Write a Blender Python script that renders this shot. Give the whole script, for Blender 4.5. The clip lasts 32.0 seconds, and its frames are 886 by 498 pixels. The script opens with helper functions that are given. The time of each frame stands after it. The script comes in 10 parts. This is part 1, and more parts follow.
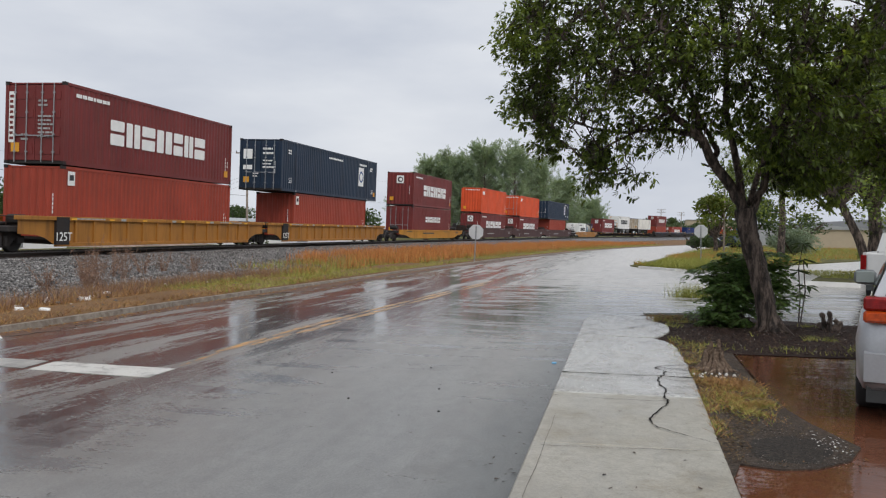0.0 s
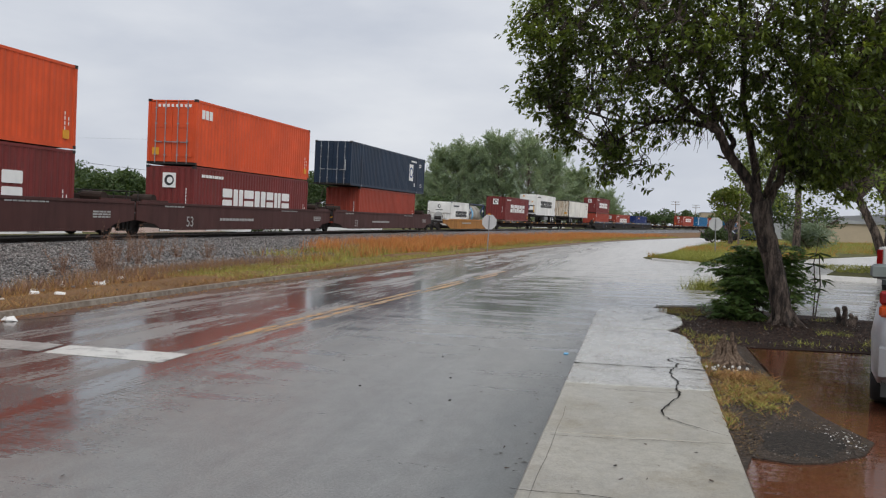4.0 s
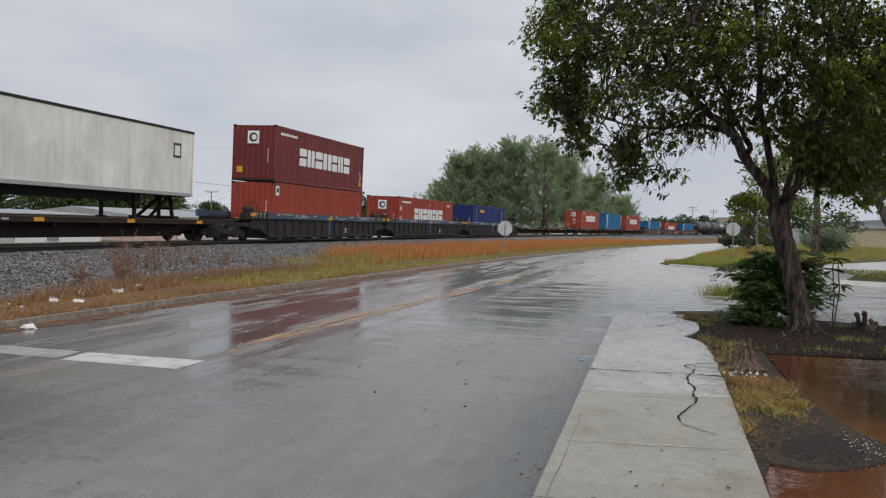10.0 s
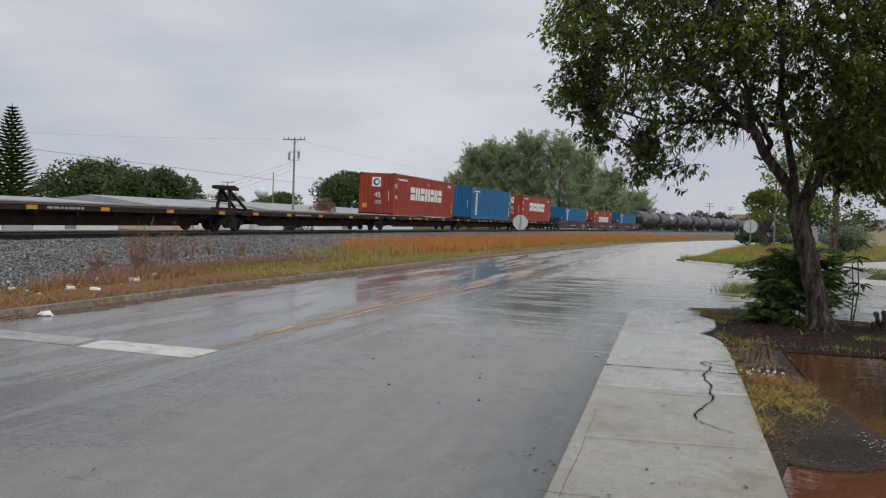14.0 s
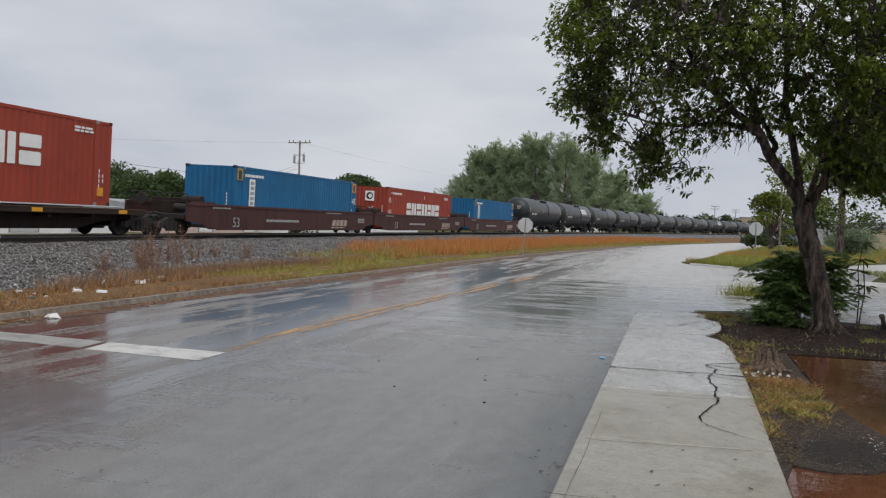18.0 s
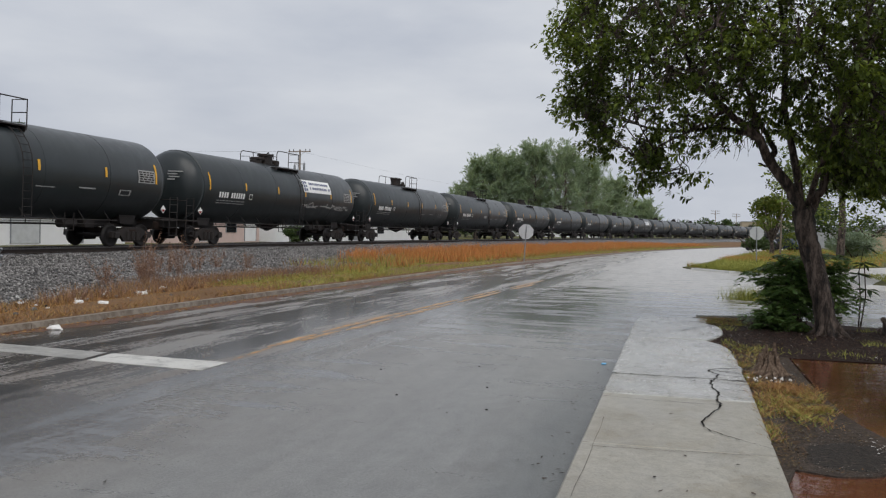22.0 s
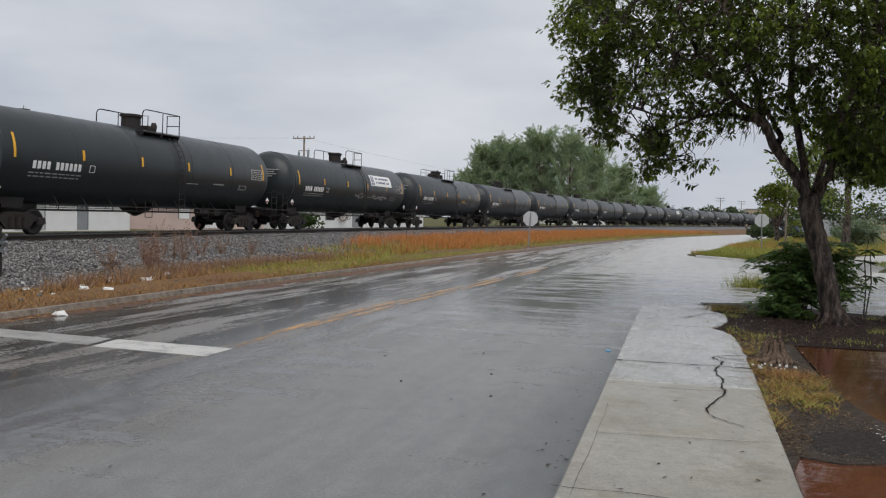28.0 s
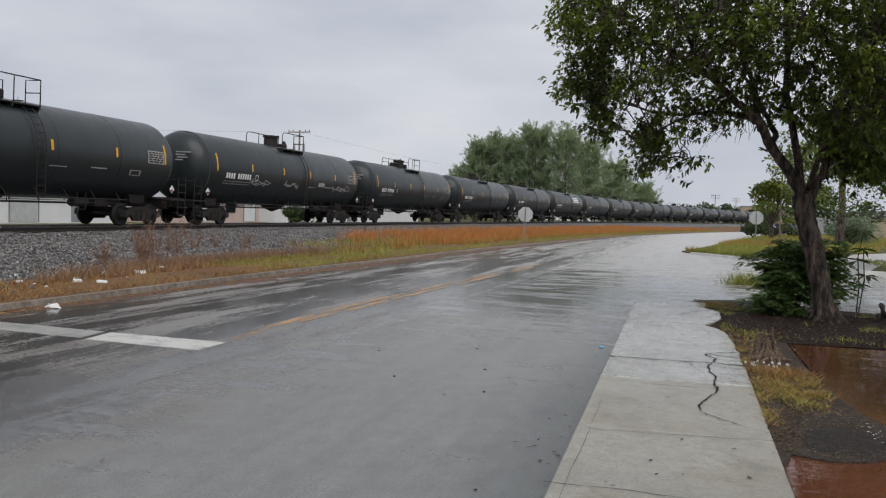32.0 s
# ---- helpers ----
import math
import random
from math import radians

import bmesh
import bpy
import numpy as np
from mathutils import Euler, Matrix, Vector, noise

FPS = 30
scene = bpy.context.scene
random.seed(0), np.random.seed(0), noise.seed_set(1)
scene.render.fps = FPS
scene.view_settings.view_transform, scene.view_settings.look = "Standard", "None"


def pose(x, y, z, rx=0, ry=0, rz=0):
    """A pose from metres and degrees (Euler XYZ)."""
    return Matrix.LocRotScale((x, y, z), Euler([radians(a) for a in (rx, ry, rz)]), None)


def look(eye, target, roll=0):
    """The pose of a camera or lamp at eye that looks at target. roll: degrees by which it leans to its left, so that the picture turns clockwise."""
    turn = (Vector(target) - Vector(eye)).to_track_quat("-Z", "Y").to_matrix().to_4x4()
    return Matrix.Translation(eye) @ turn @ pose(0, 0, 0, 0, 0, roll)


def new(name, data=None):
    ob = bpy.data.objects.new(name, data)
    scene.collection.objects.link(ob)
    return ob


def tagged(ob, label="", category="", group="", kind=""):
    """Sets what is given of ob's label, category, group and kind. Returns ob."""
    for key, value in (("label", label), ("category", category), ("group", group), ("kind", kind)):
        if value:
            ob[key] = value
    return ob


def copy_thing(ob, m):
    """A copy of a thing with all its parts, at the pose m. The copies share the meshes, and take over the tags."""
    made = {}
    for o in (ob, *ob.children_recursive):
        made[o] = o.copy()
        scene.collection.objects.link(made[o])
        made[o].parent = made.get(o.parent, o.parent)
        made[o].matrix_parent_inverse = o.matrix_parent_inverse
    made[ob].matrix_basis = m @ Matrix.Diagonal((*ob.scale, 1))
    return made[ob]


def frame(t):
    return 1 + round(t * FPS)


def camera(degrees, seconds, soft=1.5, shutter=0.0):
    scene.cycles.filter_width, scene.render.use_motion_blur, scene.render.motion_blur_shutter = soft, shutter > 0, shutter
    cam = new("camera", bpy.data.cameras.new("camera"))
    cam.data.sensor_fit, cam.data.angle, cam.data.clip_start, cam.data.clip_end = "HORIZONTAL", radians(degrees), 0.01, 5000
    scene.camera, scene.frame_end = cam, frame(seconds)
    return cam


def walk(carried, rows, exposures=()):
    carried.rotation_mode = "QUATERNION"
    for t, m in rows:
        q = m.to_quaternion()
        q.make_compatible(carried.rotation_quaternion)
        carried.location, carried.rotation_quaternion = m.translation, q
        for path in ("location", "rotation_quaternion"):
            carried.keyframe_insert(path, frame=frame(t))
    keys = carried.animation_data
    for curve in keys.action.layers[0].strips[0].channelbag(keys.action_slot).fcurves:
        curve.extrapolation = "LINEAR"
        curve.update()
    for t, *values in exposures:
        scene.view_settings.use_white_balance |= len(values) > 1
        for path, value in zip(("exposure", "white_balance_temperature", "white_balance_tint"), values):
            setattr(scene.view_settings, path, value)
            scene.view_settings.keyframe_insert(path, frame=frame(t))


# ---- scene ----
# The camera: a hand-held phone at eye height on the pavement, panning slowly.
FOV = 56.6
PATH = [
    (0, 0, -0, 1.662, 88.756, -0.727, 14.444),
    (0.5, 0.018, -0.006, 1.664, 88.669, -0.617, 14.581),
    (1, 0.014, -0.004, 1.66, 88.477, -0.92, 14.544),
    (1.5, 0.012, 0.005, 1.653, 88.149, -1.074, 14.752),
    (2, 0, -0.006, 1.655, 87.89, -1.283, 14.605),
    (2.5, 0.007, 0.024, 1.658, 87.948, -1.274, 14.591),
    (3, -0, 0.009, 1.654, 88.374, -0.907, 14.752),
    (3.5, -0.004, 0.009, 1.654, 88.042, -1.151, 15.069),
    (5.5, 0.003, 0.005, 1.654, 88.601, -1.595, 15.95),
    (6, 0.009, 0.022, 1.648, 88.936, -1.784, 16.381),
    (6.5, 0.013, 0.007, 1.647, 88.947, -1.912, 16.699),
    (7, 0.021, -0.028, 1.649, 88.685, -1.58, 16.308),
    (7.5, 0.012, 0.009, 1.648, 88.481, -1.51, 16.043),
    (8, 0.003, 0.027, 1.645, 88.435, -1.713, 16.135),
    (8.5, 0.009, 0.008, 1.644, 88.342, -1.496, 15.554),
    (9, 0.016, 0.018, 1.652, 88.438, -1.226, 15.63),
    (9.5, 0.008, 0.024, 1.648, 88.363, -1.599, 15.994),
    (10, 0.012, 0.015, 1.649, 88.462, -1.114, 16.476),
    (10.5, 0.013, 0.009, 1.651, 89.341, -0.837, 16.928),
    (11, 0.007, 0.02, 1.652, 89.503, -1.309, 17.459),
    (11.5, 0.006, 0.008, 1.65, 89.187, -1.282, 17.269),
    (12, 0.007, 0.01, 1.647, 88.559, -1.341, 17.079),
    (12.5, -0.001, 0.026, 1.651, 88.761, -1.393, 16.958),
    (13, 0.003, 0.038, 1.65, 88.389, -1.772, 17.729),
    (13.5, -0.01, 0.011, 1.648, 88.447, -1.781, 17.373),
    (14, -0.015, 0.05, 1.643, 87.963, -1.864, 17.511),
    (14.5, 0.002, 0.022, 1.643, 88.357, -1.489, 17.279),
    (16.5, -0.009, 0.014, 1.641, 88.24, -2.007, 17.709),
    (17, -0.002, 0.021, 1.648, 88.361, -1.581, 17.445),
    (17.5, -0.006, 0.034, 1.644, 88.163, -1.49, 17.59),
    (18, -0.009, 0.025, 1.641, 88.152, -1.827, 17.856),
    (18.5, -0.007, 0.005, 1.645, 88.083, -1.865, 17.854),
    (19, -0.003, 0.01, 1.65, 88.059, -1.411, 17.888),
    (19.5, -0.006, 0.022, 1.65, 88.352, -1.567, 17.652),
    (20, 0.001, 0.026, 1.648, 88.216, -1.714, 17.785),
    (20.5, -0.002, 0.015, 1.643, 87.938, -1.505, 18.011),
    (21, 0.003, 0.007, 1.645, 88.172, -1.201, 17.761),
    (21.5, -0.003, 0.013, 1.644, 88.38, -1.257, 17.917),
    (22, -0.002, 0.007, 1.647, 88.659, -1.247, 17.906),
    (22.5, -0.013, 0.022, 1.643, 88.132, -1.724, 17.915),
    (23, -0.017, 0.022, 1.649, 88.003, -1.799, 18.421),
    (23.5, -0.011, 0.018, 1.651, 87.856, -1.913, 18.339),
    (24, 0.003, 0.022, 1.636, 87.942, -1.991, 17.81),
    (24.5, -0.012, 0.006, 1.639, 87.569, -2.122, 18.155),
    (25, -0.014, 0.015, 1.639, 87.377, -2.773, 18.007),
    (25.5, -0.007, 0.011, 1.637, 87.883, -2.416, 18.152),
    (27.5, -0.012, 0.014, 1.649, 88.039, -1.329, 18.275),
    (28, -0.009, 0.022, 1.641, 87.751, -1.316, 18.202),
    (28.5, -0.007, 0.013, 1.642, 87.874, -1.468, 18.19),
    (29, -0.009, 0.013, 1.642, 87.968, -1.662, 18.27),
    (29.5, -0.004, 0.017, 1.642, 88.115, -1.336, 17.994),
    (30, -0.008, 0.021, 1.64, 87.909, -1.401, 18.216),
    (30.5, -0.01, 0.027, 1.638, 87.543, -1.451, 18.115),
    (31, -0.011, 0.017, 1.641, 87.684, -1.485, 17.966),
    (31.5, -0.009, 0.017, 1.635, 87.42, -1.745, 17.989),
    (32, -0.004, 0.027, 1.645, 87.412, -1.74, 17.868),
]
cam = camera(FOV, 32.0, soft=1.2)
walk(cam, [(t, pose(*v)) for t, *v in PATH], [(0, 0.18), (3.5, 0.16), (6, 0.13), (9, 0.02), (13, -0.03), (18, 0.0), (32, 0.01)])

# Overcast daylight after rain.
world = bpy.data.worlds.new("overcast_sky")
scene.world = world
world.use_nodes = True
wn, wl = world.node_tree.nodes, world.node_tree.links
sky = wn.new("ShaderNodeTexSky")
sky.sky_type = "NISHITA"
sky.sun_disc = False
sky.sun_elevation = radians(54)
sky.sun_rotation = radians(135)
sky.dust_density = 6.0
sky.air_density = 1.0
wtc = wn.new("ShaderNodeTexCoord")
wsep = wn.new("ShaderNodeSeparateXYZ")
wl.new(wtc.outputs["Generated"], wsep.inputs[0])
wmap = wn.new("ShaderNodeMapping")
wmap.inputs["Scale"].default_value = (1.0, 1.0, 3.2)
wl.new(wtc.outputs["Generated"], wmap.inputs[0])
wnoi = wn.new("ShaderNodeTexNoise")
wnoi.inputs["Scale"].default_value = 2.3
wnoi.inputs["Detail"].default_value = 6.0
wl.new(wmap.outputs[0], wnoi.inputs["Vector"])
wramp = wn.new("ShaderNodeValToRGB")
wramp.color_ramp.elements[0].position, wramp.color_ramp.elements[0].color = 0.33, (5.7, 6.15, 7.1, 1)
wramp.color_ramp.elements[1].position, wramp.color_ramp.elements[1].color = 0.68, (8.6, 8.85, 9.3, 1)
wl.new(wnoi.outputs["Fac"], wramp.inputs[0])
wmix = wn.new("ShaderNodeMixRGB")
wmix.inputs[0].default_value = 0.93
wl.new(sky.outputs[0], wmix.inputs[1])
wl.new(wramp.outputs[0], wmix.inputs[2])
wl.new(wmix.outputs[0], wn["Background"].inputs[0])
wn["Background"].inputs[1].default_value = 0.085

sun = new("sun", bpy.data.lights.new("sun", "SUN"))
sun.data.energy, sun.data.angle, sun.data.color = 1.45, radians(50), (1.0, 0.97, 0.93)
sun.matrix_world = look((20, -20, 39), (0, 0, 0))

# ---------------- materials ----------------
def tree_of(name):
    m = bpy.data.materials.new(name)
    m.use_nodes = True
    n = m.node_tree.nodes
    return m, n, m.node_tree.links, n["Principled BSDF"]


def noise_node(n, l, scale, detail=4.0, rough=0.6, stretch=None, coord="Object"):
    tc = n.new("ShaderNodeTexCoord")
    out = tc.outputs[coord]
    if stretch:
        mp = n.new("ShaderNodeMapping")
        mp.inputs["Scale"].default_value = stretch
        l.new(out, mp.inputs[0])
        out = mp.outputs[0]
    t = n.new("ShaderNodeTexNoise")
    t.inputs["Scale"].default_value = scale
    t.inputs["Detail"].default_value = detail
    t.inputs["Roughness"].default_value = rough
    l.new(out, t.inputs["Vector"])
    return t.outputs["Fac"]


def ramp_node(n, l, fac, stops):
    r = n.new("ShaderNodeValToRGB")
    e = r.color_ramp.elements
    while len(e) < len(stops):
        e.new(0.5)
    for el, (p, c) in zip(e, stops):
        el.position, el.color = p, (*c, 1)
    l.new(fac, r.inputs[0])
    return r.outputs[0]


def mix_node(n, l, fac, a, b, mode="MIX"):
    x = n.new("ShaderNodeMixRGB")
    x.blend_type = mode
    for sock, v in ((0, fac), (1, a), (2, b)):
        if isinstance(v, (int, float)):
            x.inputs[sock].default_value = v
        elif isinstance(v, tuple):
            x.inputs[sock].default_value = (*v, 1)
        else:
            l.new(v, x.inputs[sock])
    return x.outputs[0]


def bump_node(n, l, bsdf, fac, strength=0.3, dist=0.01):
    b = n.new("ShaderNodeBump")
    b.inputs["Strength"].default_value = strength
    b.inputs["Distance"].default_value = dist
    l.new(fac, b.inputs["Height"])
    l.new(b.outputs[0], bsdf.inputs["Normal"])


def shade(c, k):
    return tuple(min(1.0, v * k) for v in c)


def painted(name, c, rough=0.45, metal=0.0, dirt=0.35, dirt_col=(0.09, 0.06, 0.045), scale=1.2, wet=0.0):
    """Weathered paint: fade at a large scale, grime streaks down the sides, fine grain."""
    m, n, l, b = tree_of(name)
    big = noise_node(n, l, scale * 0.5, 3)
    col = ramp_node(n, l, big, [(0.3, shade(c, 0.82)), (0.7, shade(c, 1.12))])
    streak = noise_node(n, l, scale * 2.5, 5, 0.65, (1.0, 1.0, 0.12))
    mask = ramp_node(n, l, streak, [(0.5, (0, 0, 0)), (0.78, (dirt, dirt, dirt))])
    col = mix_node(n, l, mask, col, dirt_col)
    fine = noise_node(n, l, 40, 3)
    col = mix_node(n, l, 0.12, col, fine, "OVERLAY")
    l.new(col, b.inputs["Base Color"])
    b.inputs["Metallic"].default_value = metal
    b.inputs["Specular IOR Level"].default_value = 0.3
    r = ramp_node(n, l, streak, [(0.3, (rough, rough, rough)), (0.8, (rough + 0.2,) * 3)])
    l.new(r, b.inputs["Roughness"])
    if wet:
        b.inputs["Coat Weight"].default_value = wet
        b.inputs["Coat Roughness"].default_value = 0.28
    bump_node(n, l, b, fine, 0.08, 0.004)
    return m


def plain(name, c, rough=0.6, metal=0.0, var=0.15, scale=8.0, bump=0.1):
    m, n, l, b = tree_of(name)
    f = noise_node(n, l, scale, 5)
    col = ramp_node(n, l, f, [(0.3, shade(c, 1 - var)), (0.7, shade(c, 1 + var))])
    l.new(col, b.inputs["Base Color"])
    b.inputs["Roughness"].default_value, b.inputs["Metallic"].default_value = rough, metal
    if bump:
        bump_node(n, l, b, f, bump, 0.01)
    return m


def varied(name, cols, rough=0.6, scale=6.0, island=True):
    """For grass, leaves and litter: a colour per island, with fine grain."""
    m, n, l, b = tree_of(name)
    g = n.new("ShaderNodeNewGeometry")
    r = ramp_node(n, l, g.outputs["Random Per Island"], [(i / (len(cols) - 1), c) for i, c in enumerate(cols)])
    f = noise_node(n, l, scale, 3)
    col = mix_node(n, l, 0.35, r, f, "OVERLAY")
    l.new(col, b.inputs["Base Color"])
    b.inputs["Roughness"].default_value = rough
    return m


def leafy(name, cols, rough=0.5, through_light=0.4, clump=1.3):
    """Leaves: a colour per leaf and per clump, part of the light passing through."""
    m, n, l, b = tree_of(name)
    g = n.new("ShaderNodeNewGeometry")
    f = noise_node(n, l, clump, 3, 0.6)
    add = n.new("ShaderNodeMath")
    add.operation = "MULTIPLY_ADD"
    l.new(f, add.inputs[0])
    add.inputs[1].default_value = 1.5
    half = n.new("ShaderNodeMath")
    half.operation = "MULTIPLY_ADD"
    l.new(g.outputs["Random Per Island"], half.inputs[0])
    half.inputs[1].default_value, half.inputs[2].default_value = 0.55, -0.52
    l.new(half.outputs[0], add.inputs[2])
    col = ramp_node(n, l, add.outputs[0], [(i / (len(cols) - 1), c) for i, c in enumerate(cols)])
    l.new(col, b.inputs["Base Color"])
    b.inputs["Roughness"].default_value = rough
    tr = n.new("ShaderNodeBsdfTranslucent")
    warm = mix_node(n, l, 1.0, col, (1.25, 1.15, 0.6), "MULTIPLY")
    l.new(warm, tr.inputs["Color"])
    mx = n.new("ShaderNodeMixShader")
    mx.inputs[0].default_value = through_light
    l.new(b.outputs[0], mx.inputs[1])
    l.new(tr.outputs[0], mx.inputs[2])
    l.new(mx.outputs[0], n["Material Output"].inputs["Surface"])
    return m


def rough_bark():
    """Dark bark split into upright ridges."""
    m, n, l, b = tree_of("ridged_dark_bark")
    rid = noise_node(n, l, 11, 8, 0.72, (1.0, 1.0, 0.26))
    col = ramp_node(n, l, rid, [(0.37, (0.008, 0.006, 0.005)), (0.48, (0.052, 0.036, 0.028)), (0.60, (0.190, 0.142, 0.114))])
    big = noise_node(n, l, 1.6, 4)
    col = mix_node(n, l, 0.35, col, big, "OVERLAY")
    l.new(col, b.inputs["Base Color"])
    b.inputs["Roughness"].default_value = 0.75
    bump_node(n, l, b, rid, 1.0, 0.11)
    return m


M = {}
M["maroon"] = painted("maroon_paint", (0.175, 0.030, 0.028), 0.40)
M["red"] = painted("oxide_red_paint", (0.33, 0.053, 0.030), 0.43, dirt=0.25)
M["orange"] = painted("orange_paint", (0.68, 0.09, 0.026), 0.43, dirt=0.12)
M["navy"] = painted("navy_paint", (0.013, 0.029, 0.058), 0.38)
M["blue"] = painted("blue_paint", (0.012, 0.135, 0.30), 0.42, dirt=0.2)
M["seablue"] = painted("deep_blue_paint", (0.010, 0.028, 0.135), 0.42, dirt=0.2)
M["white"] = painted("white_paint", (0.86, 0.86, 0.83), 0.42, dirt=0.25, dirt_col=(0.45, 0.36, 0.26))
M["dullwhite"] = painted("stained_white_paint", (0.84, 0.82, 0.75), 0.5, dirt=0.4, dirt_col=(0.46, 0.35, 0.22))
M["railrim"] = painted("rust_orange_deck_edge", (0.075, 0.043, 0.028), 0.7, dirt=0.8, dirt_col=(0.028, 0.019, 0.015), scale=2.0)
M["beigemark"] = plain("faded_beige_lettering", (0.40, 0.33, 0.26), 0.5, 0, 0.2, 3.0, 0)
M["yellow"] = painted("well_car_yellow", (0.39, 0.170, 0.034), 0.5, dirt=0.9, dirt_col=(0.13, 0.065, 0.030))
M["yellow2"] = painted("clean_well_car_yellow", (0.52, 0.23, 0.025), 0.5, dirt=0.6, dirt_col=(0.15, 0.075, 0.03))
M["brown"] = painted("well_car_brown", (0.072, 0.028, 0.025), 0.5, dirt=0.5, dirt_col=(0.035, 0.022, 0.018))
M["charcoal"] = painted("grimy_charcoal_steel", (0.029, 0.025, 0.024), 0.6, dirt=0.5, dirt_col=(0.055, 0.037, 0.027))
M["bluerail"] = painted("faded_blue_rail", (0.06, 0.095, 0.15), 0.55, dirt=0.5)
M["rustpatch"] = painted("bare_rust_patch", (0.125, 0.055, 0.035), 0.8, dirt=0.6, dirt_col=(0.035, 0.024, 0.020), scale=3.0)
M["rust"] = painted("rusted_deck_steel", (0.034, 0.021, 0.016), 0.75, dirt=0.6, dirt_col=(0.016, 0.012, 0.010))
M["dullsticker"] = plain("faded_yellow_sticker", (0.40, 0.27, 0.07), 0.6, 0, 0.25, 6.0, 0)
M["black"] = painted("black_tank_paint", (0.019, 0.025, 0.027), 0.36, dirt=0.35, dirt_col=(0.036, 0.036, 0.036), wet=0.35)
M["steel"] = plain("dark_wheel_steel", (0.026, 0.023, 0.022), 0.6, 0.4)
M["polished"] = plain("polished_rail_head", (0.16, 0.15, 0.145), 0.35, 1.0, 0.1)
M["railrust"] = plain("rail_web_rust", (0.024, 0.016, 0.012), 0.8)
M["galv"] = plain("galvanised_steel", (0.34, 0.35, 0.36), 0.45, 0.8)
M["stainless"] = painted("dull_beige_tank", (0.40, 0.37, 0.31), 0.4, 0.35, 0.5, (0.16, 0.13, 0.10))
M["lettering"] = plain("white_lettering", (0.86, 0.86, 0.84), 0.45, 0, 0.05, 3.0, 0)
M["greymark"] = plain("grey_lettering", (0.38, 0.38, 0.37), 0.5, 0, 0.15, 3.0, 0)
M["darkmark"] = plain("black_lettering", (0.03, 0.032, 0.035), 0.5, 0, 0.1, 3.0, 0)
M["sticker"] = plain("yellow_sticker", (0.72, 0.33, 0.015), 0.5, 0, 0.1, 3.0, 0)
M["ylw"] = plain("yellow_reflector", (0.80, 0.42, 0.03), 0.45, 0, 0.1, 3.0, 0)
M["rubber"] = plain("tyre_rubber", (0.02, 0.02, 0.021), 0.75)
M["reefer"] = plain("machinery_dark", (0.03, 0.035, 0.05), 0.5)
M["bluebox"] = plain("machinery_blue", (0.03, 0.08, 0.25), 0.5)


def rust_streaks():
    """White door paint with rust running down from the hinges and grime at the sill."""
    m, n, l, b = tree_of("rust_streaked_door_paint")
    st = noise_node(n, l, 7.0, 7, 0.7, (1.0, 1.0, 0.10))
    col = ramp_node(n, l, st, [(0.40, (0.78, 0.74, 0.65)), (0.52, (0.58, 0.47, 0.34)), (0.66, (0.26, 0.145, 0.075))])
    col = mix_node(n, l, 0.25, col, noise_node(n, l, 30, 4), "OVERLAY")
    l.new(col, b.inputs["Base Color"])
    b.inputs["Roughness"].default_value = 0.55
    return m


M["rustdoor"] = rust_streaks()


def coord_ramp(n, l, axis, stops):
    tc = n.new("ShaderNodeTexCoord")
    sep = n.new("ShaderNodeSeparateXYZ")
    l.new(tc.outputs["Object"], sep.inputs[0])
    mr = n.new("ShaderNodeMapRange")
    lo, hi = stops[0][0], stops[-1][0]
    mr.inputs["From Min"].default_value, mr.inputs["From Max"].default_value = lo, hi
    l.new(sep.outputs[axis], mr.inputs["Value"])
    return ramp_node(n, l, mr.outputs[0], [((p - lo) / (hi - lo), (v, v, v)) for p, v in stops])


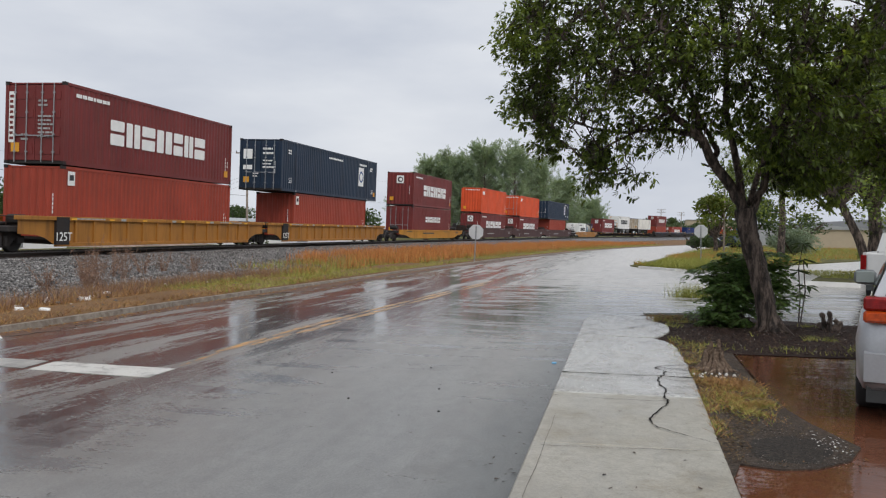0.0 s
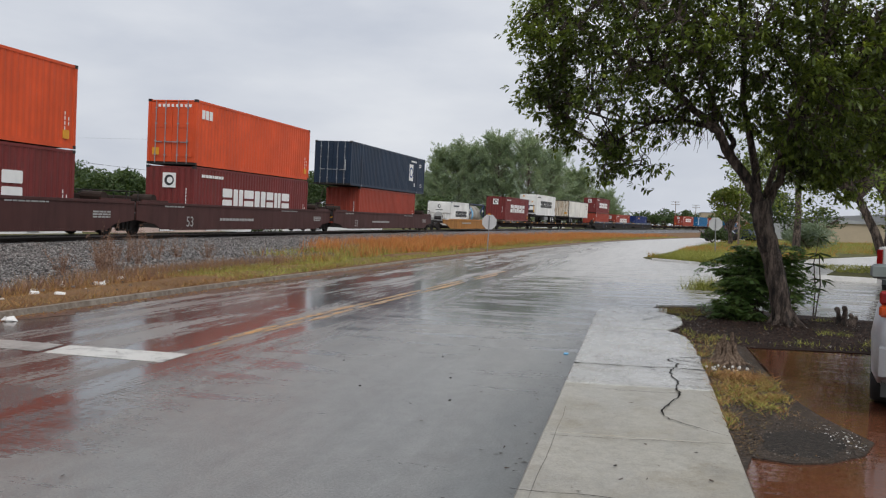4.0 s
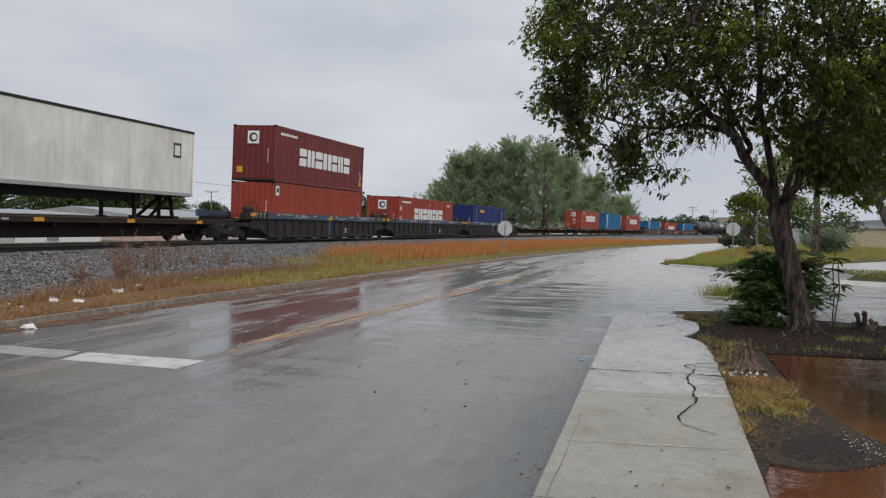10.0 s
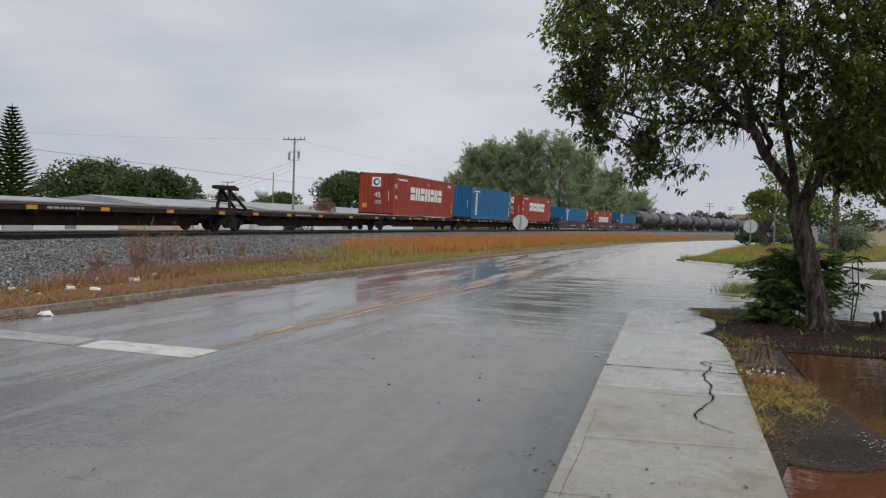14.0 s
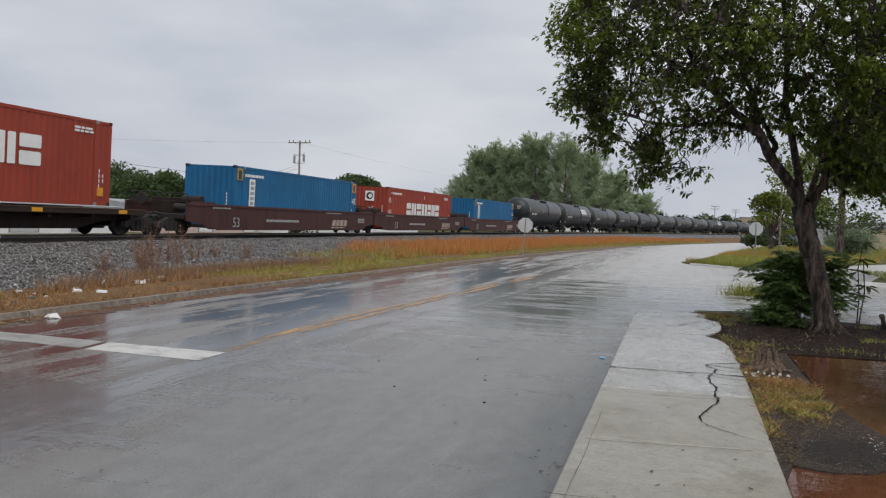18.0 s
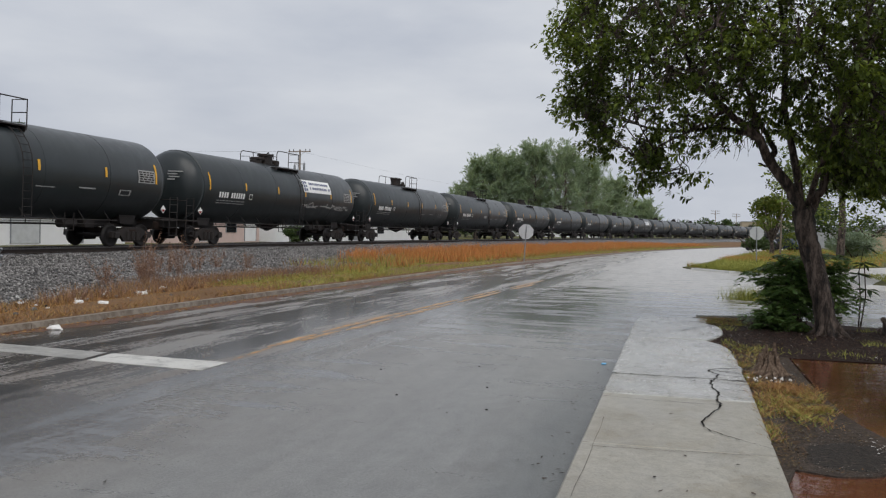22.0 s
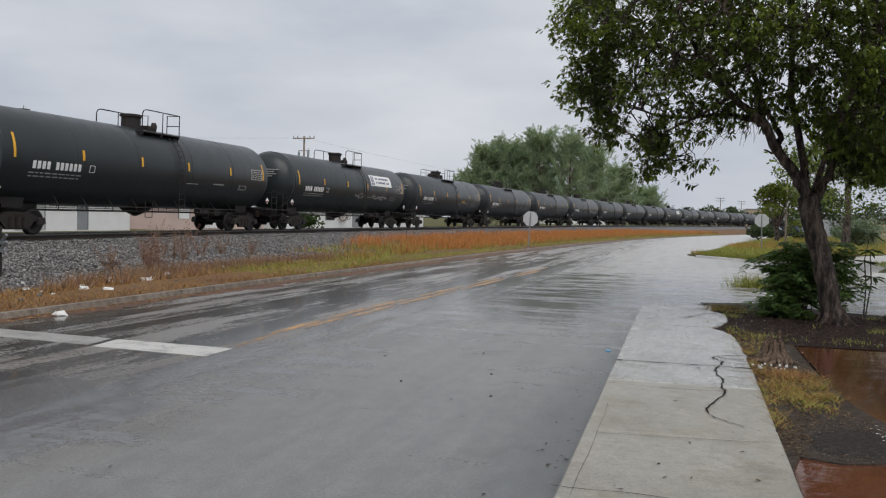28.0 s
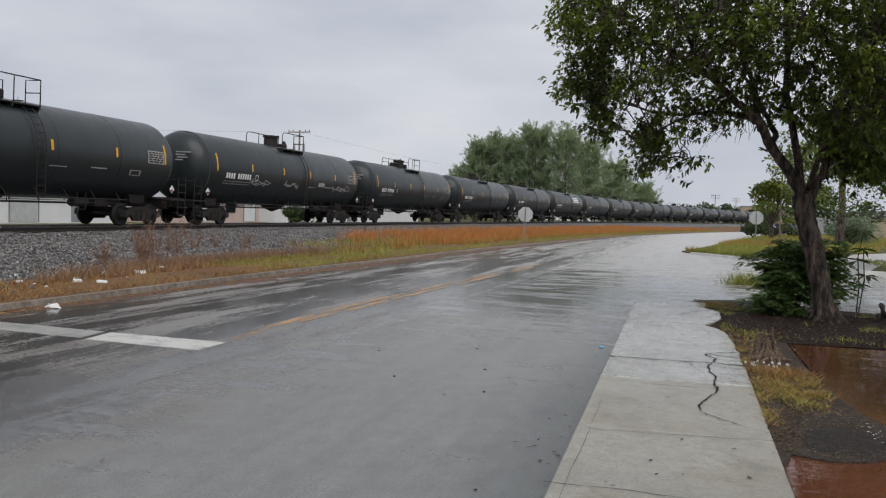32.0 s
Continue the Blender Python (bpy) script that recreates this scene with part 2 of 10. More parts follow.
def wet_road():
    """Worn asphalt after rain: damp aggregate, brown mud on the track side, sharp-edged films of water."""
    m, n, l, b = tree_of("wet_worn_asphalt")
    big = noise_node(n, l, 0.16, 5, 0.55)
    base = ramp_node(n, l, big, [(0.32, (0.184, 0.193, 0.192)), (0.62, (0.222, 0.232, 0.231))])
    # Paler colour painted in far along the road, as sky sheen on wet asphalt.
    far_sheen = coord_ramp(n, l, 1, [(7.0, 0.0), (14.0, 0.3), (24.0, 0.6), (38.0, 0.88), (60.0, 0.97)])
    base = mix_node(n, l, far_sheen, base, (0.60, 0.60, 0.59))
    track_n = noise_node(n, l, 1.0, 8, 0.7, (2.6, 0.16, 1.0))
    tm = ramp_node(n, l, track_n, [(0.49, (0, 0, 0)), (0.55, (0.8, 0.8, 0.8))])
    tm = mix_node(n, l, 1.0, tm, coord_ramp(n, l, 0, [(-12.0, 1.0), (-5.6, 1.0), (-3.6, 0.22), (0.0, 0.15)]), "MULTIPLY")
    base = mix_node(n, l, tm, base, (0.070, 0.066, 0.062))
    mud = noise_node(n, l, 0.6, 9, 0.68, (1.3, 0.42, 1.0))
    side = coord_ramp(n, l, 0, [(-10.0, 1.0), (-6.2, 0.95), (-4.2, 0.40), (-2.2, 0.07), (0.0, 0.03)])
    mask = ramp_node(n, l, mud, [(0.34, (0.1, 0.1, 0.1)), (0.58, (0.9, 0.9, 0.9))])
    mask = mix_node(n, l, 1.0, mask, side, "MULTIPLY")
    base = mix_node(n, l, mask, base, (0.175, 0.148, 0.126))
    patch = noise_node(n, l, 1.1, 8, 0.66, (1.0, 0.6, 1.0))
    pm = ramp_node(n, l, patch, [(0.56, (0, 0, 0)), (0.66, (0.35, 0.35, 0.35))])
    base = mix_node(n, l, pm, base, (0.088, 0.080, 0.072))
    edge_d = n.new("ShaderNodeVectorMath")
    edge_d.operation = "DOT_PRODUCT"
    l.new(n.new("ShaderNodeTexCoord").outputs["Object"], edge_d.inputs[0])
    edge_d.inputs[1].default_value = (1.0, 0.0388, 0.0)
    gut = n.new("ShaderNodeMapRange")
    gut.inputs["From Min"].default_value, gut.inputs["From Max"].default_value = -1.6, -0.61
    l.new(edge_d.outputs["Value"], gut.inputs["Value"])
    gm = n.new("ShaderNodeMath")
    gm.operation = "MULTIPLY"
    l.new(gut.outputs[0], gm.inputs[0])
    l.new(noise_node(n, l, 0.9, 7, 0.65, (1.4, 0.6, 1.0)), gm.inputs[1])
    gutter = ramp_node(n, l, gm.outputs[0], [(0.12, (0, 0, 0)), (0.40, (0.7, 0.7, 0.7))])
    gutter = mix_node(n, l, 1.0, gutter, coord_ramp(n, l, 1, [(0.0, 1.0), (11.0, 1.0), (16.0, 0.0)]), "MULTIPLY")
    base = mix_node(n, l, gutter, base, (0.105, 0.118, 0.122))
    # Near-left smooth wet patch; its dark colour stands in for the train's reflection.
    hollow = mix_node(n, l, 1.0, coord_ramp(n, l, 0, [(-9.5, 0.0), (-6.8, 1.0), (-5.0, 1.0), (-3.2, 0.0)]), coord_ramp(n, l, 1, [(3.0, 0.0), (4.6, 1.0), (5.8, 1.0), (7.4, 0.0)]), "MULTIPLY")
    ragged = noise_node(n, l, 1.3, 8, 0.7, (1.0, 0.7, 1.0))
    hm = n.new("ShaderNodeMath")
    hm.operation = "MULTIPLY"
    l.new(hollow, hm.inputs[0])
    l.new(ragged, hm.inputs[1])
    dark = ramp_node(n, l, hm.outputs[0], [(0.25, (0, 0, 0)), (0.37, (0.85, 0.85, 0.85))])
    base = mix_node(n, l, dark, base, (0.045, 0.040, 0.037))
    fine = ramp_node(n, l, noise_node(n, l, 60, 6, 0.8), [(0.36, (0.1,) * 3), (0.64, (0.9,) * 3)])
    base = mix_node(n, l, 0.6, base, fine, "OVERLAY")
    mid = ramp_node(n, l, noise_node(n, l, 6, 7, 0.75, (1.0, 0.6, 1.0)), [(0.38, (0.36,) * 3), (0.62, (0.64,) * 3)])
    base = mix_node(n, l, 0.5, base, mid, "OVERLAY")
    l.new(base, b.inputs["Base Color"])
    # films of water: long streaks in the lane beside the track, short ripples in the other
    def film(scale, stretch, zone, stops):
        wn2 = mix_node(n, l, 0.16, noise_node(n, l, scale, 10, 0.7, stretch), ramp_node(n, l, noise_node(n, l, 22, 5, 0.7, (0.6, 1.6, 1.0)), [(0.3, (0, 0, 0)), (0.7, (1, 1, 1))]))
        sub = n.new("ShaderNodeMath")
        sub.operation = "SUBTRACT"
        l.new(zone, sub.inputs[0])
        l.new(wn2, sub.inputs[1])
        return sub.outputs[0], ramp_node(n, l, sub.outputs[0], [(p, (v, v, v)) for p, v in stops])

    lane = coord_ramp(n, l, 0, [(-12.0, 1.0), (-5.4, 1.0), (-3.6, 0.0), (0.0, 0.0)])
    f1, r1 = film(1.0, (1.5, 0.17, 1.0), coord_ramp(n, l, 1, [(-40, 0.44), (5, 0.50), (9.5, 0.53), (28, 0.55), (42, 0.45), (120, 0.42)]), [(0.0, 0.36), (0.008, 0.24), (0.02, 0.15), (0.13, 0.125)])
    near = mix_node(n, l, 1.0, coord_ramp(n, l, 0, [(-10.0, 0.16), (-4.6, 0.16), (-2.6, 0.0), (0.0, 0.0)]), coord_ramp(n, l, 1, [(2.5, 0.0), (4.5, 1.0), (8.5, 1.0), (10.5, 0.0)]), "MULTIPLY")
    f2, r2 = film(1.1, (0.42, 2.0, 1.0), mix_node(n, l, 1.0, near, coord_ramp(n, l, 1, [(-40, 0.34), (4.0, 0.35), (8.0, 0.36), (10.0, 0.40), (13, 0.52), (23, 0.52), (28, 0.43), (40, 0.36), (120, 0.34)]), "ADD"), [(0.0, 0.34), (0.006, 0.21), (0.016, 0.12), (0.15, 0.10)])
    l.new(mix_node(n, l, dark, mix_node(n, l, lane, r2, r1), (0.13, 0.13, 0.13)), b.inputs["Roughness"])
    wet = mix_node(n, l, lane, ramp_node(n, l, f2, [(0.0, (0, 0, 0)), (0.02, (0.9, 0.9, 0.9))]), ramp_node(n, l, f1, [(0.0, (0, 0, 0)), (0.02, (0.75, 0.75, 0.75))]))
    base = mix_node(n, l, 1.0, base, (0.83, 0.79, 0.745), "MULTIPLY")
    base = mix_node(n, l, wet, base, (0.045, 0.043, 0.041))
    l.new(base, b.inputs["Base Color"])
    b.inputs["IOR"].default_value = 1.75
    grain = noise_node(n, l, 150, 4, 0.75)
    st = ramp_node(n, l, wet, [(0.0, (1, 1, 1)), (0.5, (0.12, 0.12, 0.12))])
    mulv = mix_node(n, l, 1.0, grain, st, "MULTIPLY")
    bump_node(n, l, b, mulv, 0.32, 0.004)
    return m


def wet_concrete(name="damp_concrete", c1=(0.33, 0.325, 0.305), c2=(0.46, 0.456, 0.43), c3=(0.20, 0.175, 0.13), rough=(0.32, 0.10)):
    m, n, l, b = tree_of(name)
    big = noise_node(n, l, 0.45, 6, 0.6)
    base = ramp_node(n, l, big, [(0.3, c1), (0.65, c2)])
    stain = noise_node(n, l, 1.5, 8, 0.7)
    mask = ramp_node(n, l, stain, [(0.50, (0, 0, 0)), (0.70, (0.55, 0.55, 0.55))])
    base = mix_node(n, l, mask, base, c3)
    damp = noise_node(n, l, 2.6, 8, 0.7, (1.0, 0.5, 1.0))
    dm = ramp_node(n, l, damp, [(0.52, (0, 0, 0)), (0.66, (0.45, 0.45, 0.45))])
    dm = mix_node(n, l, 1.0, dm, ramp_node(n, l, noise_node(n, l, 0.55, 4, 0.6), [(0.38, (0.15, 0.15, 0.15)), (0.6, (1, 1, 1))]), "MULTIPLY")
    base = mix_node(n, l, dm, base, (0.17, 0.165, 0.15))
    fine = ramp_node(n, l, noise_node(n, l, 75, 6, 0.8), [(0.36, (0.12,) * 3), (0.64, (0.88,) * 3)])
    base = mix_node(n, l, 0.32, base, fine, "OVERLAY")
    mid = ramp_node(n, l, noise_node(n, l, 9, 6, 0.75), [(0.38, (0.25,) * 3), (0.62, (0.75,) * 3)])
    base = mix_node(n, l, 0.2, base, mid, "OVERLAY")
    speck = noise_node(n, l, 34, 2, 0.5)
    sm = ramp_node(n, l, speck, [(0.70, (0, 0, 0)), (0.76, (0.6, 0.6, 0.6))])
    base = mix_node(n, l, sm, base, (0.08, 0.07, 0.055))
    l.new(base, b.inputs["Base Color"])
    r = ramp_node(n, l, damp, [(0.38, (rough[0],) * 3), (0.62, (rough[1],) * 3)])
    l.new(r, b.inputs["Roughness"])
    bump_node(n, l, b, fine, 0.3, 0.004)
    return m


def brown_paint():
    """Red-brown concrete under a sheet of rippled rain water."""
    m, n, l, b = tree_of("wet_red_brown_concrete")
    big = noise_node(n, l, 0.8, 6, 0.62)
    base = ramp_node(n, l, big, [(0.3, (0.100, 0.038, 0.020)), (0.7, (0.175, 0.065, 0.033))])
    fine = noise_node(n, l, 80, 5, 0.75)
    base = mix_node(n, l, 0.4, base, fine, "OVERLAY")
    l.new(base, b.inputs["Base Color"])
    wetn = noise_node(n, l, 0.9, 5, 0.55)
    r = ramp_node(n, l, wetn, [(0.50, (0.012,) * 3), (0.62, (0.16,) * 3)])
    l.new(r, b.inputs["Roughness"])
    b.inputs["Coat Weight"].default_value = 0.15
    b.inputs["Coat Roughness"].default_value = 0.02
    rip = noise_node(n, l, 3.2, 4, 0.55, (0.8, 1.6, 1.0))
    bump_node(n, l, b, rip, 0.24, 0.03)
    b.inputs["IOR"].default_value = 1.6
    return m


def soil(name, c1, c2, c3, scale=3.0, rough=0.85, bump=0.6):
    m, n, l, b = tree_of(name)
    big = noise_node(n, l, scale * 0.12, 5, 0.6)
    fine = noise_node(n, l, scale * 6, 6, 0.75)
    base = ramp_node(n, l, fine, [(0.28, c1), (0.5, c2), (0.75, c3)])
    base = mix_node(n, l, 0.4, base, big, "OVERLAY")
    l.new(base, b.inputs["Base Color"])
    b.inputs["Roughness"].default_value = rough
    b.inputs["Specular IOR Level"].default_value = 0.2
    bump_node(n, l, b, fine, bump, 0.03)
    return m


def gravel():
    m, n, l, b = tree_of("wet_grey_ballast_stone")
    tc = n.new("ShaderNodeTexCoord")
    v = n.new("ShaderNodeTexVoronoi")
    v.inputs["Scale"].default_value = 14.0
    l.new(tc.outputs["Object"], v.inputs["Vector"])
    sep = n.new("ShaderNodeSeparateColor")
    l.new(v.outputs["Color"], sep.inputs[0])
    c = ramp_node(n, l, sep.outputs[0], [(0.0, (0.055, 0.055, 0.06)), (0.5, (0.17, 0.17, 0.175)), (1.0, (0.40, 0.40, 0.41))])
    # Cell edges darkened in the colour, as shade in the gaps between stones.
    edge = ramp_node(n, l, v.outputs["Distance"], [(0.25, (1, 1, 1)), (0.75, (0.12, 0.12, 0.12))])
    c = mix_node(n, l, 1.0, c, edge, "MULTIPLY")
    big = noise_node(n, l, 0.35, 4)
    c = mix_node(n, l, 0.35, c, big, "OVERLAY")
    l.new(c, b.inputs["Base Color"])
    b.inputs["Roughness"].default_value = 0.5
    inv = n.new("ShaderNodeMath")
    inv.operation = "SUBTRACT"
    inv.inputs[0].default_value = 1.0
    l.new(v.outputs["Distance"], inv.inputs[1])
    bump_node(n, l, b, inv.outputs[0], 1.0, 0.06)
    return m


M["road"], M["concrete"], M["brownpaint"], M["gravel"] = wet_road(), wet_concrete(), brown_paint(), gravel()
M["drierconcrete"] = wet_concrete("stained_beige_concrete", (0.285, 0.264, 0.222), (0.405, 0.388, 0.338), (0.20, 0.158, 0.092), (0.5, 0.3))
M["earth"] = soil("damp_verge_soil", (0.075, 0.042, 0.022), (0.17, 0.095, 0.045), (0.29, 0.18, 0.085))
M["mulch"] = soil("dark_wet_mulch", (0.010, 0.006, 0.005), (0.028, 0.016, 0.012), (0.070, 0.040, 0.028), 6.0, 0.8)
M["stripsoil"] = soil("trodden_brown_grey_soil", (0.020, 0.015, 0.012), (0.056, 0.043, 0.034), (0.15, 0.115, 0.085), 5.0, 0.75)
M["darkgravel"] = soil("dark_sandy_patch", (0.012, 0.011, 0.010), (0.032, 0.027, 0.023), (0.10, 0.08, 0.062), 5.0, 0.7)
M["field"] = soil("grassy_ground", (0.035, 0.045, 0.015), (0.10, 0.10, 0.035), (0.20, 0.15, 0.06), 1.5)
M["bark"] = rough_bark()
M["deadwood"] = soil("weathered_stump_wood", (0.035, 0.024, 0.017), (0.15, 0.105, 0.075), (0.34, 0.27, 0.21), 6.0)


def worn_paint(name, c, scale, lo, hi):
    """Road paint rubbed through to the asphalt in places."""
    m, n, l, b = tree_of(name)
    f = noise_node(n, l, scale, 6, 0.75)
    base = ramp_node(n, l, f, [(lo, (0.13, 0.125, 0.115)), (hi, c)])
    fine = noise_node(n, l, 60, 3)
    base = mix_node(n, l, 0.3, base, fine, "OVERLAY")
    l.new(base, b.inputs["Base Color"])
    b.inputs["Roughness"].default_value = 0.4
    bump_node(n, l, b, fine, 0.2, 0.003)
    return m


M["roadwhite"] = worn_paint("worn_white_road_paint", (0.58, 0.57, 0.53), 4.0, 0.28, 0.5)
M["roaddull"] = worn_paint("dull_white_road_paint", (0.40, 0.39, 0.36), 4.0, 0.3, 0.6)
M["roadyellow"] = worn_paint("worn_yellow_road_paint", (0.58, 0.29, 0.062), 5.0, 0.39, 0.57)
M["kerbstone"] = soil("dirty_damp_kerb_concrete", (0.08, 0.055, 0.038), (0.22, 0.185, 0.15), (0.38, 0.35, 0.30), 0.8, 0.5, 0.3)
M["mud"] = soil("wet_brown_mud", (0.05, 0.022, 0.012), (0.11, 0.052, 0.030), (0.20, 0.11, 0.065), 3.0, 0.5, 0.4)
M["stonemix"] = varied("crushed_stone_mix", [(0.030, 0.027, 0.025), (0.085, 0.078, 0.073), (0.165, 0.156, 0.148), (0.35, 0.335, 0.315)], 0.5)
M["gritmix"] = varied("soil_grit_mix", [(0.016, 0.014, 0.013), (0.05, 0.043, 0.037), (0.10, 0.085, 0.07), (0.24, 0.21, 0.18)], 0.6)
M["tar"] = soil("black_joint_grime", (0.006, 0.005, 0.005), (0.012, 0.010, 0.009), (0.03, 0.026, 0.022), 6.0, 0.9)
M["leaf"] = leafy("tree_leaf", [(0.024, 0.031, 0.010), (0.070, 0.102, 0.024), (0.160, 0.222, 0.046), (0.34, 0.42, 0.084)], 0.38, 0.45, 0.9)
M["leaf2"] = leafy("bush_leaf", [(0.070, 0.135, 0.042), (0.125, 0.215, 0.070), (0.20, 0.31, 0.10)], 0.45, 0.45, 3.0)
M["needle"] = leafy("casuarina_needle", [(0.22, 0.30, 0.205), (0.28, 0.365, 0.26), (0.34, 0.41, 0.31)], 0.75, 0.45, 0.25)
M["greybush"] = leafy("grey_bush_leaf", [(0.17, 0.225, 0.165), (0.22, 0.285, 0.215), (0.27, 0.325, 0.255)], 0.7, 0.4, 0.6)
M["farleaf"] = leafy("far_tree_leaf", [(0.032, 0.062, 0.022), (0.060, 0.100, 0.034), (0.100, 0.140, 0.050)], 0.6, 0.35, 0.7)
M["palegreen"] = leafy("yellowish_leaf", [(0.06, 0.10, 0.018), (0.12, 0.16, 0.028), (0.20, 0.21, 0.04)], 0.55, 0.45, 1.0)
M["drygrass"] = varied("orange_dry_grass", [(0.34, 0.125, 0.035), (0.52, 0.175, 0.042), (0.60, 0.24, 0.06), (0.46, 0.25, 0.075)], 0.7)
M["greengrass"] = varied("green_grass", [(0.18, 0.21, 0.03), (0.28, 0.30, 0.05), (0.42, 0.38, 0.085)], 0.7)
M["deadgrass"] = varied("brown_litter_grass", [(0.13, 0.06, 0.026), (0.28, 0.135, 0.05), (0.44, 0.24, 0.085), (0.33, 0.24, 0.07)], 0.8)
M["twigweed"] = varied("reddish_weed", [(0.16, 0.085, 0.055), (0.24, 0.13, 0.085), (0.30, 0.19, 0.12)], 0.8)
M["litter"] = varied("scattered_rubbish", [(0.55, 0.54, 0.50), (0.75, 0.74, 0.72), (0.4, 0.36, 0.3)], 0.6)
M["pole"] = plain("weathered_wood_pole", (0.26, 0.21, 0.17), 0.8, 0, 0.3, 3.0)
M["signback"] = plain("grey_sign_back", (0.58, 0.59, 0.60), 0.45, 0.2, 0.1, 2.0)
M["stucco"] = plain("white_stucco", (0.80, 0.80, 0.81), 0.8, 0, 0.06, 0.5)
M["pink"] = plain("pink_stucco", (0.60, 0.46, 0.42), 0.8, 0, 0.08, 0.5)
M["roofgrey"] = plain("pale_metal_roof", (0.34, 0.35, 0.355), 0.6, 0.1, 0.15, 1.0)
M["greywall"] = plain("grey_shed_wall", (0.26, 0.27, 0.29), 0.6, 0, 0.12, 0.6)
M["tanwall"] = plain("tan_wall", (0.46, 0.38, 0.27), 0.8, 0, 0.08, 0.6)
M["silver"] = painted("silver_car_paint", (0.42, 0.43, 0.45), 0.28, 0.5, 0.1, wet=0.7)
M["pickup"] = painted("white_car_paint", (0.70, 0.70, 0.69), 0.3, 0.0, 0.12, wet=0.6)
M["trimgrey"] = plain("grey_plastic", (0.06, 0.065, 0.065), 0.5)
M["mirrorgrey"] = plain("mirror_shell_grey", (0.14, 0.155, 0.155), 0.4)
M["glass"] = plain("dark_car_glass", (0.01, 0.012, 0.014), 0.06, 0, 0.0, 1.0, 0)
M["lampred"] = plain("red_lamp_lens", (0.22, 0.008, 0.008), 0.12, 0, 0.35, 30.0, 0)
M["lamporange"] = plain("amber_lamp_lens", (0.45, 0.06, 0.008), 0.12, 0, 0.3, 30.0, 0)
M["cable"] = plain("black_cable", (0.10, 0.10, 0.105), 0.6, 0, 0.0, 1.0, 0)
M["tankblue"] = plain("pale_blue_band", (0.16, 0.42, 0.66), 0.4)
M["towerwhite"] = plain("pale_blue_white_tower", (0.62, 0.70, 0.78), 0.5)

M["mirrorface"] = plain("pale_mirror_face", (0.30, 0.34, 0.32), 0.12, 0.2, 0.05, 3.0, 0)
M["chips"] = varied("pale_stone_chips", [(0.45, 0.44, 0.41), (0.62, 0.61, 0.58), (0.30, 0.28, 0.25)], 0.5)
M["barkchip"] = varied("dark_leaf_litter", [(0.015, 0.010, 0.008), (0.04, 0.024, 0.016), (0.09, 0.05, 0.028), (0.16, 0.09, 0.04)], 0.6)
M["mulchmix"] = varied("mulch_chip_mix", [(0.009, 0.005, 0.004), (0.024, 0.013, 0.010), (0.045, 0.024, 0.018), (0.085, 0.046, 0.032)], 0.75)
M["clippings"] = varied("brown_clippings", [(0.030, 0.018, 0.010), (0.075, 0.042, 0.020), (0.14, 0.078, 0.032), (0.17, 0.13, 0.042)], 0.75)
M["palestop"] = plain("white_painted_concrete", (0.74, 0.73, 0.70), 0.55, 0, 0.12, 4.0)
M["signink"] = plain("blue_grey_ink", (0.13, 0.15, 0.24), 0.5, 0, 0.1, 3.0, 0)
# ---------------- building helpers ----------------
rng = random.Random(7)


def link_mesh(name, bm, mat, smooth=False):
    me = bpy.data.meshes.new(name)
    bm.normal_update()
    bm.to_mesh(me)
    bm.free()
    if smooth:
        for p in me.polygons:
            p.use_smooth = True
    if mat is not None:
        me.materials.append(mat)
    return me


def part(name, bm, material, parent, label="", smooth=False, m=None):
    ob = new(name, link_mesh(name, bm, material, smooth))
    ob.parent = parent
    if m is not None:
        ob.matrix_basis = m
    if label:
        tagged(ob, label)
    return ob


def share(name, me, parent, m):
    ob = new(name, me)
    ob.parent = parent
    ob.matrix_basis = m
    return ob


def thing(name, label, category, group="", m=None):
    ob = new(name)
    ob.empty_display_size = 0.2
    if m is not None:
        ob.matrix_basis = m
    return tagged(ob, label, category, group)


def solid(name, bm, mat, label, category, group="", kind="", smooth=False):
    ob = new(name, link_mesh(name, bm, mat, smooth))
    return tagged(ob, label, category, group, kind)


def box(bm, x0, x1, y0, y1, z0, z1, bevel=0.0):
    v = [bm.verts.new((x, y, z)) for z in (z0, z1) for y in (y0, y1) for x in (x0, x1)]
    fs = [bm.faces.new([v[i] for i in f]) for f in ((0, 2, 3, 1), (4, 5, 7, 6), (0, 1, 5, 4), (2, 6, 7, 3), (0, 4, 6, 2), (1, 3, 7, 5))]
    if bevel:
        bmesh.ops.bevel(bm, geom=list({e for f in fs for e in f.edges}), offset=bevel, segments=1, affect="EDGES")
    return bm


def tube(bm, pts, r, seg=8, cap=True):
    """A tube through points; r: one radius or one for each point."""
    pts = [Vector(p) for p in pts]
    rs = r if isinstance(r, (list, tuple)) else [r] * len(pts)
    rings, ref = [], None
    for i, p in enumerate(pts):
        d = (pts[min(i + 1, len(pts) - 1)] - pts[max(i - 1, 0)]).normalized()
        if ref is None:
            ref = d.orthogonal().normalized()
        ref = (ref - d * ref.dot(d)).normalized()
        side = d.cross(ref)
        rings.append([bm.verts.new(p + (ref * math.cos(a) + side * math.sin(a)) * rs[i]) for a in (2 * math.pi * k / seg for k in range(seg))])
    for a, b in zip(rings, rings[1:]):
        for k in range(seg):
            bm.faces.new((a[k], a[(k + 1) % seg], b[(k + 1) % seg], b[k]))
    if cap:
        bm.faces.new(rings[0][::-1])
        bm.faces.new(rings[-1])
    return bm


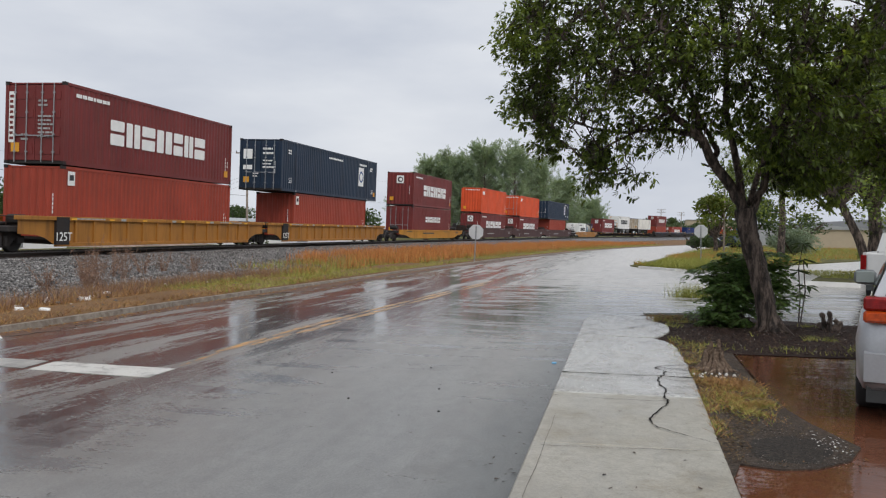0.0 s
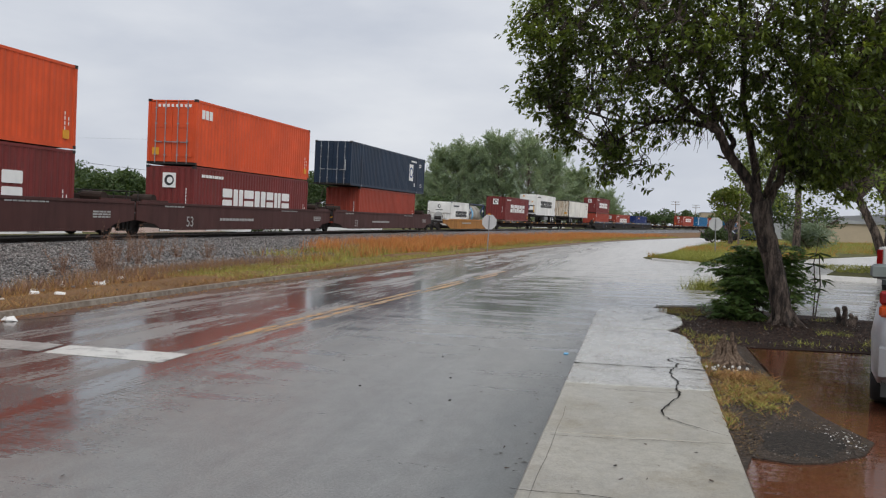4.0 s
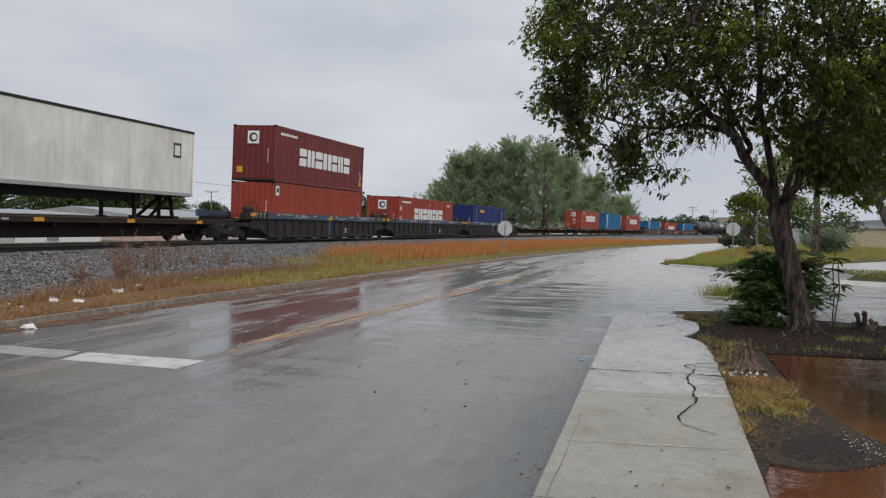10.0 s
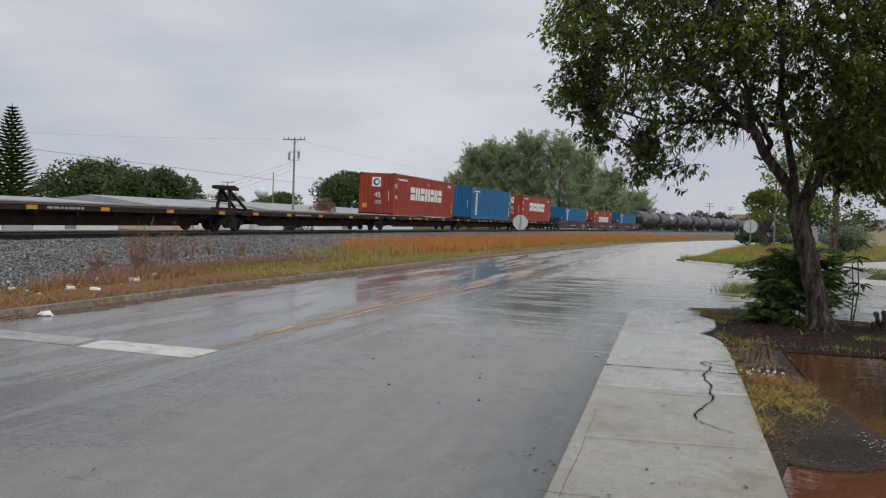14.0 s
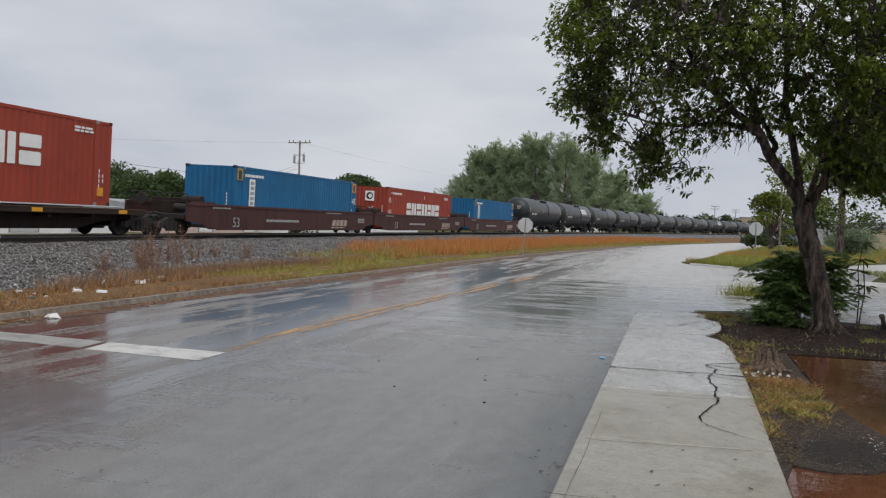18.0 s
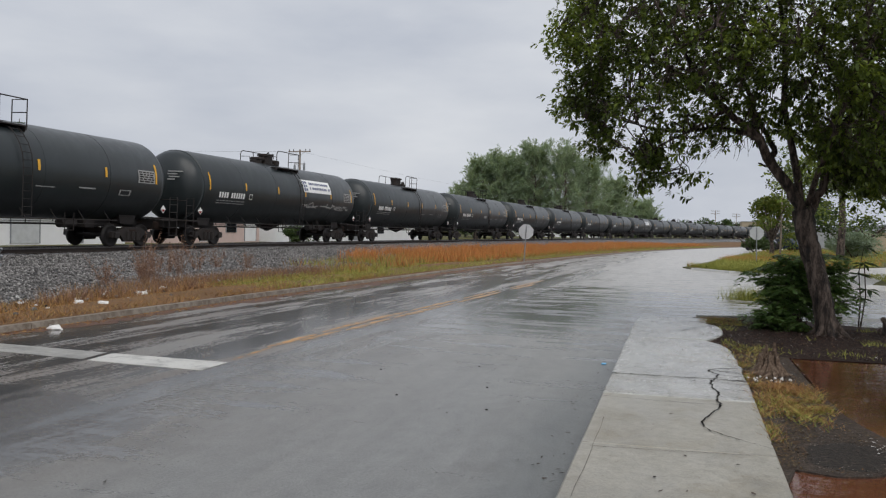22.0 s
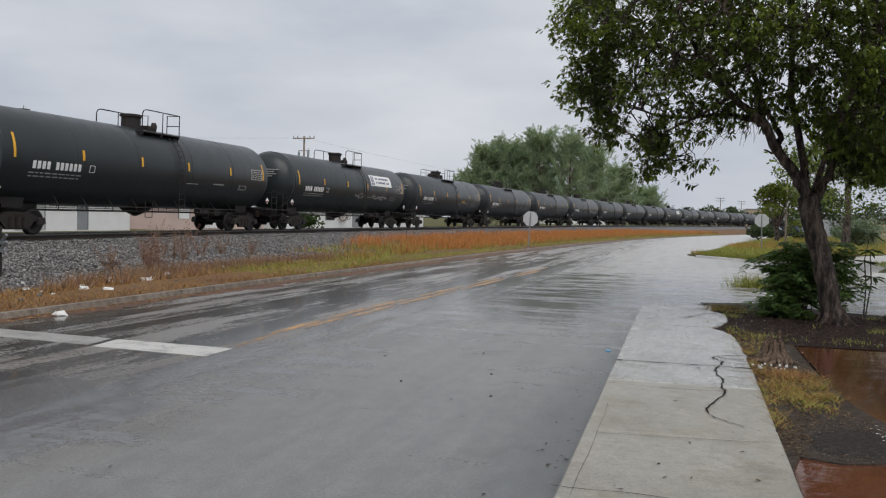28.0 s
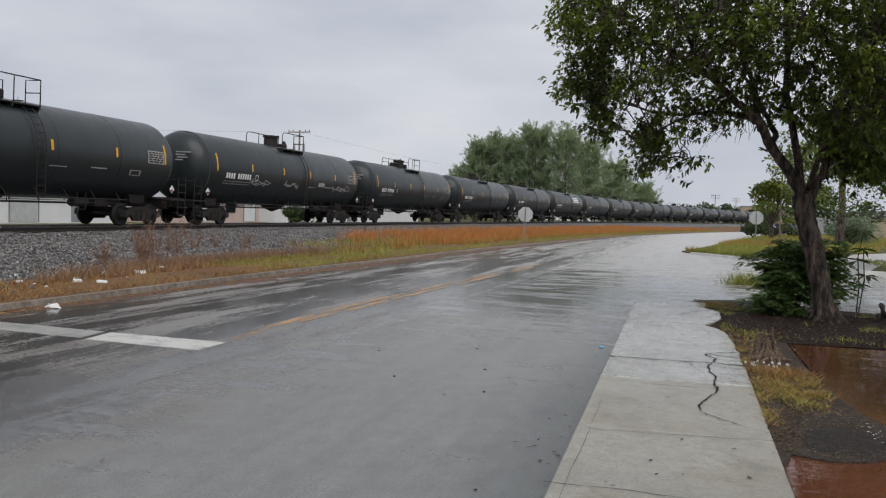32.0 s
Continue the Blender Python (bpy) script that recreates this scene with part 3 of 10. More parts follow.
def lathe(bm, prof, axis="Y", seg=24, c=(0, 0, 0)):
    """Turn a profile of (along, radius) round an axis through c."""
    rings = []
    for u, r in prof:
        ring = []
        for k in range(seg):
            a = 2 * math.pi * k / seg
            p, q = r * math.cos(a), r * math.sin(a)
            ring.append(bm.verts.new(Vector(c) + Vector((p, u, q) if axis == "Y" else (u, p, q) if axis == "X" else (p, q, u))))
        rings.append(ring)
    for a, b in zip(rings, rings[1:]):
        for k in range(seg):
            bm.faces.new((a[k], a[(k + 1) % seg], b[(k + 1) % seg], b[k]))
    bm.faces.new(rings[0][::-1])
    bm.faces.new(rings[-1])
    bmesh.ops.recalc_face_normals(bm, faces=bm.faces)
    return bm


def prism(bm, pts, z0, z1):
    """An upright prism over a plan outline."""
    lo = [bm.verts.new((x, y, z0)) for x, y in pts]
    hi = [bm.verts.new((x, y, z1)) for x, y in pts]
    bm.faces.new(hi)
    bm.faces.new(lo[::-1])
    for i in range(len(pts)):
        j = (i + 1) % len(pts)
        bm.faces.new((lo[i], lo[j], hi[j], hi[i]))
    bmesh.ops.recalc_face_normals(bm, faces=bm.faces)
    return bm


def profile_x(bm, pts, x0, x1):
    """A prism along X over an outline in (y, z)."""
    lo = [bm.verts.new((x0, y, z)) for y, z in pts]
    hi = [bm.verts.new((x1, y, z)) for y, z in pts]
    bm.faces.new(hi)
    bm.faces.new(lo[::-1])
    for i in range(len(pts)):
        j = (i + 1) % len(pts)
        bm.faces.new((lo[i], lo[j], hi[j], hi[i]))
    bmesh.ops.recalc_face_normals(bm, faces=bm.faces)
    return bm


def B():
    return bmesh.new()


# ---------------- the plan ----------------
RAIL = 0.78                       # top of rail over the road
HEAD0, BEND, TX, TS = radians(-1.458), 0.001155, -21.45, 27.3
SPEED, LEAN = 20.16, 1.5


def on_track(s, off=0.0):
    """The place on the curved track at the arc length s, off metres towards the road, and the heading."""
    a = HEAD0 + BEND * (s - TS)
    x = TX + (math.cos(HEAD0) - math.cos(a)) / BEND + off * math.cos(a)
    y = TS + (math.sin(a) - math.sin(HEAD0)) / BEND - off * math.sin(a)
    return x, y, a


def kerb_x(y):
    return -9.75 + (max(y - 20.0, 0.0) ** 2) / 840.0


# ---------------- ground, track bed, road ----------------
bm = B()
vs = [bm.verts.new(p) for p in ((-3000, -1500, -0.12), (3000, -1500, -0.12), (3000, 4000, -0.12), (-3000, 4000, -0.12))]
bm.faces.new(vs)
solid("ground", bm, M["field"], "flat grassy ground reaching to the horizon", "ground", kind="structure")

bm = B()
prof = [(-7.5, -0.25), (-3.2, 0.55), (-2.2, 0.62), (2.2, 0.62), (2.9, 0.58), (9.2, 0.04), (10.2, -0.2)]
fine_prof = []
for (u0, z0), (u1, z1) in zip(prof, prof[1:]):
    for i in range(6):
        f = i / 6
        fine_prof.append((u0 + (u1 - u0) * f, z0 + (z1 - z0) * f))
prev = None
for i in range(0, 420):
    s = (-680 + i * 10.15) if i < 60 else (-70 + (i - 60) * 0.5 if i < 320 else 60 + (i - 320) * 9.6)
    row = []
    for u, z in fine_prof:
        x, y, a = on_track(s, u)
        j = 0.05 * noise.noise((x * 0.9, y * 0.9, 0)) + 0.035 * noise.noise((x * 4, y * 4, 3))
        row.append(bm.verts.new((x, y, z + j)))
    if prev:
        for k in range(len(row) - 1):
            bm.faces.new((prev[k], prev[k + 1], row[k + 1], row[k]))
    prev = row
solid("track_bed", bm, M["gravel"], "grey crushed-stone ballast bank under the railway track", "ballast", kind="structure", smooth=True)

track = thing("railway_track", "steel rails on wooden sleepers over grey ballast", "track")
tagged(track, kind="structure")
for off in (-0.7175, 0.7175):
    for nm, sec, mat in (("rail_head", [(-0.036, -0.042), (0.036, -0.042), (0.036, 0.0), (-0.036, 0.0)], "polished"),
                         ("rail_web", [(-0.07, -0.17), (0.07, -0.17), (0.012, -0.14), (0.012, -0.043), (-0.012, -0.043), (-0.012, -0.14)], "railrust")):
        bm = B()
        prev = None
        for i in range(0, 290):
            s = -690 + i * 5.9
            x, y, a = on_track(s, off)
            row = [bm.verts.new((x + p * math.cos(a), y - p * math.sin(a), RAIL + q)) for p, q in sec]
            if prev:
                for k in range(len(row)):
                    bm.faces.new((prev[k], prev[(k + 1) % len(row)], row[(k + 1) % len(row)], row[k]))
            prev = row
        part(nm, bm, M[mat], track)
bm = B()
box(bm, -1.3, 1.3, -0.115, 0.115, -0.18, 0, 0.01)
tie = link_mesh("sleeper", bm, M["railrust"])
for i in range(150):
    x, y, a = on_track(8 + i * 0.55)
    share("sleeper", tie, track, pose(x, y, RAIL - 0.145, 0, 0, -math.degrees(a)))

# verge between kerb and ballast
bm = B()
prev = None
for i in range(0, 150):
    yy = -40 + i * 1.0 if i < 110 else 70 + (i - 110) * 8
    kx = kerb_x(yy) - 0.16
    tx = on_track(yy, 9.6)[0]
    row = []
    for k in range(9):
        f = k / 8
        x = kx + (tx - kx) * f
        z = 0.11 + 0.05 * math.sin(f * 3.1) + 0.05 * noise.noise((x * 0.7, yy * 0.5, 5))
        row.append(bm.verts.new((x, yy, z if k else 0.06)))
    if prev:
        for k in range(8):
            bm.faces.new((prev[k], row[k], row[k + 1], prev[k + 1]))
    prev = row
bmesh.ops.recalc_face_normals(bm, faces=bm.faces)
solid("verge", bm, M["earth"], "damp brown verge with dead grass between kerb and ballast", "verge", kind="structure", smooth=True)

# kerb in cast lengths
kerb = thing("kerb", "weathered grey concrete kerb along the road edge", "kerb")
tagged(kerb, kind="structure")
yy = -14.0
while yy < 150:
    step = 3.0 if yy < 60 else 9.0
    y2 = yy + step - 0.012
    a, b = kerb_x(yy), kerb_x(y2)
    bm = B()
    pts = ((a, yy), (b, y2), (b - 0.17, y2), (a - 0.17, yy))
    lo = [bm.verts.new((x, y, -0.1)) for x, y in pts]
    hi = [bm.verts.new((x - (0.05 if i < 2 else 0), y, 0.098 - 0.028 * min(1.0, max(0.0, (y - 14.0) / 14.0)) + 0.008 * math.sin(y * 1.7))) for i, (x, y) in enumerate(pts)]
    bm.faces.new(hi)
    for i in range(4):
        j = (i + 1) % 4
        bm.faces.new((lo[i], lo[j], hi[j], hi[i]))
    bmesh.ops.recalc_face_normals(bm, faces=bm.faces)
    part("kerbstone", bm, M["kerbstone"], kerb)
    yy += step

# road: the street, the mouth of the side street and the lot in one sheet
bm = B()
prev = None
ys = [-60, -30, -10, 0] + [2 + i * 2 for i in range(8)] + [17.3 + i * 2 for i in range(23)] + [70, 80, 95, 115, 140, 170, 210, 260]
for yy in ys:
    left = kerb_x(yy)
    right = -0.53 - 0.0388 * yy if yy < 17 else (60.0 if yy < 62.5 else left + 8.9)
    row = [bm.verts.new((left + (right - left) * f, yy, 0.0)) for f in (0, 0.15, 0.5, 1)]
    if prev:
        for k in range(3):
            bm.faces.new((prev[k], prev[k + 1], row[k + 1], row[k]))
    prev = row
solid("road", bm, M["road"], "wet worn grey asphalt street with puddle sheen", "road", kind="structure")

marks = thing("road_markings", "worn white stop bar and faded yellow centre line on wet asphalt", "road marking")
tagged(marks, kind="structure")
bm = B()
prism(bm, [(-5.40, 7.97), (-5.44, 8.57), (-7.1, 8.56), (-7.0, 8.0)], 0.001, 0.005)
part("stop_bar", bm, M["roadwhite"], marks)
bm = B()
prism(bm, [(-7.12, 8.05), (-7.2, 8.57), (-9.3, 8.62), (-9.25, 8.12)], 0.001, 0.005)
part("stop_bar", bm, M["roaddull"], marks, "dull worn end of the stop bar")


def line_x(q):
    """The middle of the centre line."""
    return -5.62 + (0.1 * (10 - q) if q < 10 else 0) + (kerb_x(q) + 9.75) + (0.028 * (q - 14) if q > 14 else 0)


def ragged_strip(y0, y1, cx, width, z, seed, step=0.12, rag=0.35):
    """A flat strip along the road with uneven edges."""
    bm = B()
    n = max(2, round((y1 - y0) / step))
    prev = None
    for i in range(n + 1):
        y = y0 + (y1 - y0) * i / n
        k = min(1.0, 4.0 * i / n, 4.0 * (n - i) / n) * 0.7 + 0.3
        wl = width * k * (1 + rag * noise.noise((seed, y * 2.1, 0.3)) + rag * 0.6 * noise.noise((seed, y * 7, 4)))
        wr = width * k * (1 + rag * noise.noise((seed + 9, y * 2.1, 0.3)) + rag * 0.6 * noise.noise((seed + 9, y * 7, 4)))
        row = [bm.verts.new((cx(y) - wl, y, z)), bm.verts.new((cx(y) + wr, y, z))]
        if prev:
            bm.faces.new((prev[0], prev[1], row[1], row[0]))
        prev = row
    return bm


for k, (off, a, b, w) in enumerate(((0.0, 8.75, 9.9, 0.022), (-0.06, 9.9, 11.4, 0.045), (0.07, 10.6, 12.0, 0.04), (-0.11, 11.7, 15.4, 0.055), (0.11, 12.1, 14.0, 0.05), (0.11, 14.2, 17.6, 0.055), (-0.11, 15.6, 18.6, 0.05), (0.10, 17.9, 21.6, 0.055), (-0.11, 19.0, 22.2, 0.05), (0.1, 22.6, 25.6, 0.05), (-0.1, 23.4, 27.5, 0.045))):
    part("centre_line", ragged_strip(a, b, lambda q: line_x(q) + off, w * 1.25, 0.004, k * 3.7, 0.09, 0.75), M["roadyellow"], marks)

solid("gutter_mud", ragged_strip(4, 70, lambda q: kerb_x(q) + 0.12, 0.46, 0.004, 55.37, 0.2, 1.2), M["mud"], "wet brown mud washed along the kerb", "mud", kind="structure")
solid("edge_mud", ragged_strip(5.5, 16.4, lambda q: -0.645 - 0.0388 * q, 0.011, 0.003, 71.0, 0.15, 0.9), M["tar"], "dark wet grime along the pavement's edge", "mud", kind="structure")

# pavement of cast slabs, with its broken corner and crack
walkway = thing("pavement", "damp grey concrete pavement slabs with cracks and a broken edge", "pavement")
tagged(walkway, kind="structure")


def side_l(y):
    return -0.63 - 0.0388 * y


BREAK = ((10.4, 0.40), (11.3, 0.35), (12.0, 0.31), (12.35, 0.20), (12.72, 0.0), (13.0, 0.10), (13.45, 0.25), (14.1, 0.27), (14.67, 0.25), (14.95, 0.12), (15.2, -0.01), (15.8, 0.02), (16.6, -0.06))


def side_r(y):
    """The right edge of the pavement: straight, then broken away under the bed."""
    if y < 10.4:
        return 0.64 - 0.022 * y
    for (y0, x0), (y1, x1) in zip(BREAK, BREAK[1:]):
        if y <= y1:
            return x0 + (x1 - x0) * (y - y0) / (y1 - y0)
    return -0.06


edges = [-12.0, -9.1, -6.1, -3.0, 0.1, 3.1, 6.12, 8.1, 9.25, 12.7, 16.1]
for a, b in zip(edges, edges[1:]):
    g = 0.006
    pts = [(side_l(a + g), a + g), (side_r(a + g), a + g + 0.1)]
    if a > 9:
        for q in range(1, 22):
            y = a + 0.1 + (b - a - 0.1) * q / 22
            pts.append((side_r(y) + rng.uniform(-0.02, 0.012), y))
    pts += [(side_r(b - g), b - g + (0.1 if a < 9 else 0.0)), (side_l(b - g), b - g)]
    if a == 12.7:
        pts[-1] = (side_l(b) + 0.12, b)
        pts.append((side_l(b - 0.9), b - 0.9))
    bm = B()
    prism(bm, pts, -0.1, 0.10 + rng.uniform(-0.004, 0.004))
    bmesh.ops.bevel(bm, geom=[e for e in bm.edges if all(v.co.z > 0.05 for v in e.verts)], offset=0.012, segments=1, affect="EDGES")
    part("slab", bm, M["concrete"] if a > 8 else M["drierconcrete"], walkway)


def crack_line(pts, w, z=0.106):
    bm = B()
    fine = []
    for (x0, y0), (x1, y1) in zip(pts, pts[1:]):
        for i in range(5):
            f = i / 5
            fine.append((x0 + (x1 - x0) * f + rng.uniform(-0.015, 0.015), y0 + (y1 - y0) * f + rng.uniform(-0.015, 0.015)))
    fine.append(pts[-1])
    prev = None
    for i, (x, y) in enumerate(fine):
        p, q = fine[max(i - 1, 0)], fine[min(i + 1, len(fine) - 1)]
        d = Vector((q[0] - p[0], q[1] - p[1])).normalized()
        ww = w * rng.uniform(0.4, 1.2)
        row = [bm.verts.new((x - d.y * ww, y + d.x * ww, z)), bm.verts.new((x + d.y * ww, y - d.x * ww, z))]
        if prev:
            bm.faces.new((prev[0], prev[1], row[1], row[0]))
        prev = row
    bmesh.ops.recalc_face_normals(bm, faces=bm.faces)
    return bm


for pts, w in (([(0.42, 10.2), (0.2, 10.1), (0.08, 10.0), (0.04, 9.86), (0.14, 9.62), (0.10, 9.3), (0.05, 9.05), (0.08, 8.81), (0.15, 8.53), (0.11, 8.2), (0.15, 7.93), (0.11, 7.66), (0.04, 7.43), (-0.01, 7.08)], 0.0095),
               ([(-0.01, 7.08), (0.02, 6.92), (0.06, 6.83), (0.16, 6.7), (0.26, 6.61)], 0.006),
               ([(0.26, 6.61), (0.4, 6.5), (0.53, 6.4)], 0.003),
               ([(0.1, 9.95), (0.25, 9.8), (0.42, 9.75)], 0.012),
               ([(-0.6, 13.6), (-0.35, 13.9), (-0.1, 14.6), (0.1, 14.8)], 0.012),
               ([(-0.5, 15.3), (-0.2, 15.4), (0.0, 15.6)], 0.01),
               ([(side_l(y) + 0.10, y) for y in (1.0, 3.0, 5.0, 7.0)], 0.0012),
               ([(-0.8, 6.0), (-0.2, 6.08), (0.3, 6.18), (0.6, 6.2)], 0.003),
               ([(0.18, 9.6), (0.32, 9.57), (0.44, 9.6)], 0.008),
               ([(0.15, 8.72), (0.28, 8.7), (0.46, 8.74)], 0.006),
               ([(0.03, 9.86), (0.2, 9.9), (0.43, 9.84)], 0.008),
               ([(0.17, 9.1), (0.3, 9.06), (0.44, 9.08)], 0.005),
               ([(0.16, 8.3), (0.3, 8.34), (0.45, 8.28)], 0.005),
               ([(-0.9, 7.9), (-0.4, 7.86), (0.02, 7.9), (0.16, 7.95)], 0.004),
               ([(-0.85, 4.7), (-0.2, 4.72), (0.5, 4.66)], 0.004),
               ([(-1.0, 9.25), (-0.4, 9.27), (0.15, 9.32), (0.44, 9.3)], 0.019)):
    part("crack", crack_line(pts, w), M["tar"], walkway)

# far road island and the grass patch of the lot
bm = B()
outline = [(-1.2, 42.8), (-0.47, 40.3), (1.04, 38.6), (2.8, 38.9), (4.6, 42.0), (7.4, 49.2), (14.3, 61.7), (60, 128), (140, 260), (kerb_x(200) + 9, 200), (kerb_x(140) + 9, 140), (kerb_x(94) + 8.6, 94), (kerb_x(75) + 8.9, 75), (0.75, 58)]
prism(bm, outline, -0.1, 0.05)
solid("grass_island", bm, M["field"], "yellow-green rough grass field beyond the side street", "grass", kind="structure")
bm = B()
prism(bm, [(5.6, 32.6), (7.2, 31.4), (30, 26), (34, 44), (9.6, 41.5), (6.6, 36.5)], -0.1, 0.03)
solid("grass_patch", bm, M["field"], "small grass patch beside the parking lot", "grass", kind="structure")
# ---------------- beside the pavement: driveway, planting bed ----------------
bm = B()
prism(bm, [(0.80, -6), (7.5, -6), (7.5, 11.9), (1.06, 11.55), (1.17, 8.0), (0.9, 7.2), (0.515, 6.4)], -0.1, 0.062)
solid("driveway", bm, M["brownpaint"], "wet red-brown painted concrete driveway with puddles", "driveway", kind="structure")
bm = B()
prism(bm, [(0.30, 11.0), (1.05, 11.6), (7.6, 11.95), (7.6, 15.6), (3.5, 15.95), (2.4, 16.4), (1.2, 17.3), (-0.25, 16.5), (-0.25, 12.4), (0.1, 11.8)], -0.1, 0.07)
solid("planting_bed", bm, M["mulch"], "dark wet mulch bed under the tree", "planting bed", kind="structure")
bm = B()
prism(bm, [(0.5, 5.5), (0.60, 6.02), (0.85, 5.95), (1.10, 6.05), (1.38, 6.35), (1.53, 6.75), (1.3, 7.5), (1.2, 8.0), (1.08, 9.6), (1.03, 11.6), (0.3, 11.6), (0.34, 10.6), (0.42, 8.2)], -0.1, 0.074)
solid("dirt_strip", bm, M["stripsoil"], "strip of brown-grey soil between pavement and driveway", "soil", kind="structure")
bm = B()
rim = []
for k in range(28):
    a = k * 6.283 / 28
    q = 1 + 0.30 * noise.noise((math.cos(a) * 2, math.sin(a) * 2, 4.0)) + 0.16 * noise.noise((math.cos(a) * 6, math.sin(a) * 6, 2.0))
    rim.append((1.0 + 0.30 * q * math.cos(a) + 0.1 * math.sin(a), 6.55 + 0.42 * q * math.sin(a)))
lo = [bm.verts.new((x, y, 0.0745)) for x, y in rim]
mid = [bm.verts.new((1.0 + (x - 1.0) * 0.5, 6.55 + (y - 6.55) * 0.5, 0.098 + 0.008 * noise.noise((x * 5, y * 5, 1)))) for x, y in rim]
top = bm.verts.new((1.0, 6.55, 0.102))
for k in range(28):
    j = (k + 1) % 28
    bm.faces.new((lo[k], lo[j], mid[j], mid[k]))
    bm.faces.new((mid[k], mid[j], top))
solid("damp_mound", bm, M["darkgravel"], "low dark damp mound of sandy soil", "soil", kind="structure", smooth=True)



def loft(bm, rings, cap=True):
    """Skin a row of closed rings with the same number of points."""
    vs = [[bm.verts.new(p) for p in r] for r in rings]
    n = len(vs[0])
    for a, b in zip(vs, vs[1:]):
        for k in range(n):
            bm.faces.new((a[k], a[(k + 1) % n], b[(k + 1) % n], b[k]))
    if cap:
        bm.faces.new(vs[0][::-1])
        bm.faces.new(vs[-1])
    bmesh.ops.recalc_face_normals(bm, faces=bm.faces)
    return bm


def rounded(y, hw, z0, z1, r=0.12, tuck=0.06):
    """A car-body section across the car at y."""
    return [(-hw + tuck, y, z0), (-hw, y, z0 + r), (-hw - 0.015, y, (z0 + z1) * 0.55), (-hw + 0.03, y, z1 - r * 0.5), (-hw + r, y, z1), (0, y, z1 + 0.02), (hw - r, y, z1), (hw - 0.03, y, z1 - r * 0.5), (hw + 0.015, y, (z0 + z1) * 0.55), (hw, y, z0 + r), (hw - tuck, y, z0), (0, y, z0)]


def road_wheel(parent, x, y, r, mat="galv"):
    sg = 1 if x > 0 else -1
    bm = B()
    lathe(bm, [(-0.1, r * 0.62), (-0.11, r * 0.93), (-0.07, r), (0.07, r), (0.11, r * 0.93), (0.1, r * 0.62)], "X", 24, (x, y, r))
    ty = part("tyre", bm, M["rubber"], parent, smooth=True)
    bm = B()
    lathe(bm, [(x - 0.02, 0.02), (x + sg * 0.07, 0.05), (x + sg * 0.06, r * 0.3), (x + sg * 0.085, r * 0.5), (x + sg * 0.075, r * 0.63), (x - sg * 0.02, r * 0.63)], "X", 20, (0, y, r))
    share("rim", link_mesh("rim", bm, M[mat]), ty, Matrix())


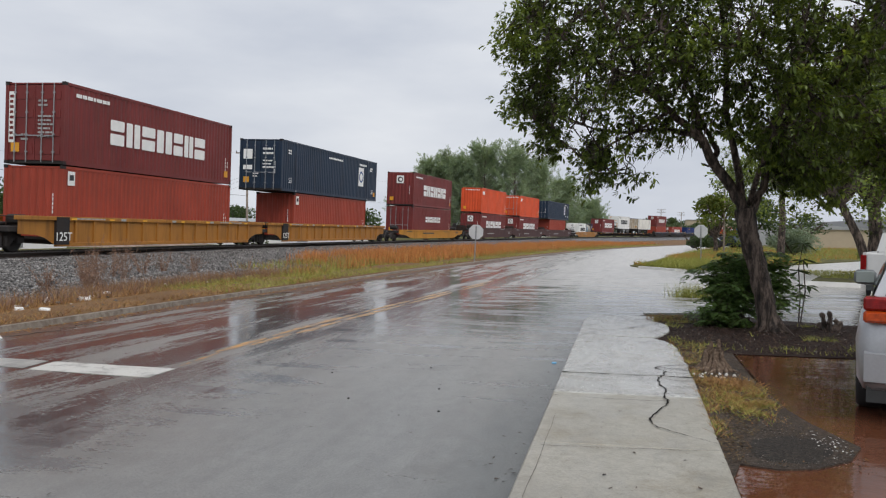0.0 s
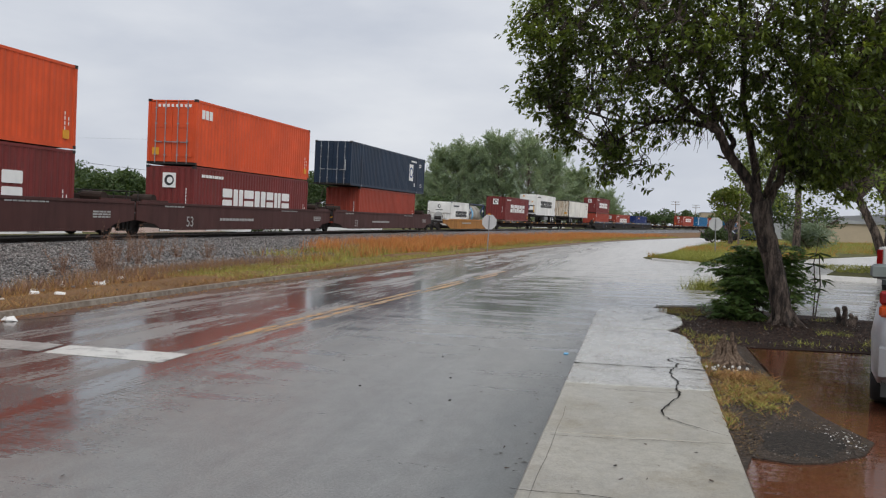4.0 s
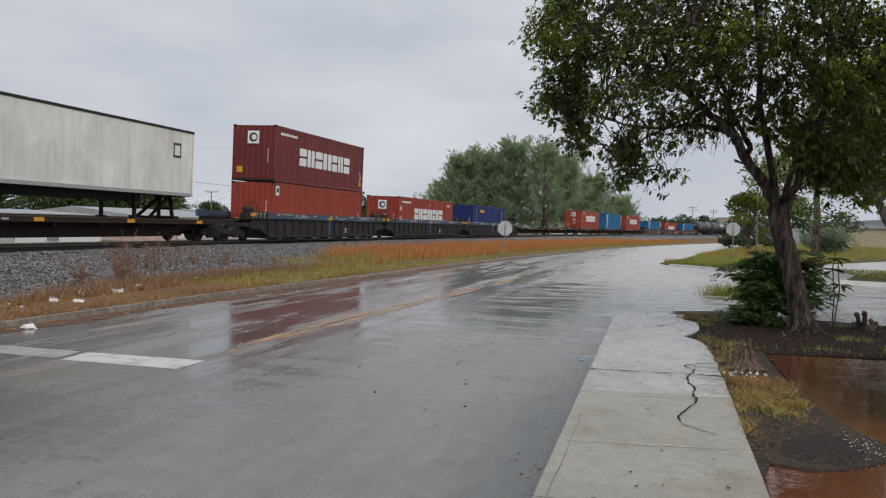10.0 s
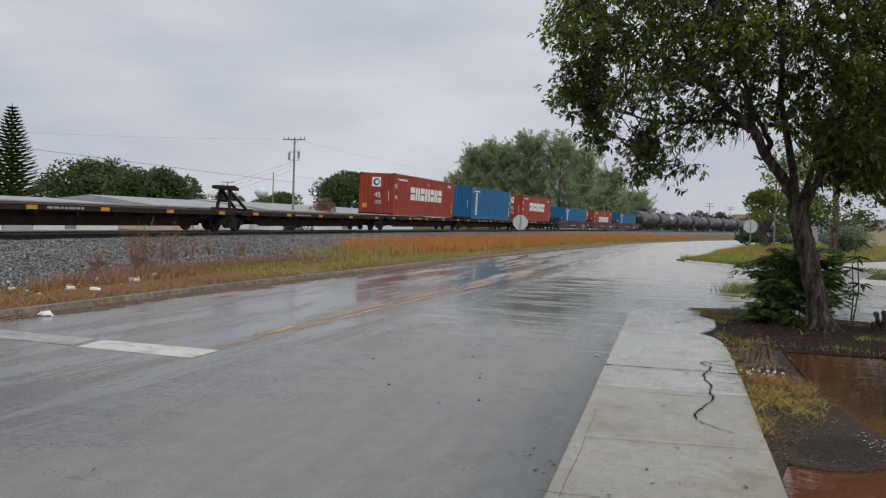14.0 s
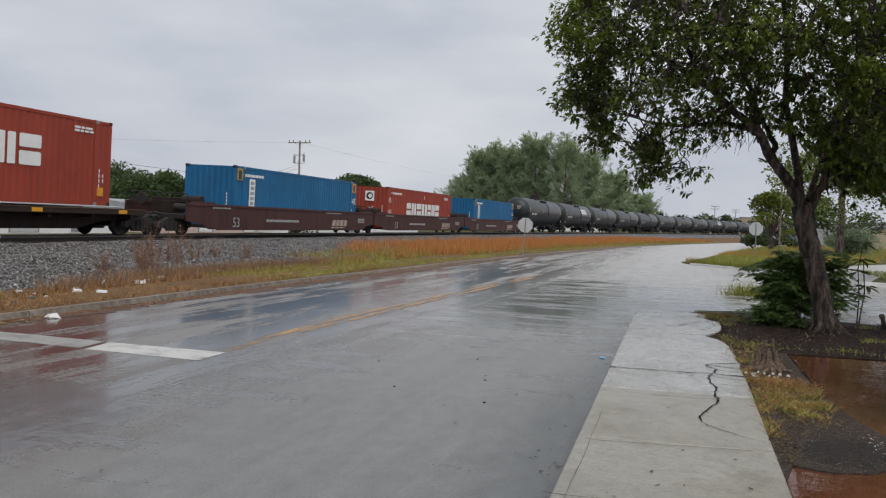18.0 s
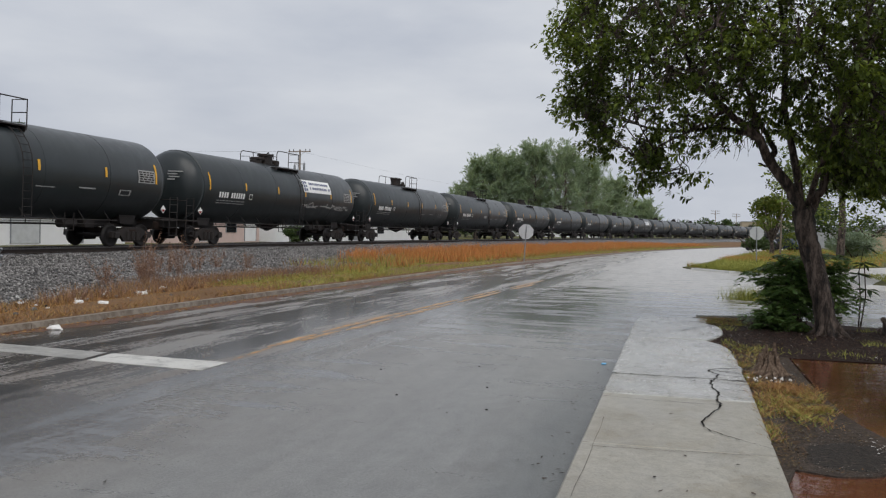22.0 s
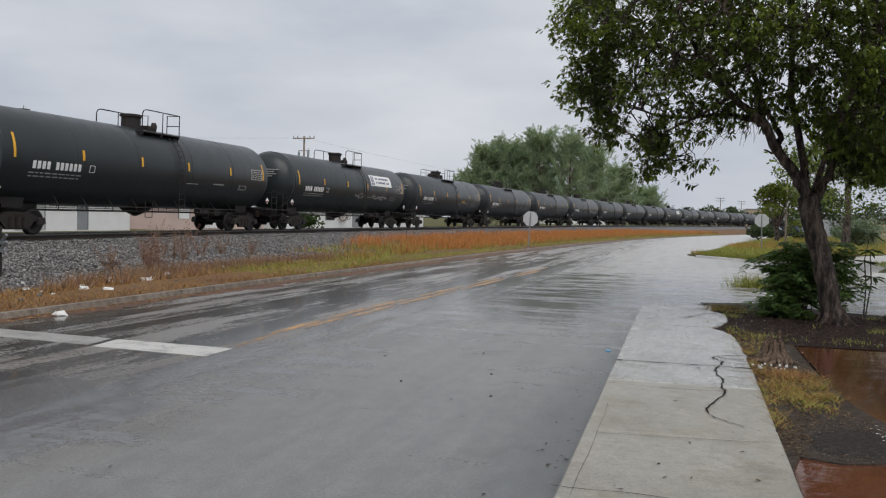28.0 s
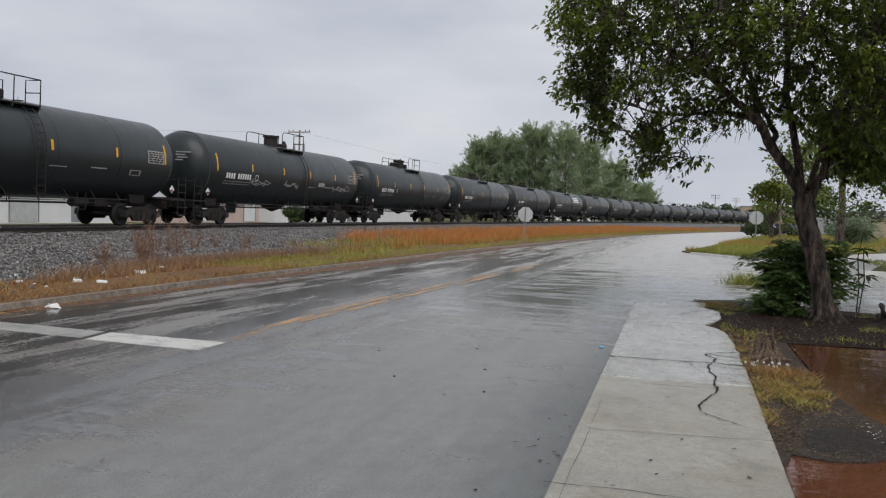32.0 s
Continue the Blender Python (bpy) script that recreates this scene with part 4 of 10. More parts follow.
def silver_car():
    t = thing("car", "silver car with red and amber tail lamps on the driveway", "car", m=pose(2.53, 7.56, 0.062, 0, 0, -13.5))
    hw, L = 0.85, 4.35
    bm = B()
    loft(bm, [rounded(0.0, hw - 0.14, 0.36, 0.72, 0.1), rounded(0.06, hw - 0.05, 0.28, 0.98), rounded(0.25, hw, 0.24, 1.03), rounded(0.9, hw, 0.22, 1.0), rounded(2.6, hw, 0.22, 0.95), rounded(3.5, hw - 0.01, 0.22, 0.84), rounded(4.1, hw - 0.06, 0.24, 0.70), rounded(L, hw - 0.2, 0.32, 0.56)])
    bmesh.ops.bevel(bm, geom=[e for e in bm.edges if e.calc_face_angle(0) > 0.7], offset=0.02, segments=2, affect="EDGES")
    part("body", bm, M["silver"], t, smooth=True)
    bm = B()
    loft(bm, [[(-hw + 0.10, 0.42, 1.0), (hw - 0.10, 0.42, 1.0), (hw - 0.24, 0.75, 1.36), (-hw + 0.24, 0.75, 1.36)], [(-hw + 0.08, 2.0, 0.97), (hw - 0.08, 2.0, 0.97), (hw - 0.24, 1.9, 1.40), (-hw + 0.24, 1.9, 1.40)], [(-hw + 0.08, 3.0, 0.93), (hw - 0.08, 3.0, 0.93), (hw - 0.26, 2.3, 1.37), (-hw + 0.26, 2.3, 1.37)]])
    part("roof", bm, M["silver"], t)
    for sg in (-1, 1):
        for pts in ([(0.72, 1.02), (1.5, 1.02), (1.5, 1.33), (0.92, 1.32)], [(1.58, 1.02), (2.72, 0.99), (2.28, 1.32), (1.58, 1.34)]):
            bm = B()
            vs = [bm.verts.new((sg * (hw - 0.095 - (z - 1.0) * 0.38 + 0.012), y, z)) for y, z in pts]
            bm.faces.new(vs)
            part("side_window", bm, M["glass"], t)
        bm = B()
        box(bm, sg * (hw - 0.215) - 0.17, sg * (hw - 0.215) + 0.165, -0.016, 0.16, 0.965, 1.085, 0.02)
        part("tail_lamp", bm, M["lampred"], t, "red tail lamp lens")
        bm = B()
        box(bm, sg * (hw - 0.215) - 0.17, sg * (hw - 0.215) + 0.165, -0.016, 0.16, 0.86, 0.962, 0.02)
        part("turn_lamp", bm, M["lamporange"], t, "amber turn lamp lens")
        bm = B()
        box(bm, sg * (hw - 0.05) - 0.02 if sg > 0 else -hw + 0.03, sg * (hw - 0.05) + 0.04 if sg > 0 else -hw + 0.09, 2.75, 2.82, 0.98, 1.04)
        m = part("mirror", bm, M["mirrorgrey"], t, "grey door mirror")
        bm = B()
        box(bm, sg * (hw - 0.02) - 0.115, sg * (hw - 0.02) + 0.115, 2.62, 2.74, 1.055, 1.22, 0.035)
        share("mirror_shell", link_mesh("mirror_shell", bm, M["mirrorgrey"], True), m, Matrix())
        bm = B()
        box(bm, sg * (hw - 0.02) - 0.092, sg * (hw - 0.02) + 0.092, 2.612, 2.622, 1.075, 1.20, 0.004)
        share("mirror_face", link_mesh("mirror_face", bm, M["mirrorface"]), m, Matrix())
        for y in (0.78, 3.38):
            road_wheel(t, sg * (hw - 0.10), y, 0.31)
        bm = B()
        box(bm, sg * hw - 0.012, sg * hw + 0.012, 0.4, 3.9, 0.5, 0.56, 0.006)
        part("side_moulding", bm, M["silver"], t)
    bm = B()
    vs = [bm.verts.new(p) for p in ((-hw + 0.2, 0.41, 1.04), (hw - 0.2, 0.41, 1.04), (hw - 0.32, 0.70, 1.32), (-hw + 0.32, 0.70, 1.32))]
    bm.faces.new(vs[::-1])
    part("rear_window", bm, M["glass"], t)
    bm = B()
    loft(bm, [[(-hw + 0.06, -0.05, 0.36), (-hw + 0.06, -0.05, 0.60), (-hw + 0.06, 0.12, 0.62), (-hw + 0.06, 0.12, 0.30)], [(0, -0.09, 0.36), (0, -0.09, 0.60), (0, 0.1, 0.62), (0, 0.1, 0.30)], [(hw - 0.06, -0.05, 0.36), (hw - 0.06, -0.05, 0.60), (hw - 0.06, 0.12, 0.62), (hw - 0.06, 0.12, 0.30)]])
    part("bumper", bm, M["silver"], t)
    bm = B()
    box(bm, -0.26, 0.26, -0.03, 0.0, 0.72, 0.86, 0.01)
    p = part("number_plate", bm, M["lettering"], t)
    bm = B()
    box(bm, -0.2, 0.2, -0.036, -0.03, 0.76, 0.82)
    share("plate_bar", link_mesh("plate_bar", bm, M["greymark"]), p, Matrix())
    bm = B()
    box(bm, -hw + 0.08, hw - 0.08, 0.1, L - 0.1, 0.16, 0.3)
    part("underbody", bm, M["trimgrey"], t)


def pickup_truck():
    t = thing("pickup_truck", "white pickup truck parked in the wet lot", "pickup truck", m=pose(6.02, 22.4, 0.0, 0, 0, -20))
    hw = 0.95
    for sg in (-1, 1):
        bm = B()
        profile_x(bm, [(0, 0.55), (0.55, 0.5), (0.62, 0.82), (0.9, 0.92), (1.2, 0.82), (1.28, 0.5), (2.1, 0.5), (2.1, 1.26), (0, 1.26)], sg * hw - 0.04, sg * hw + 0.04)
        part("bed_side", bm, M["pickup"], t)
        bm = B()
        box(bm, sg * hw - 0.09, sg * hw + 0.045, -0.03, 0.06, 0.80, 1.2, 0.015)
        part("tail_lamp", bm, M["lampred"], t, "tall red tail lamp lens")
        for y in (0.92, 4.2):
            road_wheel(t, sg * (hw - 0.08), y, 0.37)
        bm = B()
        vs = [bm.verts.new((sg * (hw - 0.0 - (z - 1.2) * 0.25), y, z)) for y, z in ((2.35, 1.28), (3.4, 1.28), (3.05, 1.68), (2.4, 1.68))]
        bm.faces.new(vs)
        part("side_window", bm, M["glass"], t)
    bm = B()
    box(bm, -hw + 0.05, hw - 0.05, -0.02, 0.05, 0.62, 1.24, 0.02)
    part("tailgate", bm, M["pickup"], t)
    bm = B()
    box(bm, -hw + 0.04, hw - 0.04, 0.02, 2.1, 0.62, 0.7)
    part("bed_floor", bm, M["trimgrey"], t)
    bm = B()
    box(bm, -hw, hw, -0.18, -0.02, 0.45, 0.6, 0.03)
    part("bumper", bm, M["galv"], t)
    bm = B()
    loft(bm, [rounded(2.12, hw, 0.5, 1.28), rounded(3.6, hw, 0.5, 1.24), rounded(4.0, hw, 0.5, 1.14), rounded(5.1, hw - 0.06, 0.5, 1.05)])
    part("body", bm, M["pickup"], t)
    bm = B()
    loft(bm, [[(-hw + 0.02, 2.14, 1.26), (hw - 0.02, 2.14, 1.26), (hw - 0.14, 2.25, 1.76), (-hw + 0.14, 2.25, 1.76)], [(-hw + 0.04, 3.6, 1.26), (hw - 0.04, 3.6, 1.26), (hw - 0.16, 3.1, 1.74), (-hw + 0.16, 3.1, 1.74)]])
    part("cab", bm, M["pickup"], t)
    bm = B()
    vs = [bm.verts.new(p) for p in ((-0.7, 2.135, 1.33), (0.7, 2.135, 1.33), (0.64, 2.205, 1.66), (-0.64, 2.205, 1.66))]
    bm.faces.new(vs)
    part("rear_window", bm, M["glass"], t)


silver_car()
pickup_truck()


def stop_sign(x, y, zc, base, turn, label, lean=0.0):
    t = thing("stop_sign", label, "road sign", "road signs seen from behind", m=pose(x, y, base, 0, lean, turn))
    h = zc - base
    bm = B()
    box(bm, -0.03, 0.03, -0.045, -0.015, -0.2, h + 0.33, 0.006)
    part("post", bm, M["galv"], t)
    r = 0.385 / math.cos(math.pi / 8)
    bm = B()
    pts = [(r * math.cos(math.pi / 8 + k * math.pi / 4), r * math.sin(math.pi / 8 + k * math.pi / 4)) for k in range(8)]
    lo = [bm.verts.new((a, -0.012, h + b)) for a, b in pts]
    hi = [bm.verts.new((a, 0.004, h + b)) for a, b in pts]
    bm.faces.new(lo)
    bm.faces.new(hi[::-1])
    for k in range(8):
        bm.faces.new((lo[k], lo[(k + 1) % 8], hi[(k + 1) % 8], hi[k]))
    bmesh.ops.recalc_face_normals(bm, faces=bm.faces)
    part("plate", bm, M["signback"], t)
    for dz in (-0.22, 0.22):
        bm = B()
        lathe(bm, [(-0.06, 0.018), (-0.045, 0.02)], "Y", 8, (0, 0, h + dz))
        part("bolt", bm, M["galv"], t)


stop_sign(-9.32, 43.0, 1.64, 0.05, 4, "grey back of an octagonal sign on a steel post", 2.5)
stop_sign(2.72, 52.0, 1.85, 0.05, -3, "grey back of an octagonal sign on the grass island", -1.0)


def stump():
    t = thing("tree_stump", "split weathered tree stump with roots and pebbles round it", "stump", m=pose(0.70, 10.1, 0.06))
    r2 = random.Random(4)
    for k in range(15):
        a = k * 0.419
        bm = B()
        h = r2.uniform(0.20, 0.33) + 0.05 * math.cos(a - 1.2)
        x, y = 0.105 * math.cos(a), 0.085 * math.sin(a)
        tw = r2.uniform(-0.03, 0.03)
        tube(bm, [(x * 1.9, y * 1.9, 0.0), (x * 1.3, y * 1.3, 0.07), (x + tw, y, h * 0.6), (x * 0.85 + tw * 1.5, y * 0.85, h)], [0.034, 0.036, 0.030, 0.016], 6)
        for v in bm.verts:
            v.co.x += 0.006 * noise.noise((v.co.x * 60, v.co.y * 60, v.co.z * 14))
        part("splinter", bm, M["deadwood"], t)
    bm = B()
    tube(bm, [(0, 0, 0), (0, 0, 0.2)], [0.11, 0.07], 10)
    part("core", bm, M["deadwood"], t)
    for k in range(6):
        a = 2.2 + k * 0.72
        bm = B()
        tube(bm, [(0.10 * math.cos(a), 0.10 * math.sin(a), 0.05), (0.18 * math.cos(a + 0.3), 0.18 * math.sin(a + 0.3), 0.035), (0.27 * math.cos(a + 0.1), 0.27 * math.sin(a + 0.1), 0.02), (0.36 * math.cos(a - 0.1), 0.36 * math.sin(a - 0.1), 0.0)], [0.03, 0.022, 0.015, 0.007], 6)
        part("root", bm, M["deadwood"], t)


stump()
t = thing("sprouting_stump", "small stump with cut upright shoots in the mulch", "stump", m=pose(2.88, 15.0, 0.06))
for x, y, h in ((-0.11, 0, 0.30), (0.0, 0.04, 0.33), (0.08, -0.03, 0.2), (-0.03, -0.07, 0.17), (0.15, 0.02, 0.15), (-0.16, -0.04, 0.13)):
    bm = B()
    tube(bm, [(x * 0.5, y, 0), (x * 0.9, y, h * 0.4), (x * 1.05 + 0.012, y, h * 0.7), (x * 1.1 - 0.008, y, h * 0.9), (x * 1.25, y, h)], [0.06, 0.045, 0.032, 0.046, 0.034], 8)
    for v in bm.verts:
        v.co.x += 0.014 * noise.noise((v.co.x * 30, v.co.y * 30, v.co.z * 16))
        v.co.z += 0.02 * noise.noise((v.co.x * 40, v.co.y * 40, 3))
    part("shoot", bm, M["bark"], t)

# pebbles and rubbish
for k in range(16):
    x, y, r = 0.6 + rng.uniform(-0.2, 0.3), 9.66 + rng.uniform(-0.2, 0.2), rng.uniform(0.009, 0.02)
    o = thing("pebble", "small white pebble by the stump", "pebble", "pebbles by the stump", m=pose(x, y, 0.085))
    b2 = B()
    lathe(b2, [(-r, r * 0.2), (-r * 0.6, r * 0.8), (0, r), (r * 0.6, r * 0.75), (r, r * 0.2)], "Z", 7)
    part("stone", b2, M["litter"], o)


def rubbish(x, y, z, w, seed, label):
    r2 = random.Random(seed)
    bm = B()
    n = 9
    rings = []
    for k in range(4):
        f = k / 3
        rings.append([(math.cos(a) * w * (1.0 - 0.3 * f) * r2.uniform(0.7, 1.15), math.sin(a) * w * 0.6 * (1 - 0.3 * f) * r2.uniform(0.7, 1.15), w * 0.5 * f * r2.uniform(0.6, 1.1)) for a in (6.283 * i / n for i in range(n))])
    loft(bm, rings)
    bmesh.ops.translate(bm, vec=(x, y, z), verts=bm.verts)
    solid("rubbish", bm, M["litter"], label, "rubbish", "rubbish on the verge")


for k, (x, y, w) in enumerate(((-11.1, 12.45, 0.13), (-10.5, 12.4, 0.16), (-11.6, 13.0, 0.1), (-11.4, 14.6, 0.17), (-11.7, 15.2, 0.12), (-12.0, 14.2, 0.08), (-12.2, 16.4, 0.1), (-10.9, 13.6, 0.07), (-9.98, 10.0, 0.0), (-11.9, 11.9, 0.09), (-10.6, 15.6, 0.06))):
    if w:
        rubbish(x, y, 0.13, w, k, "crumpled white rubbish lying in brown grass")
rubbish(-9.45, 10.1, 0.0, 0.15, 77, "crumpled white bag lying against the kerb")
for k in range(46):
    b2 = B()
    x, y, s = rng.uniform(-13.2, -10.3), rng.uniform(9, 22), rng.uniform(0.03, 0.07)
    lathe(b2, [(-s * 0.6, s * 0.3), (0, s), (s * 0.5, s * 0.6), (s * 0.7, s * 0.1)], "Z", 6, (x, y, 0.15))
    solid("stone", b2, M["litter"] if k % 4 == 0 else M["gravel"], "loose stone lying on the verge", "stone", "loose stones on the verge")
b2 = B()
box(b2, -1.24, -1.18, 10.4, 10.46, 0.0, 0.02, 0.006)
solid("blue_scrap", b2, M["tankblue"], "small blue plastic scrap on the road edge", "rubbish")
for x, y in ((-2.17, 8.34), (-2.9, 7.6), (-3.6, 8.9), (-1.9, 7.3), (-2.6, 9.6)):
    b2 = B()
    lathe(b2, [(0.0, 0.012), (0.006, 0.014), (0.01, 0.004)], "Z", 6, (x, y, 0.0))
    solid("road_grit", b2, M["tar"], "small dark lump on the wet road", "grit", "grit on the road")

# parking kerb stop and the low edge behind the bed
for x0, y0, x1, y1 in ((4.88, 29.75, 6.45, 29.05), (6.62, 28.98, 8.2, 28.28)):
    d = Vector((x1 - x0, y1 - y0, 0))
    t = thing("kerb_stop", "pale concrete parking kerb stop on wet asphalt", "kerb stop", "parking kerb stops", m=pose((x0 + x1) / 2, (y0 + y1) / 2, 0, 0, 0, math.degrees(math.atan2(d.y, d.x))))
    bm = B()
    n = d.length / 2
    profile_x(bm, [(-0.12, 0), (0.12, 0), (0.09, 0.15), (-0.09, 0.15)], -n, n)
    part("block", bm, M["palestop"], t)
bm = B()
prism(bm, [(-0.15, 16.75), (1.3, 17.45), (1.25, 17.6), (-0.2, 16.9)], -0.05, 0.09)
solid("edging_board", bm, M["concrete"], "low weathered edging along the planting bed", "edging", kind="structure")
bm = B()
prism(bm, [(-0.75, 40.6), (0.9, 38.45), (2.9, 38.75), (4.7, 41.9), (4.55, 42.0), (2.8, 38.92), (0.95, 38.62), (-0.6, 40.7)], -0.05, 0.1)
solid("island_kerb", bm, M["palestop"], "pale concrete kerb round the grass island", "kerb", kind="structure")


# ---------------- poles, wires, buildings beyond the track ----------------
def utility_pole(x, y, h, label, arms=1, r=0.15, turn=0.0, kit=True):
    t = thing("utility_pole", label, "utility pole", "utility poles", m=pose(x, y, -0.1, 0, 0, turn))
    bm = B()
    tube(bm, [(0, 0, 0), (0, 0, h)], [r, r * 0.7], 10)
    part("pole", bm, M["pole"], t)
    for k in range(arms):
        z = h - 0.25 - k * 0.9
        bm = B()
        box(bm, -1.45, 1.45, -0.16, -0.04, z - 0.06, z + 0.06, 0.01)
        arm = part("crossarm", bm, M["pole"], t)
        for xx in (-1.35, -0.8, 0.8, 1.35):
            bm = B()
            lathe(bm, [(z + 0.06, 0.03), (z + 0.12, 0.06), (z + 0.18, 0.04), (z + 0.26, 0.055), (z + 0.3, 0.02)], "Z", 8, (xx, -0.1, 0))
            share("insulator", link_mesh("insulator", bm, M["trimgrey"]), arm, Matrix())
        bm = B()
        tube(bm, [(-0.7, -0.1, z), (0, -0.1, z - 0.6), (0.7, -0.1, z)], 0.02, 5)
        part("brace", bm, M["galv"], t)
    if kit:
        for xx, zz in ((-0.62, h - 2.2), (0.62, h - 2.0)):
            bm = B()
            tube(bm, [(xx, -0.1, zz - 0.5), (xx, -0.1, zz + 0.35)], 0.14, 10)
            tube(bm, [(xx, -0.1, zz + 0.35), (xx, -0.1, zz + 0.6)], 0.035, 6)
            part("transformer", bm, M["galv"], t)
        bm = B()
        box(bm, -0.75, 0.75, -0.06, 0.02, h - 1.75, h - 1.68)
        box(bm, -0.75, 0.75, -0.06, 0.02, h - 2.7, h - 2.63)
        part("bracket", bm, M["pole"], t)
    return t


utility_pole(-46.5, 88, 10.9, "weathered utility pole with crossarm and transformers")
utility_pole(-94.5, 150, 8.3, "far utility pole with one crossarm", 1, 0.14, 10, False)
utility_pole(-66.0, 118, 8.4, "bare utility pole behind the trees", 0, 0.12, 0, False)
utility_pole(-27.0, 190, 9.0, "far utility pole beyond the track", 1, 0.14, 0, False)
for k, (x, y) in enumerate(((2, 300), (10, 340), (22, 372), (36, 400))):
    utility_pole(x, y, 10.5, "far utility pole on the skyline", 2, 0.16, 8, False)
for k, (a, b, sag) in enumerate((((-46.5, 88, 10.6), (-120, 60, 12.5), 1.2), ((-46.5, 88, 5.5), (-78, 39, 9.2), 0.15), ((-46.5, 88, 8.0), (-66, 96, 4.2), 0.2), ((-46.5, 88, 7.6), (-66, 97, 3.8), 0.2), ((-46.5, 88, 7.0), (-66, 98, 3.4), 0.2), ((-46.5, 88, 10.6), (-27, 190, 8.6), 1.0), ((-46.5, 88, 6.2), (-27, 190, 7.4), 0.8))):
    pts = []
    for i in range(25):
        f = i / 24
        pts.append((a[0] + (b[0] - a[0]) * f, a[1] + (b[1] - a[1]) * f, a[2] + (b[2] - a[2]) * f - sag * 4 * f * (1 - f)))
    bm = B()
    tube(bm, pts, 0.02 if k == 1 else 0.007 if k in (0, 5) else 0.011, 5)
    solid("overhead_wire", bm, M["cable"], "thin black overhead wire strung from the pole", "wire", "overhead wires")

t = thing("street_lamp", "thin grey post standing on the grass island", "lamp post", m=pose(6.1, 79, 0.05))
bm = B()
tube(bm, [(0, 0, 0), (0, 0, 6.2)], [0.09, 0.06], 8)
part("post", bm, M["pole"], t)


def building(name, label, x0, x1, y0, y1, h, wall, roof, windows=(), roof_over=0.25, pitch=0.0):
    t = thing(name, label, "building", "low buildings beyond the track")
    bm = B()
    box(bm, x0, x1, y0, y1, -0.15, h)
    part("wall", bm, M[wall], t)
    bm = B()
    if pitch:
        xm = (x0 + x1) / 2
        pts = [(x0 - roof_over, h), (x1 + roof_over, h), (x1 + roof_over, h + 0.12), (xm, h + pitch), (x0 - roof_over, h + 0.12)]
        lo = [bm.verts.new((x, y0 - roof_over, z)) for x, z in pts]
        hi = [bm.verts.new((x, y1 + roof_over, z)) for x, z in pts]
        bm.faces.new(lo)
        bm.faces.new(hi[::-1])
        for k in range(5):
            bm.faces.new((lo[k], lo[(k + 1) % 5], hi[(k + 1) % 5], hi[k]))
        bmesh.ops.recalc_face_normals(bm, faces=bm.faces)
    else:
        box(bm, x0 - roof_over, x1 + roof_over, y0 - roof_over, y1 + roof_over, h + 0.002, h + 0.22)
    part("roof", bm, M[roof], t)
    for y, w, z0, z1, kind, mt in windows:
        z1 = min(z1, h - 0.12)
        bm = B()
        box(bm, x1 - 0.02, x1 + 0.05, y, y + w, z0, z1, 0.01)
        o = part(kind, bm, M[mt], t)
        bm = B()
        for q in (y - 0.07, y + w):
            box(bm, x1 - 0.01, x1 + 0.08, q, q + 0.07, z0, z1 + 0.07)
        box(bm, x1 - 0.01, x1 + 0.08, y, y + w, z1, z1 + 0.07)
        share("frame", link_mesh("frame", bm, M["greywall"]), o, Matrix())
    return t


building("warehouse", "long white warehouse wall behind the railway", -62, -47, 8, 58, 1.95, "stucco", "roofgrey", [(20, 3, 0, 2.4, "roller_door", "greywall"), (28, 1, 0, 2.1, "door", "tanwall"), (36, 3, 0, 2.4, "roller_door", "signback"), (46, 2.6, 0, 2.3, "roller_door", "signback"), (52, 1.0, 0, 2.1, "door", "greywall")], pitch=0.5)
building("workshop", "low building with pink walls behind the railway", -60, -46.5, 62, 79, 2.0, "pink", "roofgrey", [(64, 1.6, 0.9, 2.0, "window", "stucco"), (68, 2.2, 0, 2.2, "roller_door", "stucco"), (72.5, 1.8, 0.9, 2.0, "window", "glass"), (76, 2.2, 0, 2.2, "roller_door", "stucco")], pitch=0.9)
building("warehouse", "white warehouse with pale metal roof behind the railway", -64, -45.5, 81, 128, 2.0, "stucco", "roofgrey", [(84, 3, 0, 2.3, "roller_door", "greywall"), (92, 2.4, 0.9, 2.0, "window", "glass"), (100, 3, 0, 2.3, "roller_door", "greywall"), (110, 2.4, 0.9, 2.0, "window", "glass")], pitch=1.1)
building("shed", "long low shed with pale roof among trees", -96, -72, 50, 88, 1.9, "stucco", "roofgrey", pitch=0.8)
building("shed", "long grey metal shed beyond the field", 15, 62, 140, 158, 3.0, "roofgrey", "greywall", pitch=1.7)
building("house", "small tan house behind the grey bush", 18.5, 27, 118, 128, 2.5, "tanwall", "roofgrey", pitch=0.5)
building("depot", "pale flat-roofed building far along the track", 14.0, 36, 395, 420, 8.2, "tanwall", "roofgrey")
building("depot", "far white flat-roofed building on the skyline", -70, -40, 300, 330, 4.5, "stucco", "roofgrey")

t = thing("water_tower", "pale blue-white water tower on a column", "water tower", m=pose(-173, 300, 0))
bm = B()
lathe(bm, [(8.0, 0.6), (8.8, 2.0), (10.4, 3.0), (11.8, 2.2), (12.6, 0.3)], "Z", 20)
part("tank", bm, M["towerwhite"], t, smooth=True)
bm = B()
tube(bm, [(0, 0, 0), (0, 0, 8.2)], [1.0, 0.7], 12)
part("column", bm, M["towerwhite"], t)

